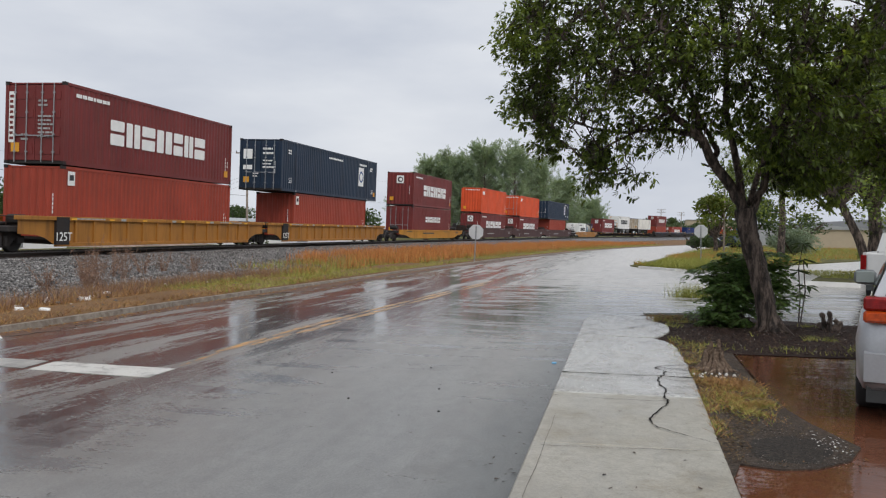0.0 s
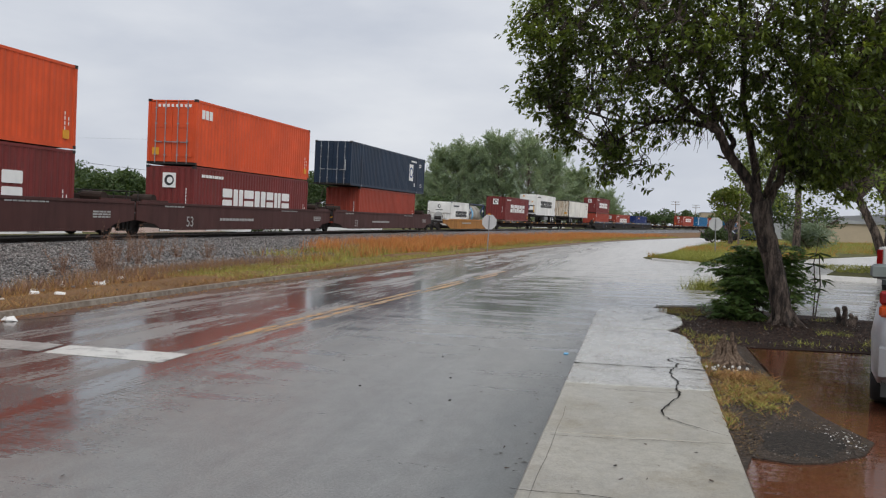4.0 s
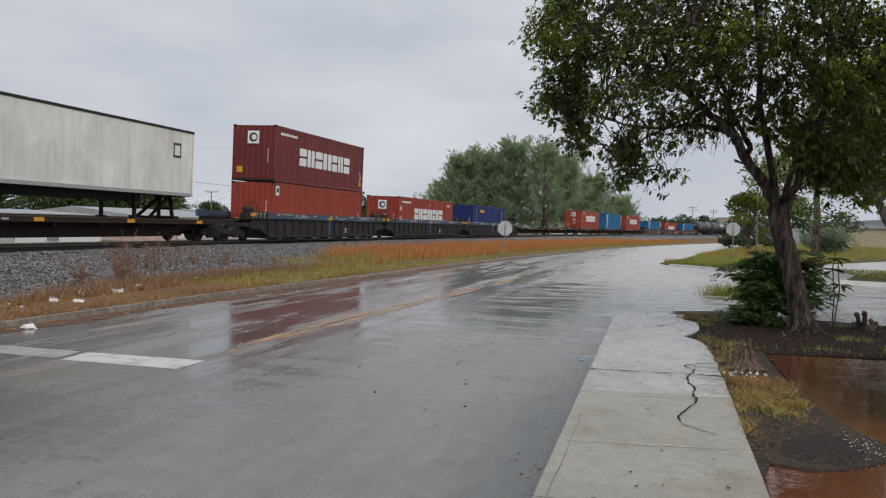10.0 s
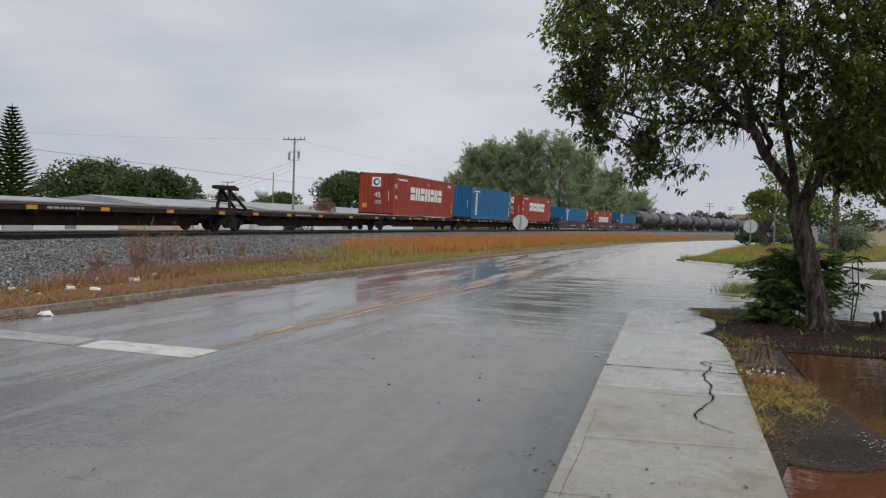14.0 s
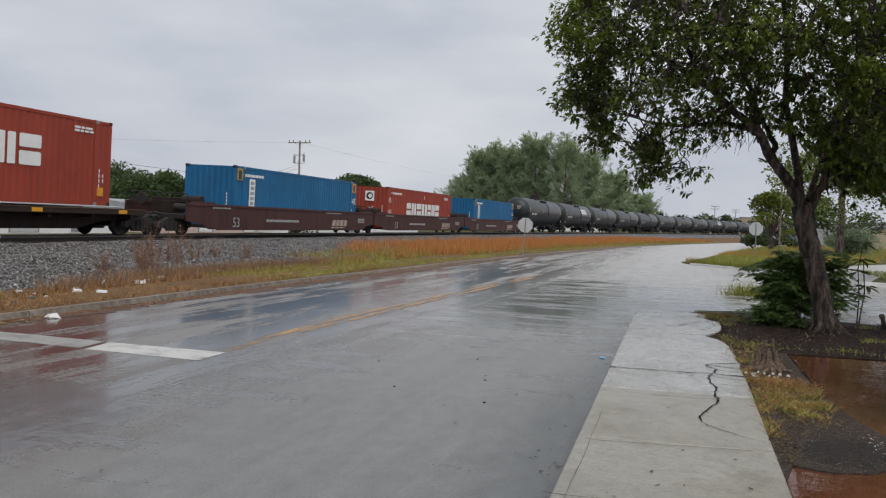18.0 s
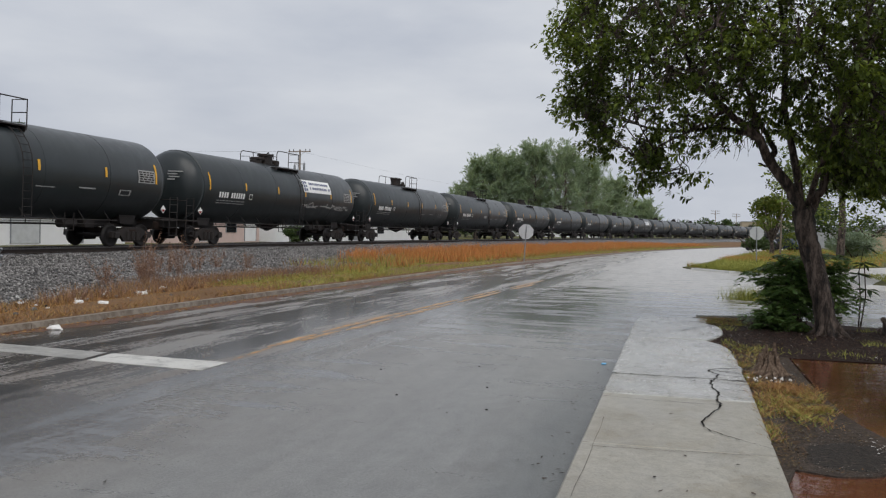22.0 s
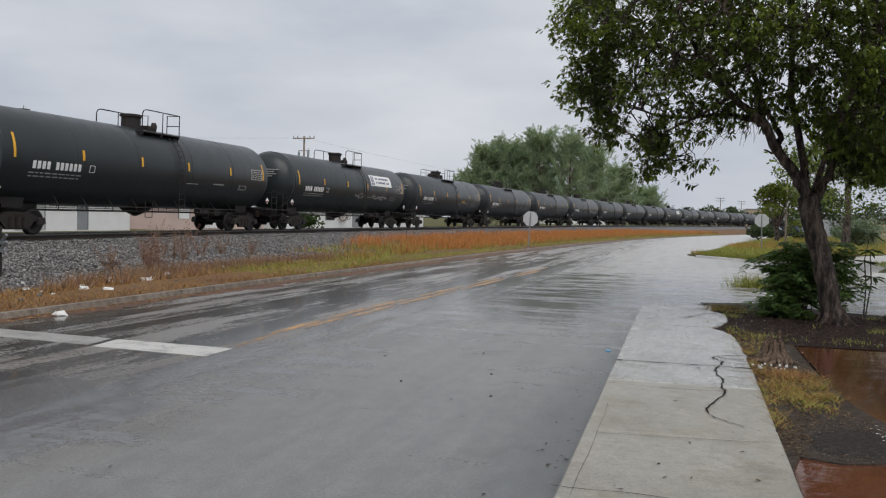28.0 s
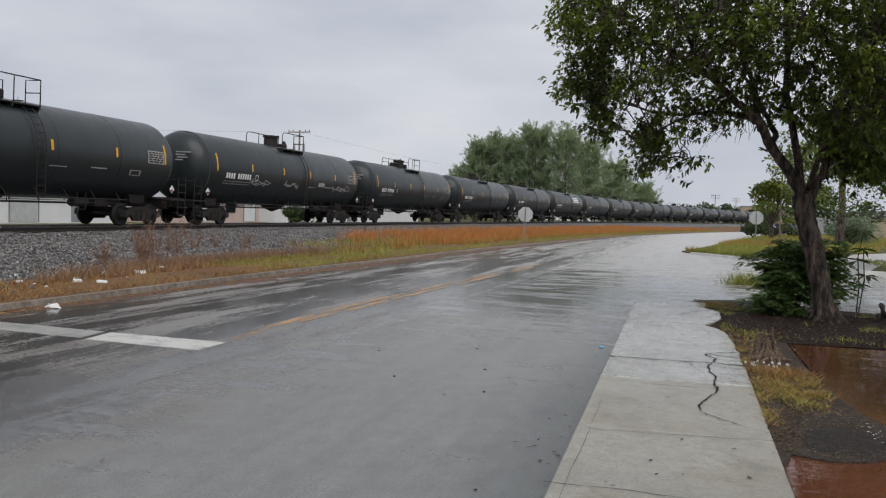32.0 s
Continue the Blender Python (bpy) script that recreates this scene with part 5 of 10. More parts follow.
# parked dark car under the hedge on the island
t = thing("car", "dark parked car half hidden beside the hedge", "car", m=pose(5.6, 97.0, 0.09, 0, 0, 80))
bm = B()
loft(bm, [rounded(-2.1, 0.75, 0.35, 0.8), rounded(-1.8, 0.85, 0.25, 0.92), rounded(1.6, 0.85, 0.25, 0.88), rounded(2.1, 0.7, 0.35, 0.7)])
part("body", bm, M["charcoal"], t)
bm = B()
loft(bm, [[(-0.75, -1.6, 0.9), (0.75, -1.6, 0.9), (0.55, -0.9, 1.4), (-0.55, -0.9, 1.4)], [(-0.75, 1.0, 0.9), (0.75, 1.0, 0.9), (0.55, 0.3, 1.4), (-0.55, 0.3, 1.4)]])
part("cabin", bm, M["glass"], t)
for x in (-0.78, 0.78):
    for y in (-1.3, 1.3):
        road_wheel(t, x, y, 0.31)

# crossing-gate counterweight at the edge of the track
t = thing("crossing_gate", "dark post with slotted grey gate arm beside the ballast", "crossing gate", m=pose(-13.72, 13.0, 0.1))
bm = B()
tube(bm, [(0, 0, 0), (0, 0, 1.15)], 0.07, 10)
part("post", bm, M["charcoal"], t)
bm = B()
for k in (0.0, 0.16):
    profile_x(bm, [(-0.04, 0.62 + k), (0.02, 0.62 + k), (0.02, 0.68 + k), (-0.04, 0.68 + k)], -0.02, 0.2)
tube(bm, [(-0.02, 0, 0.72), (0.24, -0.02, 0.98)], 0.03, 6)
tube(bm, [(-0.02, 0, 0.58), (0.24, -0.02, 0.84)], 0.03, 6)
part("arm", bm, M["galv"], t)

# ---------------- plants ----------------
nprng = np.random.RandomState(11)


def poly_mesh(name, verts, k, mat):
    """One mesh of separate polygons with k corners each, from an (n, k, 3) array."""
    n = len(verts)
    me = bpy.data.meshes.new(name)
    me.vertices.add(n * k)
    me.vertices.foreach_set("co", np.asarray(verts, dtype=np.float32).reshape(-1))
    me.loops.add(n * k)
    me.loops.foreach_set("vertex_index", np.arange(n * k, dtype=np.int32))
    me.polygons.add(n)
    me.polygons.foreach_set("loop_start", np.arange(0, n * k, k, dtype=np.int32))
    me.polygons.foreach_set("loop_total", np.full(n, k, dtype=np.int32))
    me.update(calc_edges=True)
    me.materials.append(mat)
    return me


def unit(v):
    return v / np.maximum(np.linalg.norm(v, axis=-1, keepdims=True), 1e-6)


def leaves(c, length, width, droop=0.4, rs=None):
    """Diamond leaves at the places c, pointing anyhow but a little down."""
    rs = rs or nprng
    n = len(c)
    d = rs.normal(size=(n, 3))
    d[:, 2] = d[:, 2] * 0.6 - droop
    d = unit(d)
    s = unit(np.cross(d, rs.normal(size=(n, 3))))
    nn = np.cross(d, s)
    l = length * rs.uniform(0.6, 1.3, (n, 1))
    w = width * rs.uniform(0.7, 1.2, (n, 1))
    a = c
    b = c + d * l * 0.45 + s * w * 0.5 + nn * w * 0.15
    t = c + d * l
    e = c + d * l * 0.45 - s * w * 0.5 + nn * w * 0.15
    return np.stack([a, b, t, e], 1)


def blades(c, h, w, lean=0.35, rs=None):
    rs = rs or nprng
    n = len(c)
    a = rs.uniform(0, 2 * np.pi, n)
    s = np.stack([np.cos(a), np.sin(a), np.zeros(n)], 1)
    hh = h * rs.uniform(0.5, 1.25, n)
    up = np.stack([rs.normal(0, lean, n) * hh, rs.normal(0, lean, n) * hh, hh], 1)
    return np.stack([c - s * w / 2, c + s * w / 2, c + up], 1)


def branch_curve(a, b, sag, rs, n=5, wob=0.12):
    a, b = Vector(a), Vector(b)
    out = []
    for i in range(n + 1):
        f = i / n
        p = a.lerp(b, f)
        p.z += sag * math.sin(math.pi * f)
        if 0 < i < n:
            p += Vector((rs.uniform(-wob, wob), rs.uniform(-wob, wob), rs.uniform(-wob, wob)))
        out.append(p)
    return out


def inside(poly, x, z):
    hit = False
    j = len(poly) - 1
    for i in range(len(poly)):
        (xi, zi), (xj, zj) = poly[i], poly[j]
        if (zi > z) != (zj > z) and x < (xj - xi) * (z - zi) / (zj - zi) + xi:
            hit = not hit
        j = i
    return hit


def shade_tree():
    """The broad tree on the planting bed: a leaning trunk, spreading limbs, a low ragged crown."""
    rs = random.Random(5)
    t = thing("shade_tree", "broad leafy tree with dark leaning trunk on a mulch bed", "tree")
    Y = 14.55
    trunk = [(1.93, 0.0, 0.255), (1.875, 0.13, 0.185), (1.83, 0.35, 0.165), (1.745, 0.75, 0.152), (1.675, 1.1, 0.146), (1.56, 1.5, 0.148), (1.485, 1.8, 0.158), (1.44, 2.1, 0.165)]
    bm = B()
    ringz = []
    for (x0, z0, r0), (x1, z1, r1) in zip(trunk, trunk[1:]):
        for q in range(5):
            f = q / 5
            ringz.append((x0 + (x1 - x0) * f, z0 + (z1 - z0) * f, r0 + (r1 - r0) * f))
    ringz.append(trunk[-1])
    tube(bm, [(x, Y, z) for x, z, r in ringz], [r for x, z, r in ringz], 28)
    for a in range(7):
        ang = a * 0.9 + 0.3
        tube(bm, [(1.87 + 0.10 * math.cos(ang), Y + 0.10 * math.sin(ang), 0.30), (1.89 + 0.21 * math.cos(ang), Y + 0.21 * math.sin(ang), 0.12), (1.9 + 0.34 * math.cos(ang), Y + 0.34 * math.sin(ang), 0.04)], [0.07, 0.055, 0.025], 8)
    for v in bm.verts:
        p = v.co
        a = math.atan2(p.y - Y, p.x - 1.65)
        k = 0.04 * noise.noise((math.cos(a) * 4, math.sin(a) * 4, p.z * 1.6)) + 0.034 * noise.noise((math.cos(a) * 9, math.sin(a) * 9, p.z * 4.5))
        v.co += Vector((math.cos(a) * k, math.sin(a) * k, 0))
    part("trunk", bm, M["bark"], t, smooth=True)
    limbs = [
        ([(1.42, Y, 2.05), (1.25, Y - 0.05, 2.42), (0.96, Y - 0.15, 2.80), (0.72, Y - 0.3, 3.23), (0.35, Y - 0.5, 3.53), (-0.03, Y - 0.7, 3.9), (-0.7, Y - 1.0, 4.3), (-1.5, Y - 1.2, 4.8)], 0.118),
        ([(0.96, Y - 0.15, 2.80), (0.82, Y - 0.1, 2.81), (0.74, Y, 2.86)], 0.035),
        ([(0.93, Y - 0.15, 2.85), (0.98, Y, 3.1), (0.8, Y + 0.2, 3.5), (0.5, Y + 0.4, 4.1), (0.3, Y + 0.5, 4.9)], 0.07),
        ([(0.62, Y - 0.35, 3.3), (0.1, Y + 0.2, 3.48), (-0.5, Y + 0.8, 3.5), (-1.1, Y + 1.2, 3.6), (-1.9, Y + 1.4, 3.9)], 0.055),
        ([(0.2, Y - 0.6, 3.66), (-0.3, Y - 0.6, 3.35), (-0.8, Y - 0.6, 3.1), (-1.15, Y - 0.7, 2.85)], 0.035),
        ([(1.42, Y, 2.1), (1.30, Y + 0.1, 2.9), (1.12, Y + 0.2, 3.8), (1.12, Y + 0.2, 4.9), (0.9, Y, 6.2), (0.7, Y, 7.2)], 0.085),
        ([(0.67, Y - 0.3, 3.23), (0.6, Y - 0.1, 3.9), (0.25, Y, 4.8), (-0.2, Y + 0.2, 5.9), (-0.7, Y + 0.3, 6.8)], 0.06),
        ([(1.46, Y, 1.92), (1.60, Y + 0.05, 2.12), (1.72, Y + 0.1, 2.45), (1.93, Y + 0.2, 3.1), (2.3, Y + 0.3, 4.1), (2.6, Y + 0.3, 5.2), (2.8, Y + 0.2, 6.4)], 0.105),
        ([(1.93, Y + 0.2, 3.1), (2.5, Y - 0.2, 3.5), (3.2, Y - 0.5, 3.9), (4.2, Y - 0.7, 4.3)], 0.06),
        ([(1.12, Y + 0.2, 4.4), (1.5, Y + 0.9, 5.2), (1.9, Y + 1.6, 6.0)], 0.045),
        ([(0.32, Y - 0.5, 3.53), (-0.3, Y - 1.3, 4.2), (-0.8, Y - 2.0, 5.0), (-1.2, Y - 2.3, 5.7)], 0.045),
        ([(1.5, Y, 2.2), (1.8, Y - 0.9, 3.3), (2.0, Y - 1.7, 4.3), (2.1, Y - 2.1, 5.4)], 0.06),
    ]
    nodes = []
    for pts, r in limbs:
        bm = B()
        fine = []
        for p, q in zip(pts, pts[1:]):
            for k in range(3):
                fine.append(Vector(p).lerp(Vector(q), k / 3) + Vector((rs.uniform(-0.025, 0.025), rs.uniform(-0.025, 0.025), rs.uniform(-0.02, 0.02))))
        fine.append(Vector(pts[-1]))
        tube(bm, fine, [0.84 * r * (1 - 0.72 * i / (len(fine) - 1)) for i in range(len(fine))], 8)
        part("limb", bm, M["bark"], t, smooth=True)
        nodes += fine[3:]
    outline = [(-2.48, 5.69), (-2.68, 5.43), (-2.89, 5.1), (-2.64, 4.91), (-2.35, 4.42), (-2.76, 4.13), (-2.68, 3.58), (-2.38, 3.52), (-2.15, 3.27), (-1.81, 2.86), (-1.28, 2.86), (-1.14, 2.25), (-0.85, 2.42), (-0.58, 2.42), (-0.24, 2.38), (-0.15, 2.52), (-0.43, 2.9), (-0.05, 3.12), (0.61, 3.15), (0.95, 3.45), (1.3, 3.3), (1.7, 2.6), (2.0, 2.38), (2.5, 2.15), (3.6, 2.25), (4.9, 2.6), (5.6, 3.8), (5.5, 5.6), (4.4, 7.4), (2.4, 8.7), (0.2, 8.6), (-1.6, 7.6), (-2.2, 6.6)]

    def rim(x, z):
        """How far a place lies inside the crown's outline."""
        best = 9.0
        for (ax, az), (bx, bz) in zip(outline, outline[1:] + outline[:1]):
            ex, ez = bx - ax, bz - az
            g = max(0.0, min(1.0, ((x - ax) * ex + (z - az) * ez) / (ex * ex + ez * ez)))
            best = min(best, math.hypot(x - ax - g * ex, z - az - g * ez))
        return best

    cl, twigs = [], B()
    tries = 0
    while len(cl) < 3500 and tries < 60000:
        tries += 1
        x, z = rs.uniform(-2.9, 5.6), rs.uniform(2.15, 8.6)
        if not inside(outline, x, z):
            continue
        depth = rim(x, z)
        if depth < 0.07:
            continue
        if x < 1.6 and noise.noise((x * 1.15, z * 1.15, 2.0)) < (-0.3 if z < 4.4 else -0.55):
            continue
        if x > 2.3 and noise.noise((x * 1.0, z * 1.0, 6.0)) < -0.16:
            continue
        if -0.9 < x < 1.5 and z < 4.0 and rs.random() < 0.55:
            continue
        dy = rs.uniform(-2.3, 2.3) * min(1.0, 0.15 + 0.55 * depth)
        if depth > 0.6 and x < 3.0 and abs(dy) < 1.1 and rs.random() < 0.5:
            continue
        k = (Y + dy) / Y
        c = Vector((x * k, Y + dy, 1.65 + (z - 1.65) * k))
        near = min(nodes, key=lambda q: (q - c).length_squared + (3.0 if q.z > c.z + 0.6 else 0))
        if (near - c).length > 3.0:
            continue
        cl.append(c)
        tube(twigs, branch_curve(near, c, 0.12, rs, 4, 0.07), [0.02, 0.015, 0.011, 0.008, 0.004], 4, False)
        if len(cl) % 3 == 0:
            nodes.append(near.lerp(c, 0.6))
    tagged(part("twig_mass", twigs, M["bark"], t), kind="stuff")
    # bare and drooping twigs at the crown's lower edge
    bm = B()
    for k in range(40):
        x0 = rs.uniform(-0.9, 0.8)
        a = Vector((x0, Y + rs.uniform(-0.6, 0.6), 3.2 + rs.uniform(0, 0.4)))
        b = a + Vector((rs.uniform(-0.45, 0.2), rs.uniform(-0.2, 0.2), -rs.uniform(0.15, 0.5)))
        tube(bm, branch_curve(a, b, 0.05, rs, 4, 0.05), [0.007, 0.006, 0.005, 0.004, 0.003], 4, False)
    tagged(part("bare_twig_mass", bm, M["bark"], t), kind="stuff")
    # leaves in rosettes at the twig ends, spreading from each tip and drooping
    hub, axis = [], []
    mid = Vector((1.4, Y, 4.6))
    for c in cl:
        for q in range(rs.randint(3, 5)):
            o = c + Vector((rs.gauss(0, 0.15), rs.gauss(0, 0.15), rs.gauss(0, 0.12)))
            w = (o - mid).normalized() + Vector((rs.gauss(0, 0.5), rs.gauss(0, 0.5), 0.25 + rs.gauss(0, 0.4)))
            hub.append(tuple(o))
            axis.append(tuple(w.normalized()))
    hub, axis = np.array(hub), np.array(axis)
    m = 10
    n = len(hub) * m
    d = unit(axis[:, None] * 0.75 + nprng.normal(0, 0.6, (len(hub), m, 3)) + np.array((0, 0, -0.12))).reshape(-1, 3)
    o = np.repeat(hub, m, 0) - np.repeat(axis, m, 0) * nprng.uniform(0, 0.09, (n, 1)) + d * 0.02
    side = unit(np.cross(d, np.array((0, 0, 1.0)) + nprng.normal(0, 0.35, (n, 3))))
    l = nprng.uniform(0.064, 0.115, (n, 1))
    w = l * nprng.uniform(0.36, 0.46, (n, 1))
    sag = np.array((0, 0, -1.0)) * l
    quads = np.stack([o, o + d * l * 0.35 + side * w * 0.40 + sag * 0.01, o + d * l * 0.68 + side * w * 0.5 + sag * 0.07, o + d * l + sag * 0.2, o + d * l * 0.68 - side * w * 0.5 + sag * 0.07, o + d * l * 0.35 - side * w * 0.40 + sag * 0.01], 1)
    share("crown", poly_mesh("crown", quads, 6, M["leaf"]), t, Matrix())


def ball_points(n, c, r, rs, squash=(1, 1, 1), hollow=0.55):
    d = unit(rs.normal(size=(n, 3)))
    rad = rs.uniform(hollow, 1.0, (n, 1)) ** 0.6
    return np.array(c) + d * rad * np.array(r) * np.array(squash)


def broad_tree(x, y, h, w, seed, mat="farleaf", label="rounded dense green tree behind the railway", trunk_h=None, leaf=0.55, n=3200, name="tree", base=-0.1, girth=0.045, lean=0.0):
    rs = np.random.RandomState(seed)
    r2 = random.Random(seed)
    t = thing(name, label, "tree", m=pose(x, y, base))
    th = trunk_h or h * 0.35
    bm = B()
    tube(bm, [(lean, 0, 0), (lean * 0.5 + 0.1, 0, th * 0.5), (0.0, 0.1, th), (0.2, 0, h * 0.6)], [w * girth, w * girth * 0.78, w * girth * 0.66, w * 0.012], 8)
    for k in range(5):
        a = k * 1.26 + r2.random()
        tube(bm, [(0, 0, th * 0.9), (math.cos(a) * w * 0.18, math.sin(a) * w * 0.18, h * 0.55), (math.cos(a) * w * 0.33, math.sin(a) * w * 0.33, h * 0.7)], [w * 0.02, w * 0.013, w * 0.005], 6)
    part("trunk", bm, M["bark"], t)
    lobes = []
    for k in range(16):
        a = r2.uniform(0, 6.28)
        rr = r2.uniform(0, 0.36) * w
        zz = h * (0.92 - 0.55 * (rr / (0.36 * w)) ** 2 * r2.uniform(0.4, 1.2)) - h * 0.16
        lobes.append(((math.cos(a) * rr, math.sin(a) * rr, max(zz, th)), w * r2.uniform(0.12, 0.2)))
    pts = [ball_points(n // 16, c, r, rs, (1, 1, 0.8)) for c, r in lobes]
    me = poly_mesh("crown", leaves(np.concatenate(pts), leaf, leaf * 0.6, 0.1, rs), 4, M[mat])
    share("crown", me, t, Matrix())
    return t


def casuarina(x, y, h, w, seed):
    """A tall feathery pine-like tree: upswept boughs carrying plumes of fine needles, with a spire at the top."""
    rs = np.random.RandomState(seed)
    r2 = random.Random(seed)
    t = thing("casuarina_tree", "tall feathery grey-green tree beyond the track", "tree", "feathery trees beyond the track", m=pose(x, y, -0.1))
    bm = B()
    tube(bm, [(0, 0, 0), (0.2, 0, h * 0.4), (0, 0.1, h * 0.75), (0.1, 0, h * 0.97)], [0.36, 0.26, 0.14, 0.02], 7)
    part("trunk", bm, M["bark"], t)
    feet, ways, longs = [], [], []
    bm = B()
    for k in range(150):
        f = r2.random() ** 0.9
        z = h * (0.02 + 0.82 * f)
        L = w * 0.62 * (1.12 - 0.82 * f ** 1.5) * r2.uniform(0.3, 1.1)
        a = r2.uniform(0, 6.28)
        rise = r2.uniform(0.45, 1.0) * (0.7 + 0.9 * f)
        tip = np.array((math.cos(a) * L, math.sin(a) * L, z + L * rise))
        foot = np.array((0.0, 0.0, z - 0.3))
        tube(bm, [tuple(foot), tuple(foot + (tip - foot) * 0.5 - np.array((0, 0, 0.12 * L))), tuple(tip)], [0.06, 0.035, 0.012], 4, False)
        for q in range(r2.randint(5, 8)):
            g = r2.uniform(0.3, 1.0)
            b = a + r2.gauss(0, 0.8)
            feet.append(foot + (tip - foot) * g - np.array((0, 0, 0.12 * L * 4 * g * (1 - g))) + rs.normal(0, 0.18, 3))
            ways.append((math.cos(b) * 0.75, math.sin(b) * 0.75, r2.uniform(0.35, 1.1) - (0.9 if r2.random() < 0.2 else 0)))
            longs.append(r2.uniform(1.2, 2.9) * (1.1 - 0.25 * f))
    for k in range(16):
        a = r2.uniform(0, 6.28)
        g = r2.uniform(0.72, 1.0)
        feet.append(np.array((math.cos(a) * 0.25, math.sin(a) * 0.25, h * g - 1.4)))
        ways.append((math.cos(a) * 0.35 * (1.3 - g), math.sin(a) * 0.35 * (1.3 - g), 1.0))
        longs.append(r2.uniform(1.1, 1.7))
    tagged(part("bough_mass", bm, M["pole"], t), kind="stuff")
    feet, ways, longs = np.array(feet), unit(np.array(ways)), np.array(longs)
    m = 30
    n = len(feet) * m
    g = rs.uniform(0, 1, (len(feet), m, 1))
    c = feet[:, None] + ways[:, None] * longs[:, None, None] * g
    c = c + rs.normal(0, 1, c.shape) * 0.13 * (1.15 - g) * longs[:, None, None] ** 0.5
    d = unit(ways[:, None] + rs.normal(0, 0.42, c.shape))
    c, d = c.reshape(-1, 3), d.reshape(-1, 3)
    s = unit(np.cross(d, rs.normal(size=(n, 3))))
    l = rs.uniform(0.4, 0.95, (n, 1))
    q = np.stack([c, c + d * l * 0.5 + s * 0.055, c + d * l, c + d * l * 0.5 - s * 0.055], 1)
    share("crown", poly_mesh("crown", q, 4, M["needle"]), t, Matrix())


def tiered_pine(x, y, h):
    """A conifer with flat whorls of boughs that turn up at their ends."""
    rs = np.random.RandomState(3)
    t = thing("tiered_conifer", "dark tiered conifer standing beyond the railway", "tree", m=pose(x, y, -0.1))
    bm = B()
    tube(bm, [(0, 0, 0), (0, 0, h)], [0.28, 0.03], 8)
    part("trunk", bm, M["bark"], t)
    n_t = 30
    for k in range(n_t):
        z = h * (0.12 + 0.86 * k / n_t)
        L = 3.6 * (1 - (k / n_t) ** 1.15) + 0.25
        quads = []
        for b in range(11):
            a = b * 0.571 + k * 0.4
            d = np.array((math.cos(a), math.sin(a), 0.0))
            side = np.array((-d[1], d[0], 0))
            m = 90
            f = rs.uniform(0.12, 1, m)
            p = d * (f * L)[:, None] + np.stack([np.zeros(m), np.zeros(m), z + 0.35 * f ** 2 * L * 0.55], 1)
            lat = side * rs.uniform(-1, 1, (m, 1)) * (0.34 * (1.1 - f))[:, None] * L * 0.5
            e = p + lat
            w = 0.26
            tip = e + d * 0.30 + np.array((0, 0, 0.16)) + lat * 0.3
            quads.append(np.stack([p - side * w * 0.5, p + side * w * 0.5, tip + side * w * 0.4, tip - side * w * 0.4], 1))
        share("bough_tier", poly_mesh("bough_tier", np.concatenate(quads), 4, M["leaf2"]), t, Matrix())


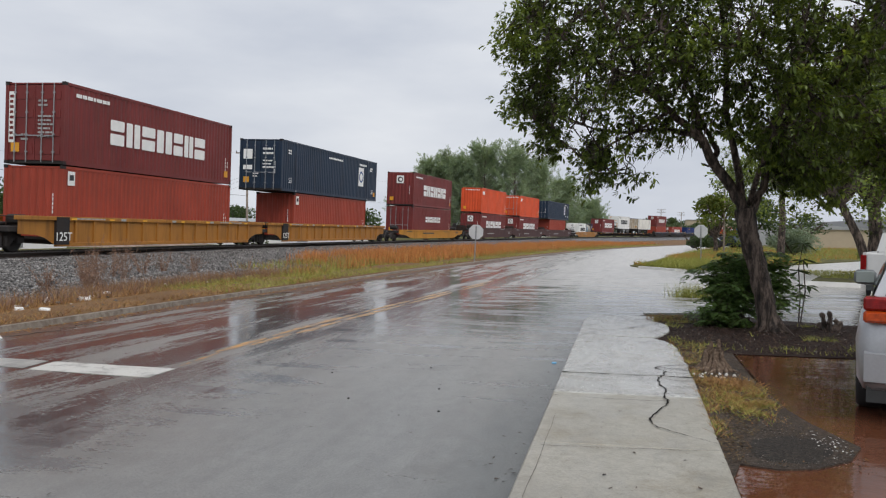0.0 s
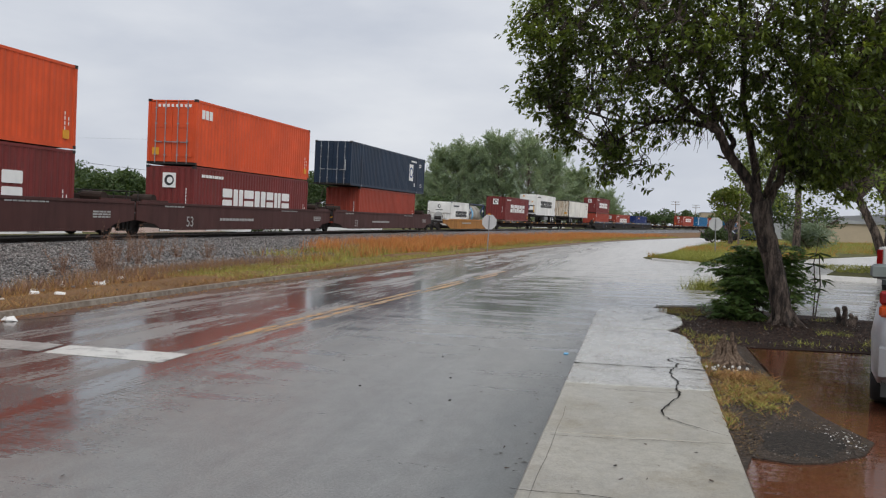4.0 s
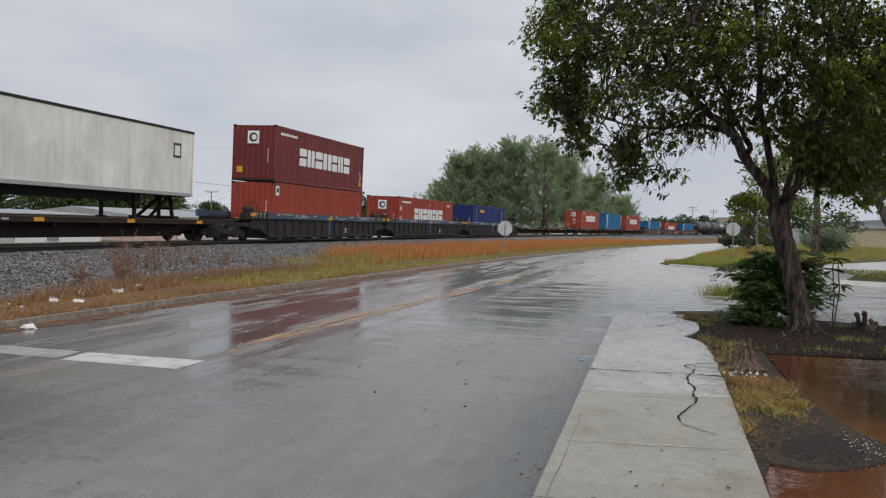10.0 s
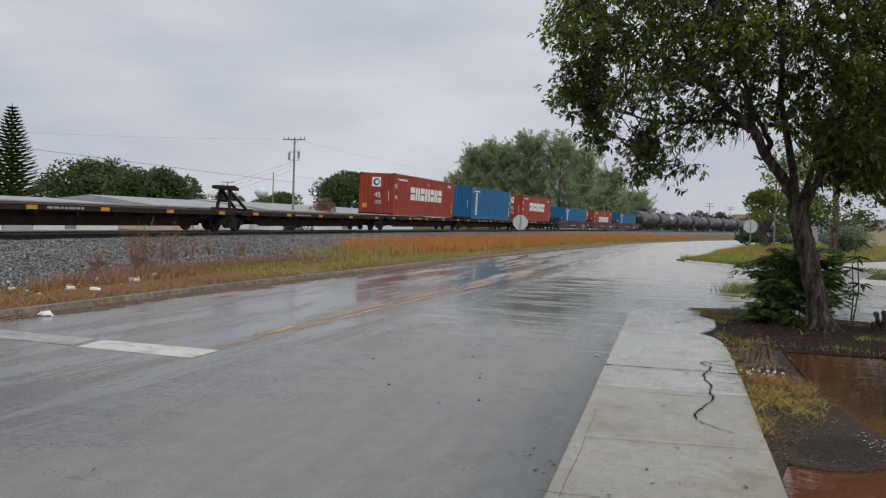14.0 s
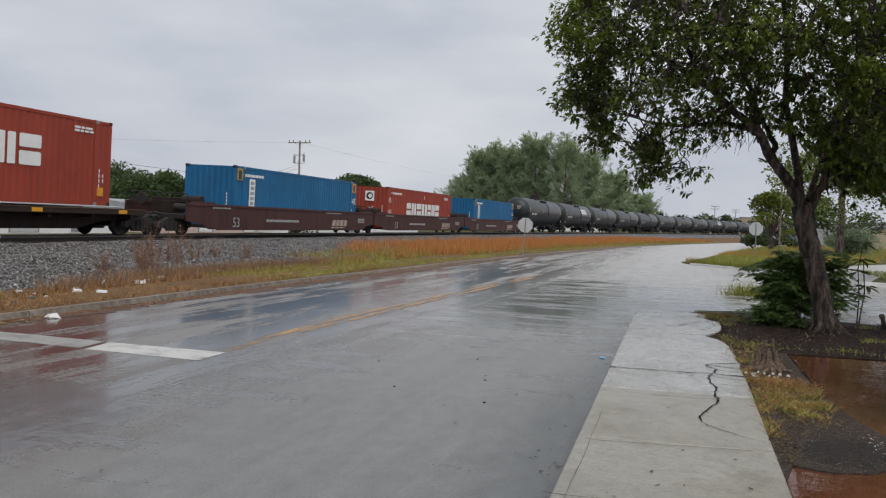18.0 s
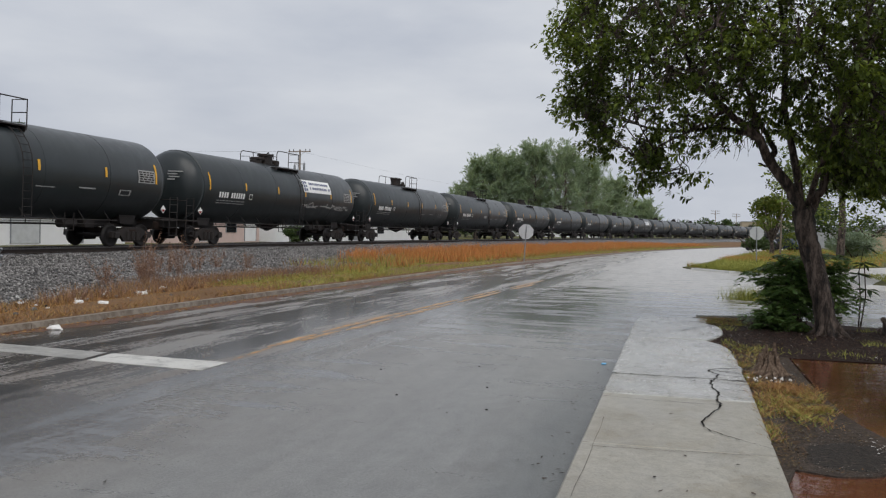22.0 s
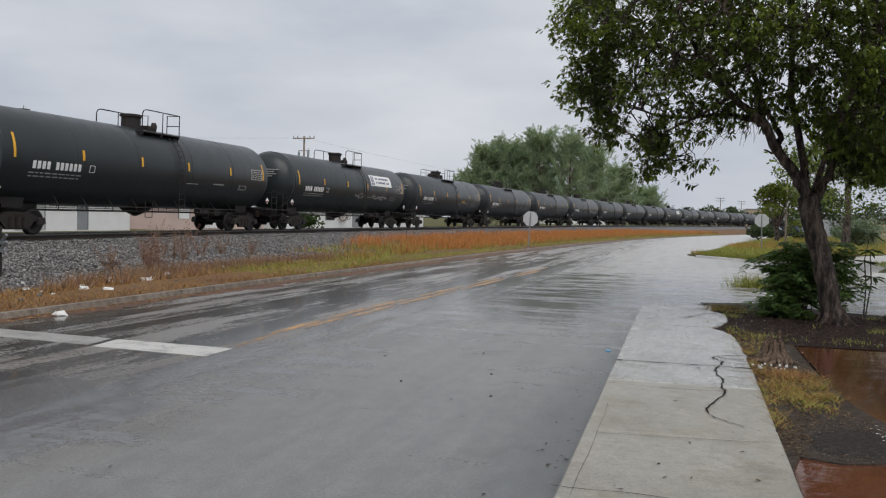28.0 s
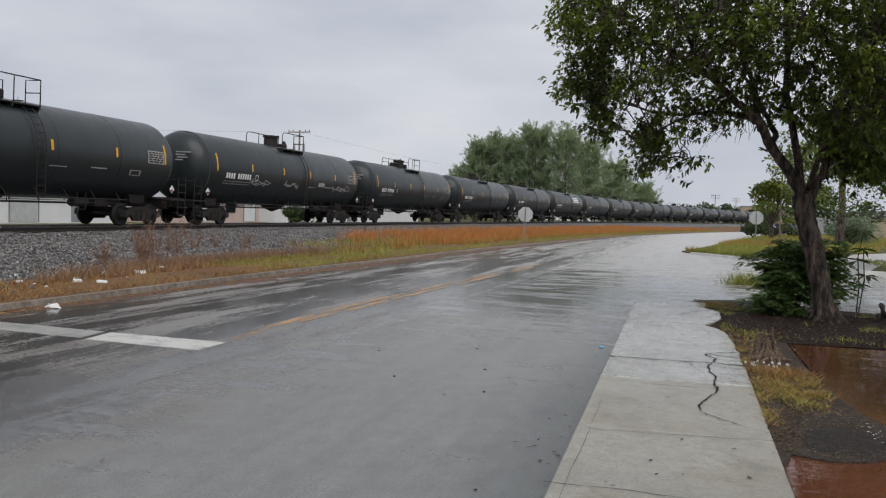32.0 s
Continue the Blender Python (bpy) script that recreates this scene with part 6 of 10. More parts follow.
def fern_bush():
    """The shrub at the foot of the tree: arching stems thick with pinnate leaves."""
    r2 = random.Random(21)
    t = thing("shrub", "dark green feathery shrub at the foot of the tree", "shrub", m=pose(1.42, 15.1, 0.07))
    bm = B()
    q = []

    def frond(p0, b, L, rise, size):
        d = Vector((math.cos(b), math.sin(b), 0))
        s = Vector((-d.y, d.x, 0))
        tube(bm, [p0, p0 + d * L * 0.5 + Vector((0, 0, rise * 0.5 - 0.06 * L)), p0 + d * L + Vector((0, 0, rise - 0.5 * L))], [0.004, 0.003, 0.002], 3, False)
        for i in range(9):
            f = (i + 1.2) / 10
            p = p0 + d * L * f + Vector((0, 0, rise * f - 0.5 * L * f * f))
            for sg in (-1, 1):
                l = size * (1.15 - 0.8 * abs(f - 0.5)) * r2.uniform(0.85, 1.15)
                e = p + s * sg * l + d * l * 0.45 + Vector((0, 0, r2.uniform(-0.55, -0.1) * l))
                w = (d - s * sg * 0.3 + Vector((0, 0, r2.uniform(-0.7, 0.7)))) * l * 0.24
                m = p.lerp(e, 0.5) + Vector((0, 0, 0.08 * l))
                q.append((tuple(p), tuple(m + w), tuple(e), tuple(m - w)))

    def hang(n, x, y, zlo, zhi, sx, sy, size):
        for k in range(n):
            p0 = Vector((r2.gauss(x, sx), r2.gauss(y, sy), r2.uniform(zlo, zhi)))
            frond(p0, r2.uniform(0, 6.28), r2.uniform(0.22, 0.42), r2.uniform(0.0, 0.16), size)

    for k in range(40):
        a = r2.uniform(0, 6.28)
        reach = r2.uniform(0.05, 0.46)
        hgt = (1.45 - 0.7 * reach) * r2.uniform(0.45, 1.0)
        top = Vector((math.cos(a) * reach - 0.06, math.sin(a) * reach * 0.5, hgt))
        foot = Vector((r2.uniform(-0.25, 0.2), r2.uniform(-0.15, 0.15), 0))
        tube(bm, [foot, foot.lerp(top, 0.5) + Vector((0, 0, 0.12)), top], [0.012, 0.009, 0.004], 4, False)
        for fr in range(r2.randint(6, 9)):
            g = r2.uniform(0.3, 1.0)
            frond(foot.lerp(top, g) + Vector((0, 0, 0.48 * g * (1 - g))), a + r2.uniform(-1.9, 1.9), r2.uniform(0.16, 0.30), r2.uniform(0.0, 0.22), 0.085)
    # a few long stems that reach out over the lot
    for tip in ((-0.72, -0.1, 0.98), (-0.6, 0.1, 0.85), (-0.4, -0.05, 1.1), (0.62, 0.2, 0.8), (0.7, 0.1, 0.72)):
        top, foot = Vector(tip), Vector((0, 0, 0.2))
        tube(bm, [foot, foot.lerp(top, 0.5) + Vector((0, 0, 0.2)), top], [0.009, 0.007, 0.003], 4, False)
        for fr in range(7):
            g = 0.45 + 0.55 * fr / 6
            frond(foot.lerp(top, g) + Vector((0, 0, 0.8 * g * (1 - g))), math.atan2(tip[1], tip[0]) + r2.uniform(-0.9, 0.9), r2.uniform(0.16, 0.26), 0.05, 0.08)
    hang(250, -0.14, 0.0, 0.06, 0.9, 0.20, 0.18, 0.085)
    hang(120, 0.0, 0.0, 0.7, 1.25, 0.17, 0.14, 0.085)
    hang(90, 0.58, 0.15, 0.6, 1.3, 0.14, 0.1, 0.085)
    hang(50, 0.58, 0.15, 0.25, 0.7, 0.13, 0.1, 0.08)
    hang(60, -0.34, -0.1, 0.03, 0.3, 0.12, 0.12, 0.075)
    tagged(part("stem_mass", bm, M["bark"], t), kind="stuff")
    share("foliage", poly_mesh("foliage", np.array(q), 4, M["leaf2"]), t, Matrix())


def sapling():
    t = thing("sapling", "thin sapling with drooping leaf clusters", "sapling", m=pose(2.52, 15.85, 0.07))
    bm = B()
    stems = [[(0, 0, 0), (0.02, 0, 0.5), (-0.02, 0, 1.0), (0.05, 0, 1.45)], [(0.03, 0, 0), (0.1, 0, 0.6), (0.06, 0, 1.15)]]
    for s in stems:
        tube(bm, s, [0.013, 0.011, 0.009, 0.005][:len(s)], 6)
    part("stem", bm, M["bark"], t)
    q = []
    r2 = random.Random(2)
    for cx, cz in ((0.05, 1.45), (0.06, 1.15), (-0.02, 0.95), (0.12, 0.7), (0.0, 0.55)):
        for k in range(8):
            a = k * 0.785 + r2.random() * 0.3
            l = r2.uniform(0.16, 0.27)
            p = Vector((cx, 0, cz))
            e = p + Vector((math.cos(a) * l, math.sin(a) * l, r2.uniform(-0.16, 0.03)))
            w = Vector((-math.sin(a), math.cos(a), 0)) * 0.03
            m = p.lerp(e, 0.55) + Vector((0, 0, 0.03))
            q.append((tuple(p), tuple(m + w), tuple(e), tuple(m - w)))
    share("leaves", poly_mesh("leaves", np.array(q), 4, M["farleaf"]), t, Matrix())


def low_bush(x, y, w, h, seed, mat, label, n=2600, leaf=0.22, depth=None):
    rs = np.random.RandomState(seed)
    t = thing("bush", label, "bush", m=pose(x, y, 0))
    r2 = random.Random(seed)
    bm = B()
    for k in range(9):
        a = r2.uniform(0, 6.28)
        tube(bm, [(0, 0, 0), (math.cos(a) * w * 0.2, math.sin(a) * w * 0.2, h * 0.5), (math.cos(a) * w * 0.35, math.sin(a) * w * 0.3, h * 0.8)], [0.05, 0.03, 0.01], 5)
    tagged(part("stem_mass", bm, M["bark"], t), kind="stuff")
    pts = []
    for k in range(12):
        a = r2.uniform(0, 6.28)
        rr = r2.uniform(0, 0.4) * w
        pts.append(ball_points(n // 12, (math.cos(a) * rr, math.sin(a) * rr * 0.7, h * r2.uniform(0.3, 0.68)), w * r2.uniform(0.12, 0.22), rs, (1, 1, min(1.0, h / w * 1.4))))
    p = np.concatenate(pts)
    p[:, 2] = np.maximum(p[:, 2], 0.05)
    share("foliage", poly_mesh("foliage", leaves(p, leaf, leaf * 0.5, 0.1, rs), 4, M[mat]), t, Matrix())


def dark_car(x, y, turn):
    """A dark car parked far off beside the field."""
    t = thing("parked_car", "dark blue-black car parked beyond the grass island", "car", m=pose(x, y, 0.05, 0, 0, turn))
    bm = B()
    profile_x(bm, [(-2.15, 0.28), (2.1, 0.28), (2.2, 0.62), (1.95, 0.84), (1.0, 0.92), (-1.75, 0.95), (-2.2, 0.82), (-2.25, 0.5)], -0.86, 0.86)
    bmesh.ops.bevel(bm, geom=[e for e in bm.edges], offset=0.05, segments=2, affect="EDGES")
    part("body", bm, M["navy"], t)
    bm = B()
    loft(bm, [[(-0.78, 1.05, 0.9), (0.78, 1.05, 0.9), (0.78, -1.7, 0.9), (-0.78, -1.7, 0.9)], [(-0.62, 0.25, 1.40), (0.62, 0.25, 1.40), (0.62, -1.2, 1.42), (-0.62, -1.2, 1.42)]])
    part("cabin", bm, M["navy"], t)
    for sg in (-1, 1):
        bm = B()
        loft(bm, [[(sg * 0.785, 0.75, 0.94), (sg * 0.785, -1.4, 0.94), (sg * 0.80, -1.4, 0.94), (sg * 0.80, 0.75, 0.94)], [(sg * 0.645, 0.2, 1.34), (sg * 0.645, -1.1, 1.34), (sg * 0.66, -1.1, 1.34), (sg * 0.66, 0.2, 1.34)]])
        part("side_window", bm, M["glass"], t)
        for yy in (-1.35, 1.3):
            bm = B()
            lathe(bm, [(-0.09, 0.1), (-0.09, 0.29), (-0.06, 0.32), (0.06, 0.32), (0.09, 0.29), (0.09, 0.1)], "X", 16, (sg * 0.80, yy, 0.32))
            part("wheel", bm, M["tar"], t)


dark_car(7.9, 101, 62)
shade_tree()
fern_bush()
sapling()
for k, (x, y, h, w) in enumerate(((-53.0, 192, 19.6, 11), (-48.0, 190, 21.2, 12), (-43.0, 194, 21.6, 12), (-38.9, 189, 23.6, 11), (-31.6, 188, 22.6, 13), (-27.4, 195, 19.6, 12), (-22.8, 205, 15.0, 11), (-16.5, 215, 9.6, 8), (-57.5, 196, 13.0, 9))):
    casuarina(x, y, h, w, 40 + k)
broad_tree(-58.2, 130, 9.7, 16.5, 61, n=9000, trunk_h=1.6)
broad_tree(-52.0, 138, 6.2, 12, 62, label="low rounded green tree behind the railway")
broad_tree(-42.0, 150, 6.6, 12, 68, label="low rounded green tree behind the railway")
broad_tree(-94.8, 112, 9.3, 23, 63, n=11000, leaf=0.6, trunk_h=2.0)
broad_tree(-68.0, 92, 7.4, 15, 64, n=8000, trunk_h=1.8, label="dense dark green tree behind the flat roofs")
broad_tree(-80.0, 74, 7.6, 12, 69, n=6400, label="dense dark green tree behind the flat roofs")
broad_tree(-46.6, 96.5, 4.7, 4.6, 74, "twigweed", "rust-brown bare-twigged tree beside the warehouse", 1.2, 0.16, 5200)
for k, (x, y, h) in enumerate(((-112, 205, 8.0), (-124, 220, 7.2), (-104, 225, 8.4), (-98, 240, 8.0), (-136, 215, 7.8))):
    broad_tree(x, y, h, 17, 140 + k, label="far rounded green tree behind the flat roofs", leaf=0.7, n=2400, name="far_tree", trunk_h=1.5)
broad_tree(-118, 150, 9, 30, 65, label="far belt of rounded trees")
tiered_pine(-75.5, 75, 13.4)
broad_tree(5.4, 80, 6.4, 5.6, 66, "palegreen", "yellowish-green young tree on the grass island", 1.4, 0.28, 3600)
broad_tree(9.5, 90, 6.2, 8.5, 67, "farleaf", "dark green tree on the grass island", 1.6, 0.35, 3000)
broad_tree(6.5, 33.0, 9.2, 10.5, 70, "leaf", "large leafy tree with a leaning trunk over the parking lot", 3.1, 0.15, 15000, base=0.05, girth=0.019, lean=1.25)
broad_tree(8.3, 35.5, 9.6, 11.0, 71, "leaf", "large leafy tree with a thick upright trunk over the parking lot", 3.2, 0.15, 14000, base=0.05, girth=0.030)
broad_tree(8.3, 60, 11.0, 9.0, 78, "leaf", "tall leafy tree standing beyond the side street", 5.2, 0.2, 12000, base=0.05, girth=0.03)
broad_tree(16.5, 100, 4.6, 6.5, 72, "farleaf", "small open-crowned tree in the field", 1.8, 0.3, 900)
low_bush(10.7, 70, 5.0, 2.6, 73, "greybush", "grey-green rounded bush on the field", 4200, 0.2)
low_bush(12.5, 52, 2.4, 1.3, 74, "palegreen", "yellow-green weedy bush at the lot edge", 1400, 0.16)
low_bush(4.4, 90, 4.6, 1.9, 75, "farleaf", "dark low hedge under the young tree", 1800, 0.25)
low_bush(-50.3, 131, 5.0, 5.0, 76, "deadgrass", "brown leafless bush behind the railway", 1500, 0.3)
low_bush(-34.0, 64, 4.0, 1.9, 77, "farleaf", "green bush behind the railway track", 1600, 0.3)
for k in range(16):
    broad_tree(-100 + k * 9.6 + (k % 3) * 2, 450 + (k * 37) % 60, 9 + (k * 13) % 4, 20, 90 + k, label="far belt of green trees on the skyline", leaf=1.3, n=640, name="far_tree")

for k, (x, y, h) in enumerate(((-6, 366, 7.0), (2, 374, 7.6), (10, 380, 6.6), (18, 386, 7.2), (27, 391, 6.4))):
    broad_tree(x, y, h, 12, 120 + k, label="far belt of green trees on the skyline", leaf=0.9, n=1200, name="far_tree")

# ---- grass ----
rs = np.random.RandomState(8)


def grass_field(name, label, n, place, h, w, mat, lean=0.35, kind="stuff"):
    pts = []
    while len(pts) < n:
        p = place()
        if p is not None:
            pts.append(p)
    ob = new(name, poly_mesh(name, blades(np.array(pts), h, w, lean, rs), 3, M[mat]))
    return tagged(ob, label, "grass", kind=kind)


def strip(y0, y1, f0, f1, edge=0.0, z=0.12, thr=-1.0, far=False, ragged=None, fade=0.0):
    """Places between the kerb and the ballast; f runs from the kerb (0) to the foot of the track (1)."""
    def pick():
        y = y0 + (y1 - y0) * rng.random() ** (1.6 if far else 1.0)
        f = rng.uniform(f0, f1)
        kx, tx = kerb_x(y) - 0.2, on_track(y, 4.4)[0]
        x = kx + (tx - kx) * f
        if ragged and y < ragged[0] + ragged[1] * f + 7 * noise.noise((x * 0.6, y * 0.25, 2)) + rng.gauss(0, 2.0):
            return None
        if fade and rng.random() > (y - y0) / fade:
            return None
        if noise.noise((x * 0.5, y * 0.22, 7)) + 0.4 * noise.noise((x * 1.7, y * 1.1, 3)) < thr + edge * (f - 0.5):
            return None
        u = abs(x - on_track(y)[0])
        zz = max(z, 0.58 - (u - 2.9) / 6.3 * 0.54) if u < 9.2 else z
        return (x, y, zz - 0.02)
    return pick


grass_field("dry_grass", "tall orange dry grass along the railway bank", 36000, strip(25, 125, 0.14, 0.85, thr=-0.3, far=True, ragged=(31, 9)), 0.48, 0.03, "drygrass", 0.25)
grass_field("dry_grass", "low tawny grass under the dry stalks", 13000, strip(25, 125, 0.10, 0.70, thr=-0.35, far=True, ragged=(28, 8)), 0.32, 0.03, "deadgrass", 0.45)
grass_field("dry_grass", "tall dry grass mixed with green at the bank's foot", 19000, strip(20, 110, 0.12, 0.66, thr=-0.15, far=True, ragged=(25, 12), fade=9), 0.30, 0.024, "greengrass", 0.35)
grass_field("green_grass", "short yellow-green grass beside the kerb", 34000, strip(17.5, 120, 0.0, 0.34, thr=-0.5, far=True, fade=4), 0.125, 0.018, "greengrass", 0.7)
grass_field("dead_grass", "matted brown grass and litter behind the kerb", 22000, strip(4, 25, 0.0, 0.34, thr=-0.2), 0.10, 0.014, "deadgrass", 1.0)
grass_field("dead_grass", "straggling dead stalks at the ballast's foot", 2600, strip(4, 28, 0.18, 0.40, thr=0.05), 0.34, 0.012, "deadgrass", 0.35)
grass_field("dead_grass", "thin green weeds among brown grass", 3000, strip(17, 27, 0.03, 0.34, thr=0.05, fade=4), 0.15, 0.014, "greengrass", 0.6)
grass_field("dead_grass", "brown weeds creeping onto the ballast", 4200, strip(8, 25, 0.2, 0.46, thr=0.05), 0.30, 0.012, "twigweed", 0.5)


def island_spot():
    y = 38.5 + 75 * rng.random() ** 1.7
    left = max(-1.2 + 0.03 * (y - 43), kerb_x(y) + 9.0) if y > 43 else -1.2 + abs(y - 43) * 0.5
    x = left + 0.15 + rng.random() ** 1.3 * (30 if y > 60 else 9)
    if x > 3.0 + (y - 39.5) * 0.48:
        return None
    return (x, y, 0.07)


grass_field("field_grass", "rough yellow-green grass on the island", 42000, island_spot, 0.24, 0.022, "greengrass", 0.5)
grass_field("field_grass", "tawny seed-head grass on the island", 5500, lambda: (lambda p: p if p and noise.noise((p[0] * 0.25, p[1] * 0.12, 1)) > 0.05 else None)(island_spot()), 0.32, 0.02, "drygrass", 0.35)
grass_field("field_grass", "mown green grass on the lot's patch", 5000, lambda: (rng.uniform(6.2, 14), rng.uniform(33.5, 40), 0.08), 0.1, 0.03, "greengrass", 0.6)


def bed_spot():
    k = rng.random()
    if k < 0.66:
        y = rng.gauss(8.35, 0.36)
        x = rng.gauss(0.86, 0.15)
        return (x, y, 0.075) if x < 1.13 and noise.noise((x * 4, y * 4, 1)) > -0.15 else None
    if k < 0.8:
        y = rng.uniform(6.5, 10.8)
        return (side_r(y) + abs(rng.gauss(0.0, 0.06)), y, 0.075) if noise.noise((1, y * 2.2, 1)) > -0.1 else None
    if k < 0.85:
        return (rng.uniform(0.25, 0.75), rng.uniform(10.5, 12.4), 0.08)
    return (rng.uniform(-0.1, 0.6), rng.uniform(15.2, 16.4), 0.08)


def red_spot():
    x, y = rng.gauss(0.78, 0.16), rng.gauss(9.1, 0.16)
    return (x, y, 0.075) if side_r(y) < x < 1.1 else None


def bed_weed():
    x, y = rng.uniform(0.2, 4.2), rng.uniform(11.7, 15.5)
    return (x, y, 0.085) if noise.noise((x * 1.6, y * 1.6, 9)) > 0.3 or y < 12.0 and rng.random() < 0.25 else None


grass_field("bed_grass", "clumps of yellow-green grass in the soil strip", 2200, bed_spot, 0.045, 0.010, "greengrass", 1.4)
grass_field("bed_grass", "brown dead grass in the soil strip", 2600, bed_spot, 0.065, 0.007, "deadgrass", 1.3)
grass_field("bed_grass", "reddish-brown dead grass beside the stump", 1300, red_spot, 0.06, 0.008, "deadgrass", 1.3)
grass_field("bed_grass", "sparse small weeds in the mulch", 900, bed_weed, 0.07, 0.010, "greengrass", 0.9)
grass_field("bed_grass", "tuft of yellow grass at the lot edge", 420, lambda: (1.0 + rng.gauss(0, 0.24), 22.6 + rng.gauss(0, 0.16), 0.0), 0.36, 0.016, "greengrass", 0.45)

# leaf litter and chips on the bed and the strip
def flat_leaves(c, length, width, k=0.25):
    c = np.array(c)
    q = leaves(c, length, width, 0.0, rs)
    q[:, :, 2] = c[:, None, 2] + np.abs(q[:, :, 2] - c[:, None, 2]) * k
    return q


c = []
while len(c) < 2300:
    x, y = rng.uniform(0.0, 4.2), rng.uniform(7.8, 16.6)
    if y > 11.6 or (side_r(y) < x < 1.12 and rng.random() < 0.8):
        c.append((x, y, 0.09 + rng.uniform(0, 0.012)))
tagged(new("leaf_litter", poly_mesh("leaf_litter", flat_leaves(c, 0.05, 0.022), 4, M["barkchip"])), "dark brown leaf litter scattered over the mulch", "leaf litter", kind="stuff")
c = []
while len(c) < 2600:
    y = rng.uniform(6.0, 11.4)
    x = side_r(y) + abs(rng.gauss(0, 0.22)) if rng.random() < 0.6 else rng.uniform(0.45, 1.5)
    if x < (1.16 if y > 7.4 else 1.5) and noise.noise((x * 3, y * 2.4, 6)) > -0.12 and (x - 1.02) ** 2 / 0.09 + (y - 6.55) ** 2 / 0.16 > 1:
        c.append((x, y, 0.078 + rng.uniform(0, 0.012)))
tagged(new("leaf_litter", poly_mesh("leaf_litter", flat_leaves(c, 0.04, 0.012, 0.35), 4, M["clippings"])), "brown grass clippings and leaf bits on the soil strip", "leaf litter", kind="stuff")
c = []
while len(c) < 330:
    x, y = rng.uniform(0.2, 4.2), rng.uniform(9.4, 15.6)
    if y > 11.7 or side_r(y) < x < 1.1:
        c.append((x, y, 0.092))
for k in range(70):
    c.append((1.33 + rng.gauss(0, 0.10), 6.75 + rng.gauss(0, 0.22), 0.086))
c = [p for p in c if p[1] > 9 or p[0] < 1.24 + 0.29 * min(1, max(0, (p[1] - 6.1) / 0.65)) * (1 if p[1] < 6.75 else max(0, 1 - (p[1] - 6.75) / 0.8))]
tagged(new("pale_chips", poly_mesh("pale_chips", flat_leaves(c, 0.026, 0.018, 0.5), 4, M["chips"])), "small pale chips lying on the dark soil", "chips", kind="stuff")
c = [(rng.uniform(-0.9, 0.4), rng.uniform(3, 16), 0.108) for k in range(36)] + [(rng.uniform(-9, -1.2), rng.uniform(4, 26), 0.006) for k in range(150)] + [(-0.63 - 0.0388 * q - 0.03 - abs(rng.gauss(0, 0.22)), q, 0.006) for q in (rng.uniform(4, 16) for k in range(90))]
flat = flat_leaves(c, 0.05, 0.024, 0.15)
tagged(new("fallen_leaves", poly_mesh("fallen_leaves", flat, 4, M["bark"])), "few dark fallen leaves on wet pavement and road", "leaf litter", kind="stuff")

# thin reddish weeds standing on the ballast
for k, (s, u, hgt) in enumerate(((17.5, 7.4, 1.25), (17.9, 7.0, 1.05), (17.2, 7.9, 0.9), (19.3, 7.2, 1.1), (19.7, 6.6, 0.9), (21.2, 6.6, 1.0), (22.6, 6.4, 0.85), (15.4, 7.8, 0.7), (23.4, 7.0, 0.7), (16.4, 8.2, 0.6))):
    x, y, a = on_track(s, u)
    t = thing("weed", "thin reddish weed growing out of the ballast", "weed", "weeds on the ballast", m=pose(x, y, 0.15))
    r2 = random.Random(k)
    bm = B()
    tips = []
    for q in range(20):
        dx, dy = r2.gauss(0, 0.2), r2.gauss(0, 0.2)
        h2 = hgt * r2.uniform(0.5, 1.1)
        tube(bm, [(dx * 0.2, dy * 0.2, 0), (dx * 0.7, dy * 0.7, h2 * 0.6), (dx * 1.3, dy * 1.3, h2)], [0.004, 0.003, 0.002], 4, False)
        for w in range(20):
            f = r2.uniform(0.2, 1)
            tips.append((dx * 1.3 * f + r2.gauss(0, 0.04), dy * 1.3 * f + r2.gauss(0, 0.04), h2 * f))
    tagged(part("stem_mass", bm, M["twigweed"], t), kind="stuff")
    share("leaves", poly_mesh("leaves", leaves(np.array(tips), 0.06, 0.018, -0.2, rs), 4, M["twigweed"]), t, Matrix())


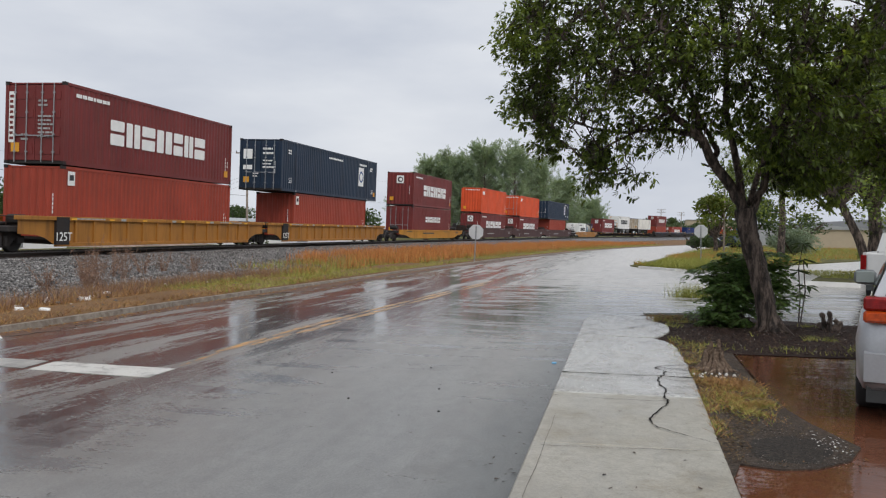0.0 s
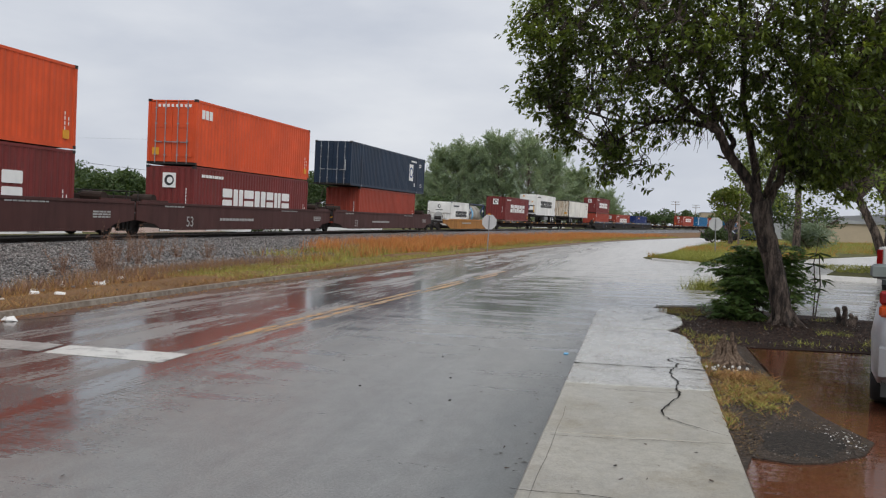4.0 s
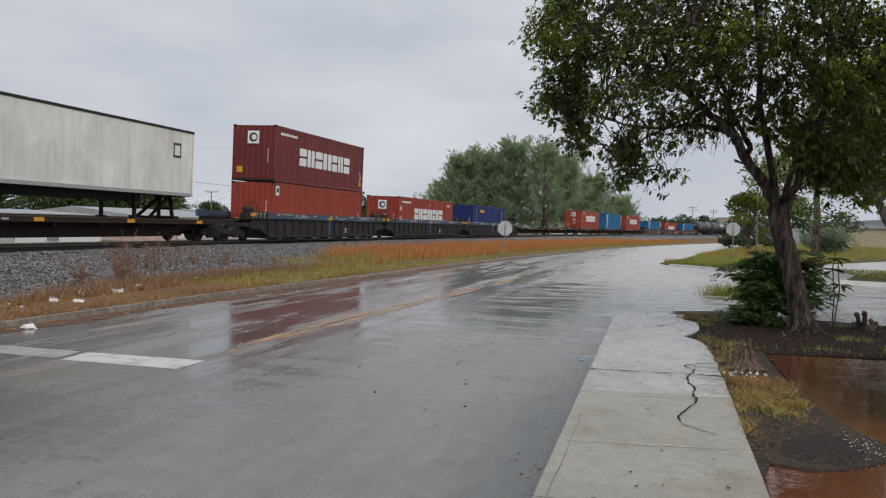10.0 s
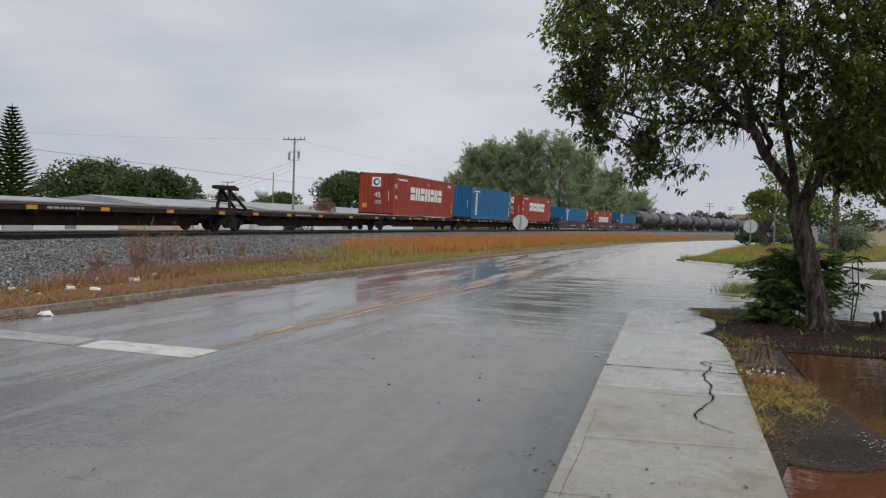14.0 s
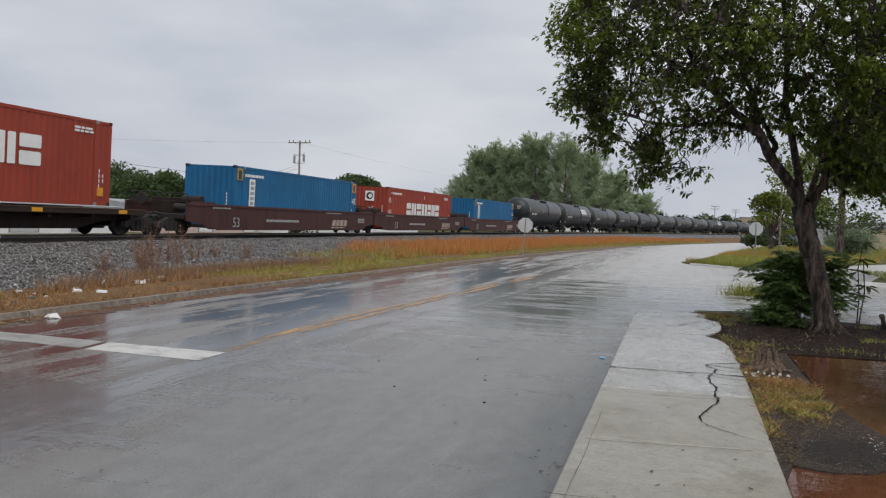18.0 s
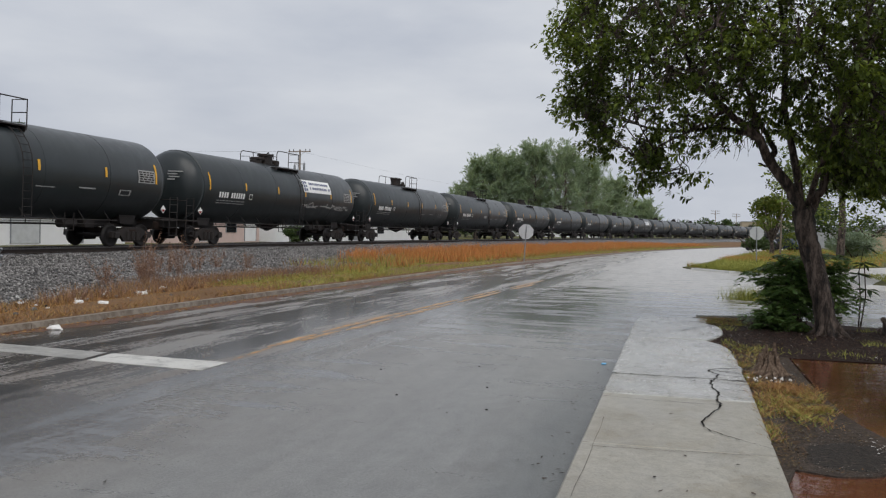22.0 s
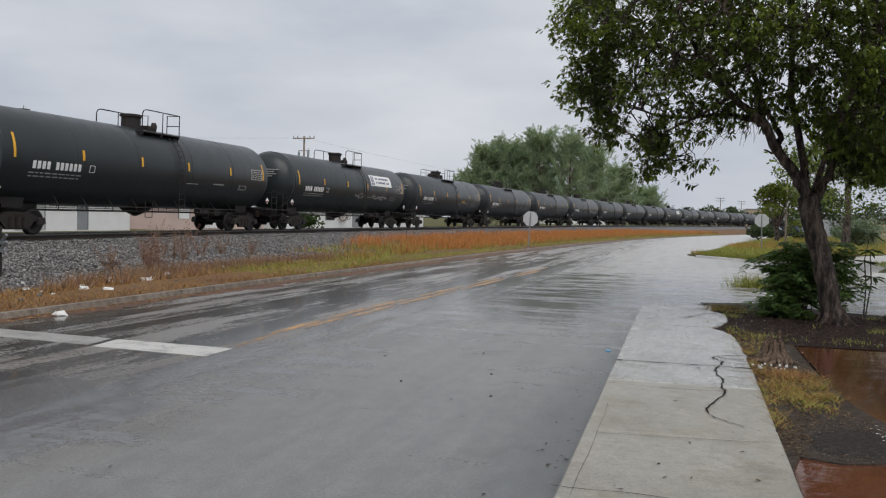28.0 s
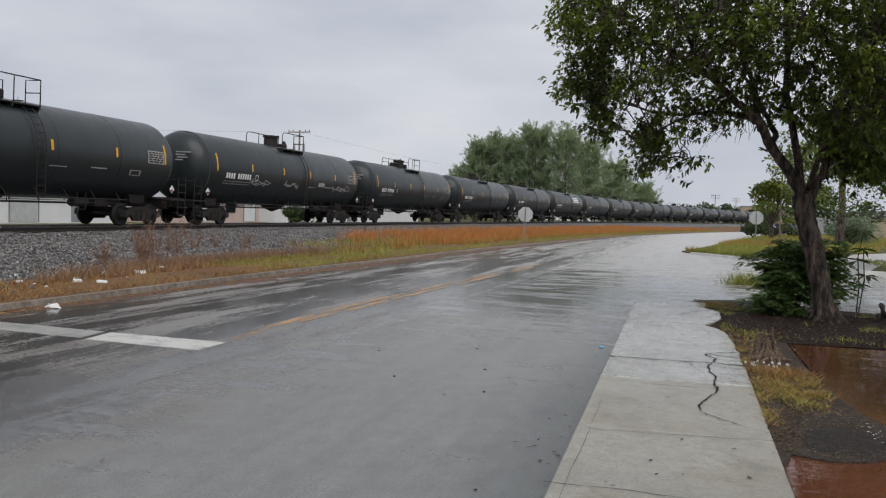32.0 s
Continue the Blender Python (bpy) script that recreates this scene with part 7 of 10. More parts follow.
# crushed stones on the near face of the bank and small grit in the soil strip
def stones(name, label, places, size, mat, category):
    n = len(places)
    c = np.array(places)
    base = np.array([(1, 0, 0), (0, 1, 0), (-1, 0, 0), (0, -1, 0), (0, 0, 0.7), (0, 0, -0.5)], dtype=float)
    v = base[None] * rs.uniform(0.55, 1.25, (n, 6, 1)) + rs.normal(0, 0.12, (n, 6, 3))
    a = rs.uniform(0, 6.28, n)
    ca, sa = np.cos(a)[:, None], np.sin(a)[:, None]
    v = np.stack([v[:, :, 0] * ca - v[:, :, 1] * sa, v[:, :, 0] * sa + v[:, :, 1] * ca, v[:, :, 2]], 2)
    v = v * (size * rs.uniform(0.5, 1.3, n))[:, None, None] + c[:, None]
    tri = np.array([(0, 1, 4), (1, 2, 4), (2, 3, 4), (3, 0, 4), (1, 0, 5), (2, 1, 5), (3, 2, 5), (0, 3, 5)])
    f = (tri[None] + (np.arange(n) * 6)[:, None, None]).reshape(-1)
    me = bpy.data.meshes.new(name)
    me.vertices.add(n * 6)
    me.vertices.foreach_set("co", v.astype(np.float32).reshape(-1))
    me.loops.add(len(f))
    me.loops.foreach_set("vertex_index", f.astype(np.int32))
    me.polygons.add(n * 8)
    me.polygons.foreach_set("loop_start", np.arange(0, len(f), 3, dtype=np.int32))
    me.polygons.foreach_set("loop_total", np.full(n * 8, 3, dtype=np.int32))
    me.update(calc_edges=True)
    me.materials.append(M[mat])
    return tagged(new(name, me), label, category, kind="stuff")


spots = []
for k in range(100000):
    s = 9 + 62 * rng.random() ** 1.35
    u = rng.uniform(2.0, 9.3)
    x, y, a = on_track(s, u)
    z = 0.60 if u < 2.9 else 0.58 - (u - 2.9) / 6.3 * 0.54
    spots.append((x, y, z + 0.05 * noise.noise((x * 0.9, y * 0.9, 0)) + 0.02))
stones("ballast_stones", "loose grey crushed stones on the railway bank", spots, 0.042, "stonemix", "ballast")
spots = []
while len(spots) < 2600:
    x, y = rng.uniform(0.35, 1.55), rng.uniform(5.95, 10.4)
    if x < 1.12 + max(0, 7.6 - y) * 0.28 and x > side_r(y) + 0.02 and y > 5.95 + abs(x - 0.8) * 0.25:
        spots.append((x, y, 0.082))
stones("soil_grit", "dark grit and pale chips in the soil strip", spots, 0.0065, "gritmix", "grit")
spots = []
while len(spots) < 9000:
    x, y = rng.uniform(-0.05, 4.4), rng.uniform(11.1, 16.4)
    if y > 11.65 + 0.05 * x and x > 0.35 - 0.2 * (y - 11) * (y < 13) - (0.4 if y >= 13 else 0) and y < 15.6 + max(0, 1.0 - 0.5 * x):
        spots.append((x, y, 0.085 + 0.02 * noise.noise((x * 3, y * 3, 1))))
stones("mulch_chips", "wet dark bark chips covering the bed", spots, 0.014, "mulchmix", "mulch")
# leaves and mud washed into the gutter
c = []
for k in range(2600):
    y = 6 + 34 * rng.random() ** 1.4
    c.append((kerb_x(y) + abs(rng.gauss(0.02, 0.16)) + 0.02, y, 0.006))
flat = leaves(np.array(c), 0.07, 0.035, 0.0, rs)
flat[:, :, 2] = 0.006 + np.abs(flat[:, :, 2] - 0.006) * 0.3
tagged(new("gutter_litter", poly_mesh("gutter_litter", flat, 4, M["deadgrass"])), "brown leaves washed along the kerb", "leaf litter", kind="stuff")

# ---------------- the train ----------------
# Local frame of every piece: origin on the rail top below its middle, +Y away along the track, +X towards the street.
MOVING = []


def put(ob, s):
    MOVING.append((ob, s))
    return ob


def text_mesh(txt, size, mat):
    cu = bpy.data.curves.new("figures", "FONT")
    cu.body, cu.size, cu.align_x, cu.align_y = txt, size, "CENTER", "CENTER"
    cu.extrude = 0.003
    tmp = new("figures", cu)
    me = bpy.data.meshes.new_from_object(tmp.evaluated_get(bpy.context.evaluated_depsgraph_get()))
    bpy.data.objects.remove(tmp)
    me.materials.clear()
    me.materials.append(mat)
    return me


TXT = {(t, s): text_mesh(t, s, M[m]) for t, s, m in (("53", 0.62, "greymark"), ("45", 0.5, "lettering"), ("102", 0.36, "lettering"), ("53", 0.42, "lettering"), ("125T", 0.42, "lettering"))}


def figures(txt, size, parent, x, y, z):
    """Figures on the side that faces the street."""
    return share("figures", TXT[(txt, size)], parent, pose(x, y, z, 90, 0, 90))


def slab_mark(bm, x, y0, y1, z0, z1, t=0.006):
    box(bm, x - t, x + t, y0, y1, z0, z1)


def chamfer_block(bm, x, y0, y1, z0, z1, t=0.006, slot=None):
    """A plain eight-sided block on the street side, with a slot through it."""
    c = min(y1 - y0, z1 - z0) * 0.09
    pts = [(y0 + c, z0), (y1 - c, z0), (y1, z0 + c), (y1, z1 - c), (y1 - c, z1), (y0 + c, z1), (y0, z1 - c), (y0, z0 + c)]
    lo = [bm.verts.new((x - t, y, z)) for y, z in pts]
    hi = [bm.verts.new((x + t, y, z)) for y, z in pts]
    bm.faces.new(hi)
    for i in range(8):
        j = (i + 1) % 8
        bm.faces.new((lo[i], lo[j], hi[j], hi[i]))


def brand_blocks(parent, x, y0, width, z0, height, mat="lettering"):
    """A brand word as a row of plain split blocks, not letters."""
    ws = [0.98, 1.02, 1.05, 1.28, 0.82, 0.82, 1.0]
    gap = 0.17
    k = width / (sum(ws) + gap * 6)
    y = y0
    for i, w in enumerate(ws):
        w2 = w * k
        halves = ((0, 1, 0, 0.45), (0, 1, 0.57, 1)) if i % 2 == 0 else ((0, 0.44, 0, 1), (0.58, 1, 0, 1))
        for a, b, c, d in halves:
            bm = B()
            chamfer_block(bm, x, y + a * w2, y + b * w2, z0 + c * height, z0 + d * height)
            bmesh.ops.recalc_face_normals(bm, faces=bm.faces)
            part("brand_block", bm, M[mat], parent)
        y += w2 + gap * k


def small_writing(bm, x, y0, y1, z0, z1, rows=2):
    """Unreadable small writing as plain bars."""
    h = (z1 - z0) / rows
    r2 = random.Random(int(abs(y0) * 100) + rows)
    for r in range(rows):
        y = y0
        while y < y1 - 0.05:
            w = min(r2.uniform(0.12, 0.34), y1 - y)
            slab_mark(bm, x, y, y + w, z0 + r * h + h * 0.2, z0 + r * h + h * 0.85)
            y += w + 0.05


def end_writing(bm, y, x0, x1, z0, z1, rows):
    """Unreadable lines of writing on a near end, as broken plain bars."""
    h = (z1 - z0) / rows
    r2 = random.Random(int(abs(y) * 100) + rows)
    for r in range(rows):
        x = x0
        stop = x1 - r2.uniform(0, 0.3) * (x1 - x0)
        while x < stop - 0.04:
            w = min(r2.uniform(0.05, 0.2), stop - x)
            box(bm, x, x + w, y - 0.006, y + 0.006, z0 + r * h + h * 0.3, z0 + r * h + h * 0.75)
            x += w + 0.035


def corrugated(bm, face, u0, u1, z0, z1, plane, depth, pitch=0.28):
    """A folded steel wall. face 'x': runs along Y at x=plane; 'y': runs along X at y=plane. depth is signed inwards."""
    n = max(2, round((u1 - u0) / pitch))
    p = (u1 - u0) / n
    pts = []
    for i in range(n):
        a = u0 + i * p
        pts += [(a, plane), (a + p * 0.30, plane), (a + p * 0.5, plane - depth), (a + p * 0.80, plane - depth)]
    pts.append((u1, plane))
    prev = None
    for u, w in pts:
        row = [bm.verts.new((w, u, z) if face == "x" else (u, w, z)) for z in (z0, z1)]
        if prev:
            bm.faces.new((prev[0], row[0], row[1], prev[1]))
        prev = row
    bmesh.ops.recalc_face_normals(bm, faces=bm.faces)


def container(label, mat, s0, L, z0, H=2.896, W=2.438, doors=False, ends40=False, group="containers on the train", smooth_side=False):
    ob = thing("shipping_container", label, "container", group)
    hw, hl, z1 = W / 2, L / 2, z0 + H
    m = M[mat]
    ob["half"] = hl
    for sgn in (-1, 1):
        bm = B()
        corrugated(bm, "x", -hl + 0.12, hl - 0.12, z0 + 0.15, z1 - 0.10, sgn * (hw - 0.012), sgn * (0.010 if smooth_side else 0.024), 0.28 if not smooth_side else 0.42)
        part("side_panel", bm, m, ob)
        bm = B()
        box(bm, sgn * hw - 0.05 if sgn > 0 else -hw, sgn * hw if sgn > 0 else -hw + 0.05, -hl + 0.1, hl - 0.1, z0, z0 + 0.16)
        part("bottom_rail", bm, m, ob)
        bm = B()
        box(bm, hw - 0.06 if sgn > 0 else -hw, hw if sgn > 0 else -hw + 0.06, -hl + 0.1, hl - 0.1, z1 - 0.11, z1 - 0.01)
        part("top_rail", bm, m, ob)
        for e in (-1, 1):
            bm = B()
            xa, xb = (hw - 0.13, hw + 0.003) if sgn > 0 else (-hw - 0.003, -hw + 0.13)
            ya, yb = (hl - 0.14, hl) if e > 0 else (-hl, -hl + 0.14)
            box(bm, xa, xb, ya, yb, z0, z1, 0.008)
            part("corner_post", bm, m, ob)
            for zc in (z0, z1 - 0.115):
                bm = B()
                box(bm, xa - 0.004, xb + 0.004, ya - 0.004, yb + 0.004, zc, zc + 0.118)
                part("corner_casting", bm, M["steel"] if mat not in ("white",) else M["galv"], ob)
    if ends40:
        off = 6.096
        for e in (-off, off):
            bm = B()
            box(bm, hw - 0.05, hw + 0.012, e - 0.09, e + 0.09, z0, z1, 0.006)
            part("lifting_post", bm, m, ob)
            for zc in (z0, z1 - 0.11):
                bm = B()
                box(bm, hw - 0.02, hw + 0.016, e - 0.08, e + 0.08, zc, zc + 0.11)
                part("corner_casting", bm, M["galv"], ob)
    bm = B()
    corrugated(bm, "y", -hw + 0.1, hw - 0.1, z0 + 0.12, z1 - 0.1, hl - 0.02, 0.04, 0.26)
    part("end_panel", bm, m, ob)
    if not doors:
        bm = B()
        corrugated(bm, "y", -hw + 0.1, hw - 0.1, z0 + 0.12, z1 - 0.1, -hl + 0.02, -0.045, 0.30)
        part("end_panel", bm, m, ob)
    else:
        for sgn in (-1, 1):
            xa, xb = (0.01, hw - 0.12) if sgn > 0 else (-hw + 0.12, -0.01)
            bm = B()
            box(bm, xa, xb, -hl + 0.03, -hl + 0.08, z0 + 0.13, z1 - 0.12, 0.006)
            for k in range(4):
                zz = z0 + 0.35 + k * (H - 0.7) / 3.4
                box(bm, xa + 0.06, xb - 0.06, -hl + 0.012, -hl + 0.031, zz, zz + 0.28)
            door = part("door", bm, m, ob)
            for k in (0.28, 0.72):
                bm = B()
                xr = xa + (xb - xa) * k
                tube(bm, [(xr, -hl - 0.02, z0 + 0.06), (xr, -hl - 0.02, z1 - 0.06)], 0.02, 6)
                for zz in (0.14, 0.35, 0.62, 0.86):
                    box(bm, xr - 0.05, xr + 0.05, -hl - 0.03, -hl + 0.03, z0 + H * zz, z0 + H * zz + 0.05)
                box(bm, xr - 0.02, xr + 0.34 * sgn * -1 if sgn < 0 else xr + 0.02, -hl - 0.045, -hl - 0.02, z0 + 0.98, z0 + 1.02) if sgn < 0 else box(bm, xr - 0.34, xr + 0.02, -hl - 0.045, -hl - 0.02, z0 + 0.98, z0 + 1.02)
                share("locking_rod", link_mesh("locking_rod", bm, M["galv"]), door, Matrix())
    bm = B()
    box(bm, -hw + 0.04, hw - 0.04, -hl + 0.05, hl - 0.05, z1 - 0.09, z1 - 0.03)
    part("roof", bm, m, ob)
    bm = B()
    box(bm, -hw + 0.05, hw - 0.05, -hl + 0.05, hl - 0.05, z0 + 0.02, z0 + 0.12)
    part("floor", bm, M["charcoal"], ob)
    put(ob, s0 + hl)
    return ob


def line_marks(ob, W, L, z0, H, col="lettering", brand=None, square=False, end_square=False, sticker=True, url=True, code=True, end_code=True, bluebox=None):
    """The usual marks on the street side and near end of a container."""
    hx, hl = W / 2 + 0.004, L / 2
    if brand:
        y0, wd, zz, hh = brand
        brand_blocks(ob, hx, y0, wd, zz, hh, col)
    bm = B()
    if url:
        small_writing(bm, hx, -hl + 0.6, -hl + 2.5, z0 + H - 0.5, z0 + H - 0.3, 1)
    if code:
        for k in range(4):
            slab_mark(bm, hx, hl - 0.61, hl - 0.57, z0 + 0.62 + k * 0.17, z0 + 0.74 + k * 0.17)
            if k % 3:
                slab_mark(bm, hx, hl - 0.42, hl - 0.38, z0 + 0.62 + k * 0.17, z0 + 0.74 + k * 0.17)
    if end_code:
        for k in range(5):
            box(bm, hx - 0.41, hx - 0.37, -hl - 0.014, -hl - 0.004, z0 + 0.95 + k * 0.15, z0 + 1.06 + k * 0.15)
    if bm.verts:
        tagged(part("small_writing", bm, M[col], ob), kind="stuff")
    else:
        bm.free()
    if sticker:
        bm = B()
        slab_mark(bm, hx + 0.001, hl - 0.68, hl - 0.36, z0 + 0.32, z0 + 0.62)
        part("warning_sticker", bm, M["sticker"], ob)
        bm = B()
        box(bm, -hx + 0.28, -hx + 0.62, -hl - 0.012, -hl - 0.004, z0 + 0.42, z0 + 0.74)
        part("warning_sticker", bm, M["sticker"], ob)
    if end_square:
        bm = B()
        box(bm, -0.36, 0.30, -hl - 0.014, -hl - 0.006, z0 + H - 0.98, z0 + H - 0.32)
        sq = part("logo_square", bm, M["lettering"], ob, "white logo square")
        bm = B()
        lathe(bm, [(-0.004, 0.24), (0.004, 0.24)], "Y", 20, (-0.03, -hl - 0.018, z0 + H - 0.65))
        share("logo_disc", link_mesh("logo_disc", bm, M["darkmark"]), sq, Matrix())
        bm = B()
        lathe(bm, [(-0.004, 0.14), (0.004, 0.14)], "Y", 20, (0.01, -hl - 0.024, z0 + H - 0.65))
        share("logo_centre", link_mesh("logo_centre", bm, M["lettering"]), sq, Matrix())
    if square:
        bm = B()
        slab_mark(bm, hx, -hl + 0.25, -hl + 0.62, z0 + H - 0.68, z0 + H - 0.18)
        part("logo_square", bm, M["lettering"], ob, "small pale logo patch")
        bm = B()
        slab_mark(bm, hx + 0.004, -hl + 0.33, -hl + 0.56, z0 + H - 0.5, z0 + H - 0.3)
        part("logo_figure", bm, M["darkmark"], ob)


# ---- running gear, shared ----
def wheel_mesh():
    bm = B()
    lathe(bm, [(-0.07, 0.14), (-0.07, 0.40), (-0.05, 0.445), (-0.03, 0.42), (0.05, 0.41), (0.06, 0.35), (0.03, 0.30), (0.02, 0.16), (0.08, 0.12), (0.08, 0.05)], "X", 20)
    return link_mesh("wheel", bm, M["steel"], True)


def frame_mesh():
    bm = B()
    pts = [(-1.15, 0.36), (-1.12, 0.56), (-0.78, 0.60), (-0.42, 0.74), (0.42, 0.74), (0.78, 0.60), (1.12, 0.56), (1.15, 0.36), (0.98, 0.36), (0.9, 0.46), (0.66, 0.44), (0.42, 0.20), (-0.42, 0.20), (-0.66, 0.44), (-0.9, 0.46), (-0.98, 0.36)]
    profile_x(bm, pts, -0.06, 0.06)
    for k in (-0.26, 0, 0.26):
        tube(bm, [(0.075, k, 0.26), (0.075, k, 0.58)], 0.085, 8)
    for k in (-0.89, 0.89):
        box(bm, -0.02, 0.12, k - 0.13, k + 0.13, 0.33, 0.55, 0.02)
    return link_mesh("side_frame", bm, M["charcoal"])


WHEEL, SIDEFRAME = wheel_mesh(), frame_mesh()
bm = B()
tube(bm, [(-1.0, 0, 0.42), (1.0, 0, 0.42)], 0.075, 8)
AXLE = link_mesh("axle", bm, M["steel"])
bm = B()
box(bm, -1.05, 1.05, -0.2, 0.2, 0.42, 0.68, 0.03)
BOLSTER = link_mesh("bolster", bm, M["rust"])
bm = B()
box(bm, -0.11, 0.11, -0.45, 0.45, 0.66, 0.9, 0.03)
box(bm, -0.16, 0.16, -0.2, 0.2, 0.62, 0.95, 0.04)
COUPLER = link_mesh("coupler", bm, M["rust"])


def bogie(parent, y):
    b = share("bogie", BOLSTER, parent, pose(0, y, 0))
    for sgn in (-1, 1):
        share("side_frame", SIDEFRAME, b, pose(sgn * 0.98, 0, 0, 0, 0, 0 if sgn > 0 else 180))
        for yy in (-0.89, 0.89):
            share("wheel", WHEEL, b, pose(sgn * 0.755, yy, 0.42, 0, 0, 0 if sgn > 0 else 180))
    for yy in (-0.89, 0.89):
        share("axle", AXLE, b, pose(0, yy, 0))
    return b


def railcar(name, label, s0, s1, category="rail car", group=""):
    ob = thing(name, label, category, group)
    put(ob, (s0 + s1) / 2)
    return ob


def ribbed_well(label, s0, s1, mat, chord, top=0.98, bogies=(-1, 1), n=15, low=0.29, group="well cars", figs=False, dark_end=True, chord_h=0.14, grimy=False):
    """A well car with a box top chord and upright ribs on plain side sheets."""
    ob = railcar("well_car", label, s0, s1, "well car", group)
    L = s1 - s0
    hl = L / 2
    a = hl - 2.1
    for sgn in (-1, 1):
        x = sgn * 1.42
        bm = B()
        profile = [(-a, low), (-a - 0.5, low + 0.25), (-a - 0.9, 0.62), (-hl + 0.35, 0.66), (-hl + 0.35, top - 0.1), (hl - 0.35, top - 0.1), (hl - 0.35, 0.66), (a + 0.9, 0.62), (a + 0.5, low + 0.25), (a, low)]
        profile_x(bm, profile, min(x, x + 0.02 * sgn), max(x, x + 0.02 * sgn))
        part("side_sheet", bm, M[mat], ob)
        bm = B()
        box(bm, min(x - 0.03 * sgn, x + 0.11 * sgn), max(x - 0.03 * sgn, x + 0.11 * sgn), -hl + 0.2, hl - 0.2, top - chord_h, top, 0.012)
        part("top_chord", bm, M[chord], ob)
        bm = B()
        box(bm, min(x - 0.03 * sgn, x + 0.1 * sgn), max(x - 0.03 * sgn, x + 0.1 * sgn), -a, a, low - 0.05, low + 0.08, 0.01)
        part("bottom_chord", bm, M[mat], ob)
        bm = B()
        box(bm, min(x, x + 0.085 * sgn), max(x, x + 0.085 * sgn), -0.05, 0.05, low + 0.05, top - chord_h + 0.01)
        rib = link_mesh("rib", bm, M[mat])
        for k in range(n):
            share("rib", rib, ob, pose(0, -a + 2 * a * k / (n - 1), 0))
    for e in (-1, 1):
        bm = B()
        y0, y1 = (a + 0.5, hl) if e > 0 else (-hl, -a - 0.5)
        box(bm, -1.38, 1.38, y0, y1, 0.72, 0.90, 0.02)
        part("end_platform", bm, M["charcoal"], ob)
        bm = B()
        ym = (a + 0.7) * e
        for x in (-1.2, -0.5, 0.5, 1.2):
            tube(bm, [(x, ym + e * 0.5, 0.9), (x, ym + e * 0.5, 1.22)], 0.02, 6)
        tube(bm, [(-1.2, ym + e * 0.5, 1.22), (1.2, ym + e * 0.5, 1.22)], 0.02, 6)
        part("handrail", bm, M["rust"], ob)
        bm = B()
        box(bm, -0.35, 0.35, (hl - 1.2) * e - 0.5, (hl - 1.2) * e + 0.5, 0.9, 1.02, 0.03)
        part("draft_box", bm, M["charcoal"], ob)
        bm = B()
        lathe(bm, [(-0.3, 0.17), (0.3, 0.17)], "X", 12, (0.75, (hl - 1.1) * e, 1.12))
        part("brake_gear", bm, M["charcoal"], ob)
    for k in range(7):
        bm = B()
        yy = -a + 2 * a * (k + 0.5) / 7
        box(bm, -1.4, 1.4, yy - 0.12, yy + 0.12, low - (0.14 if grimy else 0.02), low + (-0.045 if grimy else 0.14))
        part("cross_beam", bm, M["charcoal"], ob)
    if dark_end:
        bm = B()
        yy = -a + 0.3
        box(bm, 1.44, 1.545, yy - 0.36, yy + 0.30, low + 0.02, top - 0.02)
        part("end_plate", bm, M["charcoal"], ob, "black capacity plate")
        figures("125T", 0.42, ob, 1.549, yy, low + 0.28)
    bm = B()
    small_writing(bm, 1.532, -a + 1.0, -a + 2.6, top - 0.11, top - 0.03, 1)
    small_writing(bm, 1.532, a - 3.0, a - 0.8, top - 0.11, top - 0.03, 1)
    for q in (-0.5, 0.0, 0.45):
        slab_mark(bm, 1.532, a * q, a * q + 0.3, top - 0.12, top - 0.03)
    tagged(part("small_writing", bm, M["greymark"], ob), kind="stuff")
    bm = B()
    for q in (-0.9, -0.6, -0.3, 0.1, 0.4, 0.7, 0.93):
        slab_mark(bm, 1.533, a * q, a * q + 0.28, top - 0.12, top - 0.05)
    tagged(part("reflector", bm, M["ylw"], ob), kind="stuff")
    if grimy:
        r2 = random.Random(int(s0))
        bm = B()
        for sgn in (-1, 1):
            box(bm, min(sgn * 1.43, sgn * 1.52), max(sgn * 1.43, sgn * 1.52), -0.14, 0.14, low + 0.05, top - chord_h + 0.01, 0.01)
        tagged(part("middle_post", bm, M[chord], ob), kind="stuff")
        bm = B()
        slab_mark(bm, 1.537, -0.42, 0.42, top - 0.24, top - 0.15)
        slab_mark(bm, 1.538, -0.06, 0.06, top - 0.32, top - 0.02)
        tagged(part("reflector", bm, M["sticker"], ob), kind="stuff")
        bm = B()
        for q in (-0.62, 0.12, 0.6):
            y = a * q
            for k in range(14):
                w = r2.uniform(0.03, 0.14)
                zz = top - 0.17 + r2.uniform(-0.05, 0.05)
                slab_mark(bm, 1.5365, y, y + w, zz - r2.uniform(0.01, 0.05), zz + r2.uniform(0.01, 0.05))
                y += w + r2.uniform(0.01, 0.06)
        tagged(part("small_writing", bm, M["greymark"], ob), kind="stuff")
        bm = B()
        for k in range(n - 1):
            if r2.random() < 0.6:
                y = -a + 2 * a * (k + 0.5) / (n - 1)
                for q in range(7):
                    yy, zz, w = y + r2.gauss(0, 0.14), low + 0.42 + r2.gauss(0, 0.09), r2.uniform(0.02, 0.10)
                    slab_mark(bm, 1.441, yy - w, yy + w, zz - w * r2.uniform(0.2, 0.7), zz + w * r2.uniform(0.2, 0.7), 0.002)
        tagged(part("rust_patch", bm, M["rustpatch"], ob), kind="stuff")
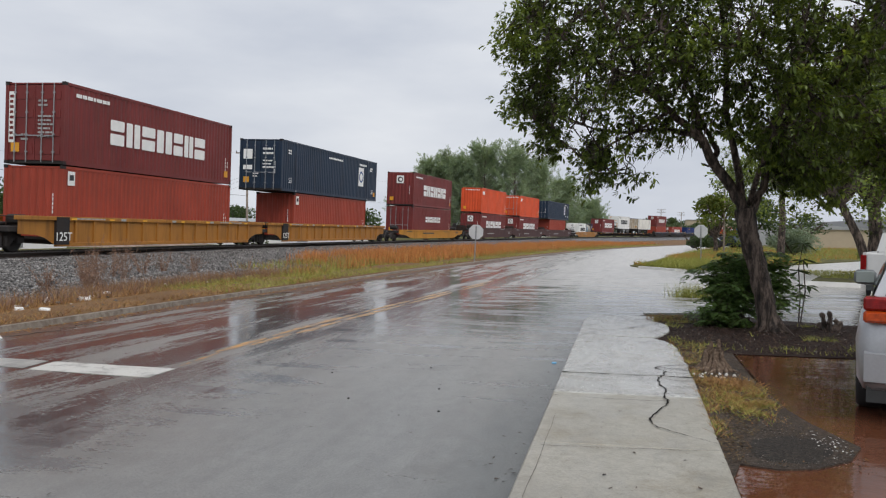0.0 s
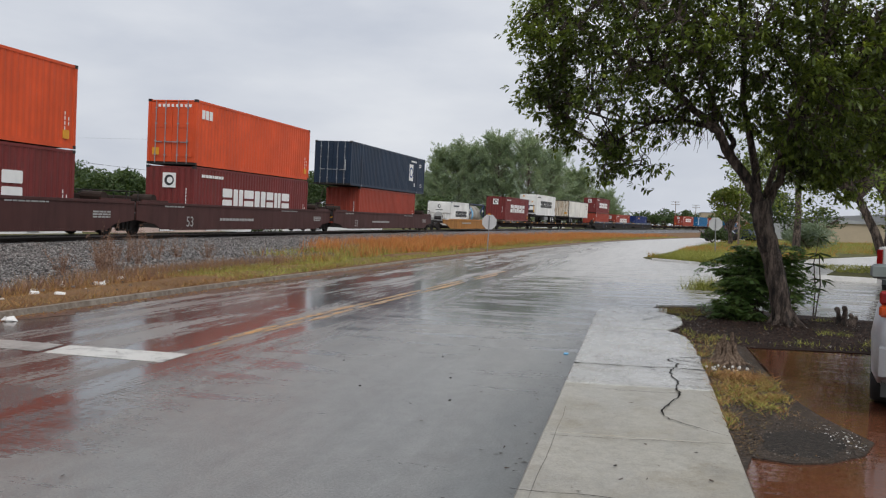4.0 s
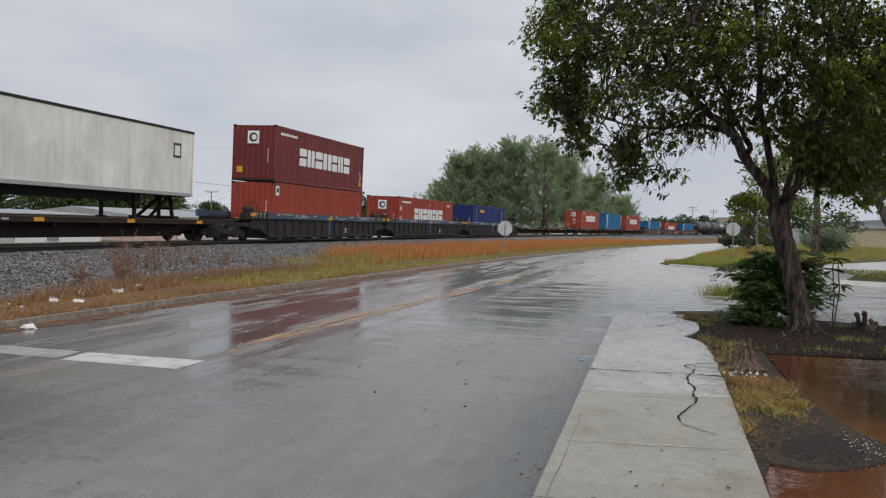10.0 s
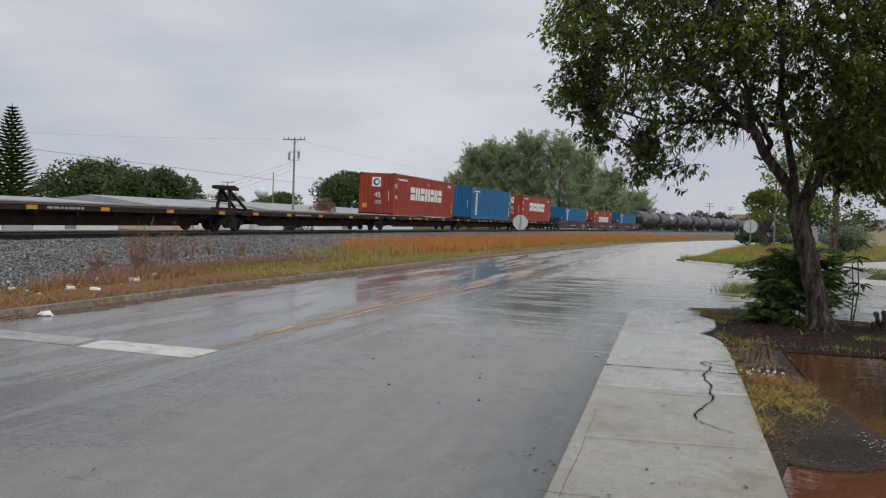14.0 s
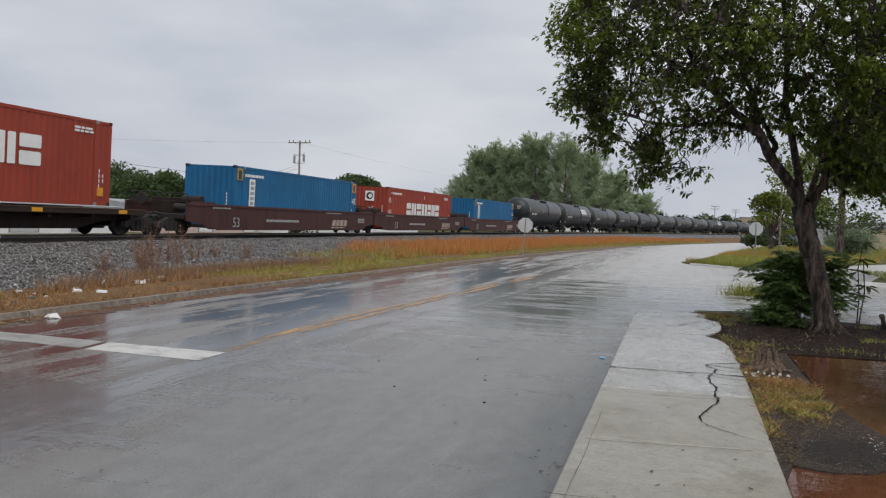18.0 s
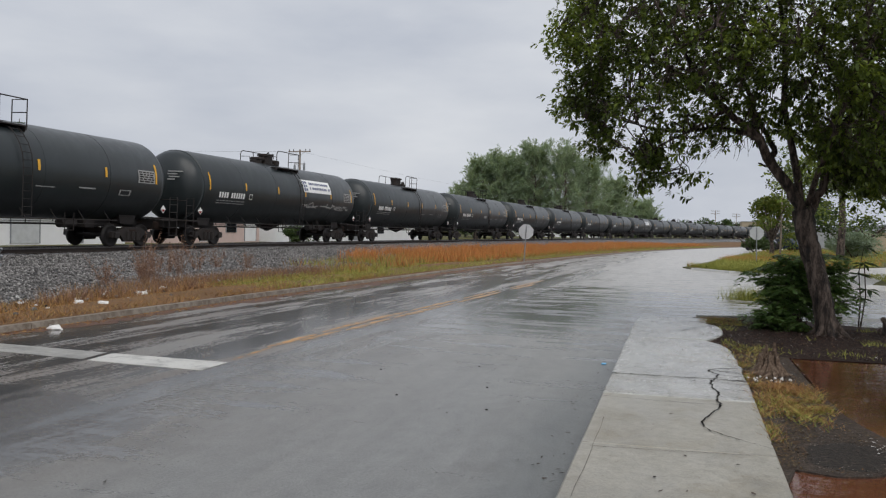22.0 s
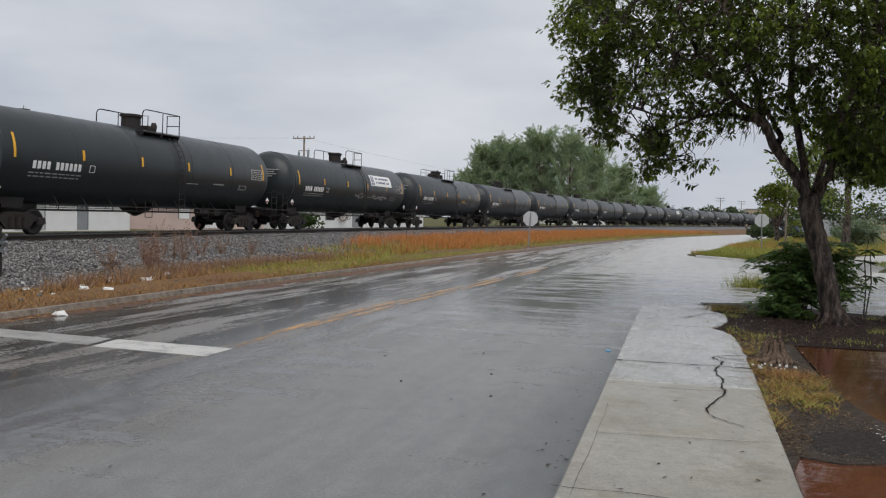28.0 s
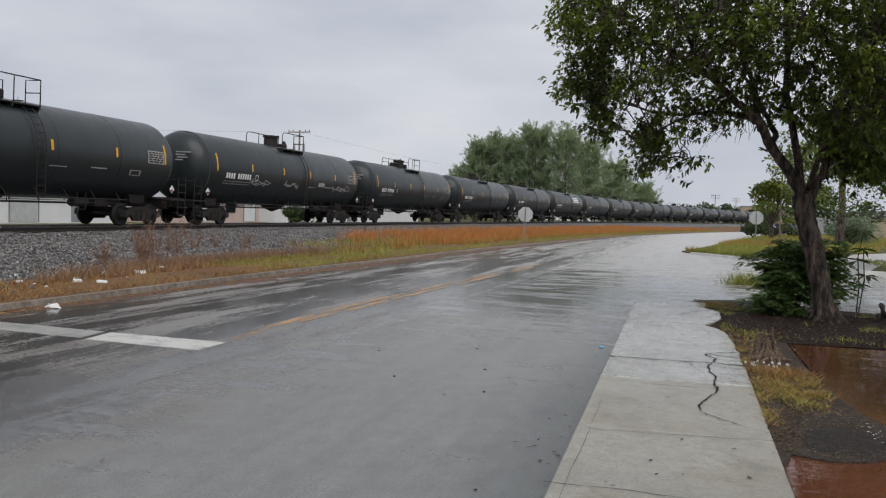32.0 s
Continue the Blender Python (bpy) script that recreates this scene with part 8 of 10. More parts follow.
        for e in (-1, 1):
            bm = B()
            box(bm, -1.40, 1.40, e * (a + 0.06) - 0.03, e * (a + 0.06) + 0.03, low - 0.02, 1.1)
            part("bulkhead", bm, M["charcoal"], ob)
            bm = B()
            ya, yb = sorted((e * (a + 0.15), e * (hl - 0.15)))
            box(bm, 1.30, 1.545, ya, yb, top - chord_h - 0.04, top + 0.03, 0.015)
            p = part("end_rail", bm, M["charcoal"], ob)
            bm = B()
            for k in range(4):
                y = ya + (yb - ya) * (0.12 + 0.2 * k)
                slab_mark(bm, 1.548, y, y + 0.05, top - 0.26, top - 0.03)
                slab_mark(bm, 1.548, y, y + 0.2, top - 0.07, top - 0.03)
            tagged(share("white_tick", link_mesh("white_tick", bm, M["greymark"]), p, Matrix()), kind="stuff")
            bm = B()
            slab_mark(bm, 1.549, (ya if e < 0 else yb - 0.5), (ya + 0.5 if e < 0 else yb), top - 0.2, top - 0.04)
            share("reflector", link_mesh("reflector", bm, M["sticker"]), p, Matrix())
            bm = B()
            lathe(bm, [(-0.36, 0.10), (-0.30, 0.16), (0.30, 0.16), (0.36, 0.10)], "Y", 12, (0.95, e * (hl - 0.9), top + 0.13))
            box(bm, 0.7, 1.2, e * (hl - 0.9) - 0.3, e * (hl - 0.9) + 0.3, top - 0.4, top - 0.02, 0.02)
            part("air_reservoir", bm, M["charcoal"], ob)
            bm = B()
            tube(bm, [(1.05, e * (hl - 1.6), top - 0.5), (1.05, e * (hl - 1.6), top + 0.42), (1.05, e * (hl - 0.45), top + 0.42), (1.05, e * (hl - 0.45), top - 0.5)], 0.022, 6)
            part("grab_iron", bm, M["charcoal"], ob)
    if figs:
        figures("53", 0.42, ob, 1.45, a * 0.35, 0.55)
    for e in bogies:
        bogie(ob, e * (hl + 0.02 if len(bogies) > 0 else hl))
    for e in (-1, 1):
        share("coupler", COUPLER, ob, pose(0, e * hl, 0))
    return ob


def smooth_well(label, s0, s1, mat, top=1.06, bogies=(-1, 1), low=0.29, group="well cars", slope=1.8, brand=False, figs=True, low_end=False, mark="greymark"):
    """A well car with plain sheet sides cut away over the bogies."""
    ob = railcar("well_car", label, s0, s1, "well car", group)
    hl = (s1 - s0) / 2
    for sgn in (-1, 1):
        x = sgn * 1.43
        bm = B()
        if low_end:
            pts = [(-hl + 2.6, low), (-hl + 1.4, 0.55), (-hl + 0.2, 0.66), (-hl + 0.2, top - 0.12), (-hl + 1.9, top - 0.12), (-hl + 2.3, top - 0.02), (hl - 2.3, top - 0.02), (hl - 1.9, top - 0.12), (hl - 0.2, top - 0.12), (hl - 0.2, 0.66), (hl - 1.4, 0.55), (hl - 2.6, low)]
        else:
            pts = [(-hl + slope, low), (-hl + slope * 0.72, 0.5), (-hl + 0.1, 0.64), (-hl + 0.1, top), (hl - 0.1, top), (hl - 0.1, 0.64), (hl - slope * 0.72, 0.5), (hl - slope, low)]
        profile_x(bm, pts, min(x, x + sgn * 0.05), max(x, x + sgn * 0.05))
        part("side_sheet", bm, M[mat], ob)
        bm = B()
        box(bm, min(x - 0.03 * sgn, x + 0.085 * sgn), max(x - 0.03 * sgn, x + 0.085 * sgn), -hl + 0.15, hl - 0.15, top - 0.1 - (0.1 if low_end else 0), top + (0.012 if not low_end else -0.1), 0.01)
        part("top_chord", bm, M[mat], ob)
        bm = B()
        box(bm, min(x, x + 0.075 * sgn), max(x, x + 0.075 * sgn), -hl + slope + 0.6, hl - slope - 0.6, low - 0.03, low + 0.06)
        part("bottom_chord", bm, M[mat], ob)
        if mat == "brown":
            bm = B()
            for e in (-1, 1):
                y0 = e * (hl - 1.3)
                box(bm, min(x, x + 0.065 * sgn), max(x, x + 0.065 * sgn), y0 - 0.9, y0 + 0.9, top - 0.02, top + 0.09)
            part("end_rail", bm, M[mat], ob)
    for e in (-1, 1):
        bm = B()
        y0, y1 = (hl - 2.2, hl) if e > 0 else (-hl, -hl + 2.2)
        box(bm, -1.4, 1.4, y0, y1, 0.7, 0.9, 0.02)
        part("end_platform", bm, M["charcoal"], ob)
        bm = B()
        lathe(bm, [(-0.3, 0.17), (0.3, 0.17)], "X", 12, (0.7, (hl - 0.9) * e, 1.15))
        part("brake_gear", bm, M["charcoal"], ob)
        for xx in (-1.3, 0.2, 1.3):
            bm = B()
            tube(bm, [(xx, (hl - 0.4) * e, 0.9), (xx, (hl - 0.4) * e, top + 0.3)], 0.02, 6)
            part("grab_iron", bm, M["charcoal"], ob)
        if mat == "brown":
            bm = B()
            ya, yb = sorted(((hl - 1.9) * e, (hl - 1.15) * e))
            box(bm, -0.95, 0.1, ya, yb, 0.9, top + 0.22, 0.03)
            part("valve_box", bm, M["rust"], ob)
            bm = B()
            lathe(bm, [(-0.45, 0.2), (0.45, 0.2)], "X", 12, (0.75, (hl - 1.6) * e, top + 0.12))
            part("air_reservoir", bm, M["rust"], ob)
            bm = B()
            tube(bm, [(-1.38, (hl - 0.3) * e, 0.9), (-1.38, (hl - 0.3) * e, top + 0.38), (1.38, (hl - 0.3) * e, top + 0.38), (1.38, (hl - 0.3) * e, 0.9)], 0.022, 6)
            tube(bm, [(-1.38, (hl - 0.3) * e, top + 0.05), (1.38, (hl - 0.3) * e, top + 0.05)], 0.018, 5)
            part("handrail", bm, M["charcoal"], ob)
            bm = B()
            lathe(bm, [(-0.02, 0.24), (0.02, 0.27), (0.03, 0.24)], "Y", 16, (-0.75, (hl - 0.22) * e, top + 0.1))
            part("brake_wheel", bm, M["charcoal"], ob)
        share("coupler", COUPLER, ob, pose(0, e * hl, 0))
    for k in range(6):
        bm = B()
        yy = (-1 + 2 * (k + 0.5) / 6) * (hl - 2.6)
        box(bm, -1.42, 1.42, yy - 0.12, yy + 0.12, low - 0.02, low + 0.14)
        part("cross_beam", bm, M["charcoal"], ob)
    bm = B()
    small_writing(bm, 1.485, -hl * 0.35, -hl * 0.02, 0.62, 0.80, 1)
    small_writing(bm, 1.485, hl - 2.6, hl - 1.6, 0.7, 0.98, 3)
    small_writing(bm, 1.485, -hl + 2.0, -hl + 3.4, top - 0.2, top - 0.06, 1)
    small_writing(bm, 1.485, hl * 0.30, hl * 0.5, top - 0.18, top - 0.1, 1)
    tagged(part("small_writing", bm, M[mark], ob), kind="stuff")
    if figs:
        figures("53", 0.62, ob, 1.487, -hl + 3.9, 0.58)
    if brand:
        bm = B()
        for k in range(4):
            y0 = hl * 0.38 + k * 0.52
            pts = [(y0, 0.50), (y0 + 0.42, 0.50), (y0 + 0.52, 0.84), (y0 + 0.1, 0.84)]
            profile_x(bm, pts, 1.482, 1.49)
        profile_x(bm, [(hl * 0.38 - 0.15, 0.38), (hl * 0.38 + 1.5, 0.38), (hl * 0.38 + 1.8, 0.44), (hl * 0.38 - 0.1, 0.44)], 1.482, 1.49)
        part("brand_shape", bm, M["beigemark"], ob)
    bm = B()
    for q in (-0.82, -0.45, -0.1, 0.3, 0.62, 0.86):
        slab_mark(bm, 1.487, hl * q, hl * q + 0.3, top - 0.08, top - 0.01)
    tagged(part("reflector", bm, M["ylw"], ob), kind="stuff")
    for e in bogies:
        bogie(ob, e * hl)
    return ob


def spine_flat(label, s0, s1, hitch=(), bogies=(-1, 1), deck=0.98, group="flat cars"):
    """A low flat car with a deep centre sill, a plated deck and trailer hitches."""
    ob = railcar("flat_car", label, s0, s1, "flat car", group)
    hl = (s1 - s0) / 2
    bm = B()
    box(bm, -1.36, 1.36, -hl + 0.2, hl - 0.2, deck - 0.12, deck, 0.015)
    part("deck", bm, M["rust"], ob)
    for sgn in (-1, 1):
        bm = B()
        pts = [(-hl + 3.2, 0.28), (-hl + 1.9, 0.55), (-hl + 0.25, 0.62), (-hl + 0.25, deck - 0.13), (hl - 0.25, deck - 0.13), (hl - 0.25, 0.62), (hl - 1.9, 0.55), (hl - 3.2, 0.28)]
        profile_x(bm, pts, sgn * 0.78 - 0.03, sgn * 0.78 + 0.03)
        part("sill_plate", bm, M["rust"], ob)
        bm = B()
        box(bm, min(sgn * 1.36, sgn * 1.44), max(sgn * 1.36, sgn * 1.44), -hl + 0.3, hl - 0.3, deck - 0.17, deck - 0.015, 0.01)
        part("side_rail", bm, M["rust"], ob)
        bm = B()
        box(bm, min(sgn * 1.34, sgn * 1.45), max(sgn * 1.34, sgn * 1.45), -hl + 0.3, hl - 0.3, deck - 0.012, deck + 0.03, 0.008)
        part("rub_strip", bm, M["railrim"], ob, "rust-orange deck edge")
    bm = B()
    for k in range(9):
        yy = (-1 + 2 * k / 8) * (hl - 1.0)
        box(bm, -1.36, 1.36, yy - 0.06, yy + 0.06, deck - 0.3, deck - 0.13)
    tagged(part("cross_bearer", bm, M["rust"], ob), kind="stuff")
    bm = B()
    for q in (-0.86, -0.5, -0.1, 0.35, 0.8):
        slab_mark(bm, 1.445, hl * q, hl * q + 0.45, deck - 0.14, deck - 0.01)
    tagged(part("reflector", bm, M["sticker"], ob), kind="stuff")
    bm = B()
    small_writing(bm, 1.445, -hl * 0.4, -hl * 0.2, deck - 0.13, deck - 0.02, 1)
    tagged(part("small_writing", bm, M["greymark"], ob), kind="stuff")
    for yy, lean in hitch:
        bm = B()
        for x in (-0.34, 0.34):
            tube(bm, [(x, yy - lean * 0.1, deck), (x * 0.75, yy + 0.02, deck + 1.0)], 0.085, 6)
            tube(bm, [(x * 0.9, yy + lean * 1.55, deck + 0.04), (x * 0.6, yy + lean * 0.1, deck + 0.92)], 0.075, 6)
        tube(bm, [(-0.34, yy, deck + 0.45), (0.34, yy, deck + 0.45)], 0.05, 6)
        profile_x(bm, [(yy - 0.42, deck + 1.02), (yy + 0.46, deck + 0.96), (yy + 0.46, deck + 1.08), (yy + 0.1, deck + 1.2), (yy - 0.42, deck + 1.16)], -0.46, 0.46)
        box(bm, -0.6, 0.6, yy - 0.18, yy + 0.18, deck, deck + 0.14)
        box(bm, -0.5, 0.5, yy + lean * 1.55 - 0.2, yy + lean * 1.55 + 0.2, deck, deck + 0.12)
        part("trailer_hitch", bm, M["rust"], ob, "black greasy trailer hitch stand")
    for e in bogies:
        bogie(ob, e * hl)
    for e in (-1, 1):
        share("coupler", COUPLER, ob, pose(0, e * hl, 0))
    return ob


# ---- consist, from the head end ----
ribbed_well("dirty yellow well car with ribbed sides and dark end plate", 21.9, 40.4, "yellow", "yellow", top=1.26, low=0.27, bogies=(-1, 1))
ribbed_well("dirty yellow ribbed well car carrying two containers", 40.4, 60.6, "yellow", "yellow", top=1.26, low=0.27, bogies=(1,))
smooth_well("bright yellow well car with plain sloped-end sides", 64.0, 84.2, "yellow2", top=0.99, slope=3.0, figs=False, group="well cars", mark="darkmark", low_end=False)
smooth_well("brown-red well car with plain steel sides", 88.6, 108.2, "brown", top=1.36, low=0.27, bogies=(-1, 1))
smooth_well("brown-red well car with plain steel sides", 108.2, 128.0, "brown", top=1.36, low=0.27, bogies=(1,))
smooth_well("brown-red well car with plain steel sides", 128.0, 149.2, "brown", top=1.36, low=0.27, bogies=(1,))
smooth_well("dirty yellow well car with dropped ends", 153.2, 173.0, "yellow", top=1.12, slope=3.2, figs=False, low_end=True, low=0.17)
spine_flat("rusty spine flat car under a red container", 175.7, 193.8)
spine_flat("rusty spine flat car with trailer hitch", 193.8, 213.4, hitch=((-8.3, 1.0), (7.6, -1.0)), bogies=(1,))
spine_flat("rusty spine flat car under a white trailer", 213.4, 234.5, hitch=((8.2, -1.0),), bogies=(1,))
ribbed_well("grimy charcoal well car with faded blue top rail", 236.8, 255.8, "charcoal", "bluerail", top=1.45, low=0.24, bogies=(-1, 1), n=17, dark_end=False, figs=True, chord_h=0.31, grimy=True)
ribbed_well("grimy charcoal well car with faded blue top rail", 255.8, 276.0, "charcoal", "bluerail", top=1.45, low=0.24, bogies=(1,), n=17, dark_end=False, figs=True, chord_h=0.31, grimy=True)
ribbed_well("grimy charcoal well car with faded blue top rail", 276.0, 296.2, "charcoal", "bluerail", top=1.45, low=0.24, bogies=(1,), n=17, dark_end=False, figs=True, chord_h=0.31, grimy=True)
spine_flat("empty rusty flat car with raised trailer hitch", 298.4, 315.4, hitch=((-7.4, 1.0),), deck=0.96)
spine_flat("empty rusty flat car with raised trailer hitch", 315.4, 334.0, hitch=((-8.2, 1.0),), bogies=(1,), deck=0.96)
spine_flat("rusty flat car under a red container", 334.0, 352.0, bogies=(1,))
spine_flat("rusty flat car under a blue container", 352.0, 370.9, bogies=(1,))
spine_flat("rusty flat car under a red container", 370.9, 389.2, bogies=(1,))
smooth_well("brown-red well car with pale figures on its side", 391.4, 411.7, "brown", top=1.35, low=0.29, bogies=(-1, 1), brand=True)
smooth_well("brown-red well car with pale figures on its side", 411.7, 431.5, "brown", top=1.35, low=0.29, bogies=(1,), brand=True)
smooth_well("brown-red well car with pale figures on its side", 431.5, 451.8, "brown", top=1.35, low=0.29, bogies=(1,), brand=True)

F = 12.192
T1, T0 = 3.08, 0.40               # upper and lower container floors in a well
g = "containers on the train"


def lower(label, mat, s0, **k):
    return container(label, mat, s0, F, T0, T1 - T0 - 0.04, **k)


c = container("maroon shipping container with white block lettering", "maroon", 24.6, F, T1, doors=True)
line_marks(c, 2.438, F, T1, 2.896, brand=(-3.5, 7.0, T1 + 0.97, 0.95), end_code=False)
bm = B()
end_writing(bm, -F / 2 + 0.005, 0.14, 0.62, T1 + 2.0, T1 + 2.3, 2)
end_writing(bm, -F / 2 + 0.005, 0.14, 0.8, T1 + 0.9, T1 + 1.75, 6)
end_writing(bm, -F / 2 + 0.005, -0.55, -0.2, T1 + 0.8, T1 + 1.1, 2)
tagged(part("small_writing", bm, M["greymark"], c), kind="stuff")
bm = B()
box(bm, -1.05, -0.8, -F / 2 - 0.012, -F / 2 + 0.004, T1 + 0.75, T1 + 2.55)
p = part("code_panel", bm, M["lettering"], c, "white upright code panel")
bm = B()
for k in range(9):
    box(bm, -1.01, -0.85 - 0.03 * (k % 2), -F / 2 - 0.018, -F / 2 - 0.012, T1 + 0.85 + k * 0.185, T1 + 0.95 + k * 0.185)
tagged(share("code_writing", link_mesh("code_writing", bm, M["maroon"]), p, Matrix()), kind="stuff")
c = lower("oxide-red shipping container under a maroon one", "red", 24.6)
line_marks(c, 2.438, F, T0, 2.64, square=True, url=False)

c = container("long navy shipping container with white door marks", "navy", 42.45, 16.154, T1, W=2.591, doors=True, ends40=True)
line_marks(c, 2.591, 16.154, T1, 2.896, url=False, sticker=True, code=False)
bm = B()
slab_mark(bm, 1.30, 4.25, 5.25, T1 + 0.95, T1 + 2.25)
p = part("logo_square", bm, M["lettering"], c, "white logo panel")
bm = B()
lathe(bm, [(-0.004, 0.40), (0.004, 0.40)], "X", 20, (1.312, 4.75, T1 + 1.6))
share("logo_disc", link_mesh("logo_disc", bm, M["bluebox"]), p, Matrix())
bm = B()
lathe(bm, [(-0.004, 0.26), (0.004, 0.26)], "X", 20, (1.32, 4.75, T1 + 1.6))
share("logo_centre", link_mesh("logo_centre", bm, M["lettering"]), p, Matrix())
bm = B()
small_writing(bm, 1.30, -1.2, 1.2, T1 + 2.35, T1 + 2.52, 1)
small_writing(bm, 1.30, 4.4, 5.8, T1 + 2.35, T1 + 2.55, 1)
small_writing(bm, 1.30, 6.6, 7.1, T1 + 2.1, T1 + 2.4, 2)
small_writing(bm, 1.30, -7.2, -6.8, T1 + 2.1, T1 + 2.4, 2)
end_writing(bm, -8.082, 0.15, 0.95, T1 + 1.95, T1 + 2.45, 2)
end_writing(bm, -8.082, 0.15, 0.85, T1 + 1.2, T1 + 1.75, 3)
end_writing(bm, -8.082, -0.45, -0.1, T1 + 0.7, T1 + 1.0, 2)
tagged(part("small_writing", bm, M["lettering"], c), kind="stuff")
bm = B()
box(bm, -1.05, -0.5, -8.1, -8.078, T1 + 1.75, T1 + 2.3)
box(bm, -1.05, -0.5, -8.1, -8.078, T1 + 1.15, T1 + 1.4)
part("door_label", bm, M["lettering"], c)
figures("53", 0.42, c, 1.30, -6.9, T1 + 0.62)
figures("53", 0.42, c, 1.30, 7.1, T1 + 0.62)
c = lower("oxide-red shipping container under a navy one", "red", 44.45)
line_marks(c, 2.438, F, T0, 2.64, square=True, url=False)

c = container("maroon shipping container with white block lettering", "maroon", 68.2, F, T1)
line_marks(c, 2.438, F, T1, 2.896, brand=(-3.2, 7.1, T1 + 0.97, 0.95), end_square=True)
c = lower("maroon shipping container with white lettering and red doors", "maroon", 68.2, doors=True)
line_marks(c, 2.438, F, T0, 2.64, brand=(-2.35, 4.7, T0 + 1.3, 0.5), url=False, end_code=False)
for s0, dr in ((92.7, False), (112.75, True)):
    c = container("bright orange shipping container stacked on a maroon one", "orange", s0, F, T1, doors=dr)
    line_marks(c, 2.438, F, T1, 2.896, url=False, sticker=True, end_code=False)
    for k in range(3):
        bm = B()
        slab_mark(bm, 1.223, -F / 2 + 0.45 + k * 0.32, -F / 2 + 0.70 + k * 0.32, T1 + 2.1, T1 + 2.5)
        part("brand_block", bm, M["lettering"], c)
    bm = B()
    for k in range(8):
        box(bm, -0.7 + k * 0.22, -0.58 + k * 0.22, -F / 2 - 0.012, -F / 2 - 0.002, T1 + 2.55, T1 + 2.68)
    tagged(part("small_writing", bm, M["lettering"], c), kind="stuff")
    c = lower("maroon shipping container with white block lettering", "maroon", s0)
    line_marks(c, 2.438, F, T0, 2.64, brand=(-3.6, 7.2, T0 + 0.82, 0.95), end_square=True)
c = container("long navy shipping container with white logo panel", "navy", 130.95, 16.154, T1, W=2.591, doors=True, ends40=True)
line_marks(c, 2.591, 16.154, T1, 2.896, url=False, code=False, sticker=False)
bm = B()
slab_mark(bm, 1.30, 4.05, 5.0, T1 + 0.95, T1 + 2.25)
p = part("logo_square", bm, M["lettering"], c, "white logo panel")
bm = B()
lathe(bm, [(-0.004, 0.42), (0.004, 0.42)], "X", 20, (1.312, 4.52, T1 + 1.6))
share("logo_disc", link_mesh("logo_disc", bm, M["bluebox"]), p, Matrix())
bm = B()
lathe(bm, [(-0.004, 0.28), (0.004, 0.28)], "X", 20, (1.32, 4.52, T1 + 1.6))
share("logo_centre", link_mesh("logo_centre", bm, M["lettering"]), p, Matrix())
bm = B()
small_writing(bm, 1.30, 4.5, 5.9, T1 + 2.4, T1 + 2.6, 1)
small_writing(bm, 1.30, 6.6, 7.1, T1 + 2.1, T1 + 2.4, 2)
small_writing(bm, 1.30, 5.3, 5.6, T1 + 0.5, T1 + 0.8, 2)
tagged(part("small_writing", bm, M["lettering"], c), kind="stuff")
figures("53", 0.42, c, 1.30, 7.1, T1 + 0.62)
c = lower("oxide-red shipping container under a navy one", "red", 132.9)
line_marks(c, 2.438, F, T0, 2.64, url=False)


def reefer_end(c, L, z0, H):
    """The cooling machinery in the near end of a refrigerated container."""
    hl = L / 2
    bm = B()
    box(bm, -1.08, 1.08, -hl - 0.01, -hl + 0.05, z0 + 1.35, z0 + H - 0.15, 0.01)
    part("evaporator_panel", bm, M["white"], c)
    bm = B()
    box(bm, -0.95, 0.95, -hl - 0.016, -hl + 0.02, z0 + 0.28, z0 + 1.36)
    rec = part("machinery_bay", bm, M["reefer"], c)
    for x0, x1, za, zb, mt in ((-0.85, -0.35, 0.85, 1.3, "bluebox"), (-0.25, 0.15, 0.85, 1.32, "bluebox"), (0.25, 0.8, 0.8, 1.2, "lettering"), (-0.9, 0.9, 0.68, 0.8, "white"), (-0.5, 0.7, 0.4, 0.62, "charcoal"), (0.82, 0.94, 0.4, 1.3, "ylw")):
        bm = B()
        box(bm, x0, x1, -hl - 0.05, -hl - 0.01, z0 + za, z0 + zb, 0.01)
        share("machine_block", link_mesh("machine_block", bm, M[mt]), rec, Matrix())
    bm = B()
    lathe(bm, [(-0.01, 0.22), (0.01, 0.22)], "Y", 16, (0.0, -hl - 0.03, z0 + 1.85))
    part("fan_cover", bm, M["greymark"], c)
    bm = B()
    for x, z in ((-0.7, 1.65), (0.5, 1.75), (-0.75, 2.5)):
        box(bm, x, x + 0.2, -hl - 0.02, -hl - 0.01, z0 + z, z0 + z + 0.2)
    part("warning_sticker", bm, M["sticker"], c)


c = container("short white refrigerated container with dark lettering", "white", 156.65, 6.058, 0.32, 2.42, smooth_side=True)
line_marks(c, 2.438, 6.058, 0.32, 2.42, col="darkmark", brand=(-1.65, 3.8, 0.32 + 0.98, 0.58), sticker=False, end_code=False)
bm = B()
box(bm, -1.05, 1.05, -3.05, -2.98, 0.32 + 1.3, 0.32 + 2.3, 0.012)
part("evaporator_panel", bm, M["white"], c)
bm = B()
lathe(bm, [(-0.02, 0.42), (0.0, 0.46), (0.02, 0.40), (0.03, 0.1)], "Y", 20, (-0.1, -3.05, 0.32 + 0.95))
part("fan_cover", bm, M["greymark"], c)
bm = B()
for k in range(6):
    box(bm, -0.9, 0.7, -3.06, -3.03, 0.32 + 0.35 + k * 0.09, 0.32 + 0.39 + k * 0.09)
tagged(part("louvre", bm, M["greymark"], c), kind="stuff")
bm = B()
lathe(bm, [(-0.004, 0.17), (0.004, 0.17)], "Y", 18, (-0.05, -3.058, 0.32 + 1.95))
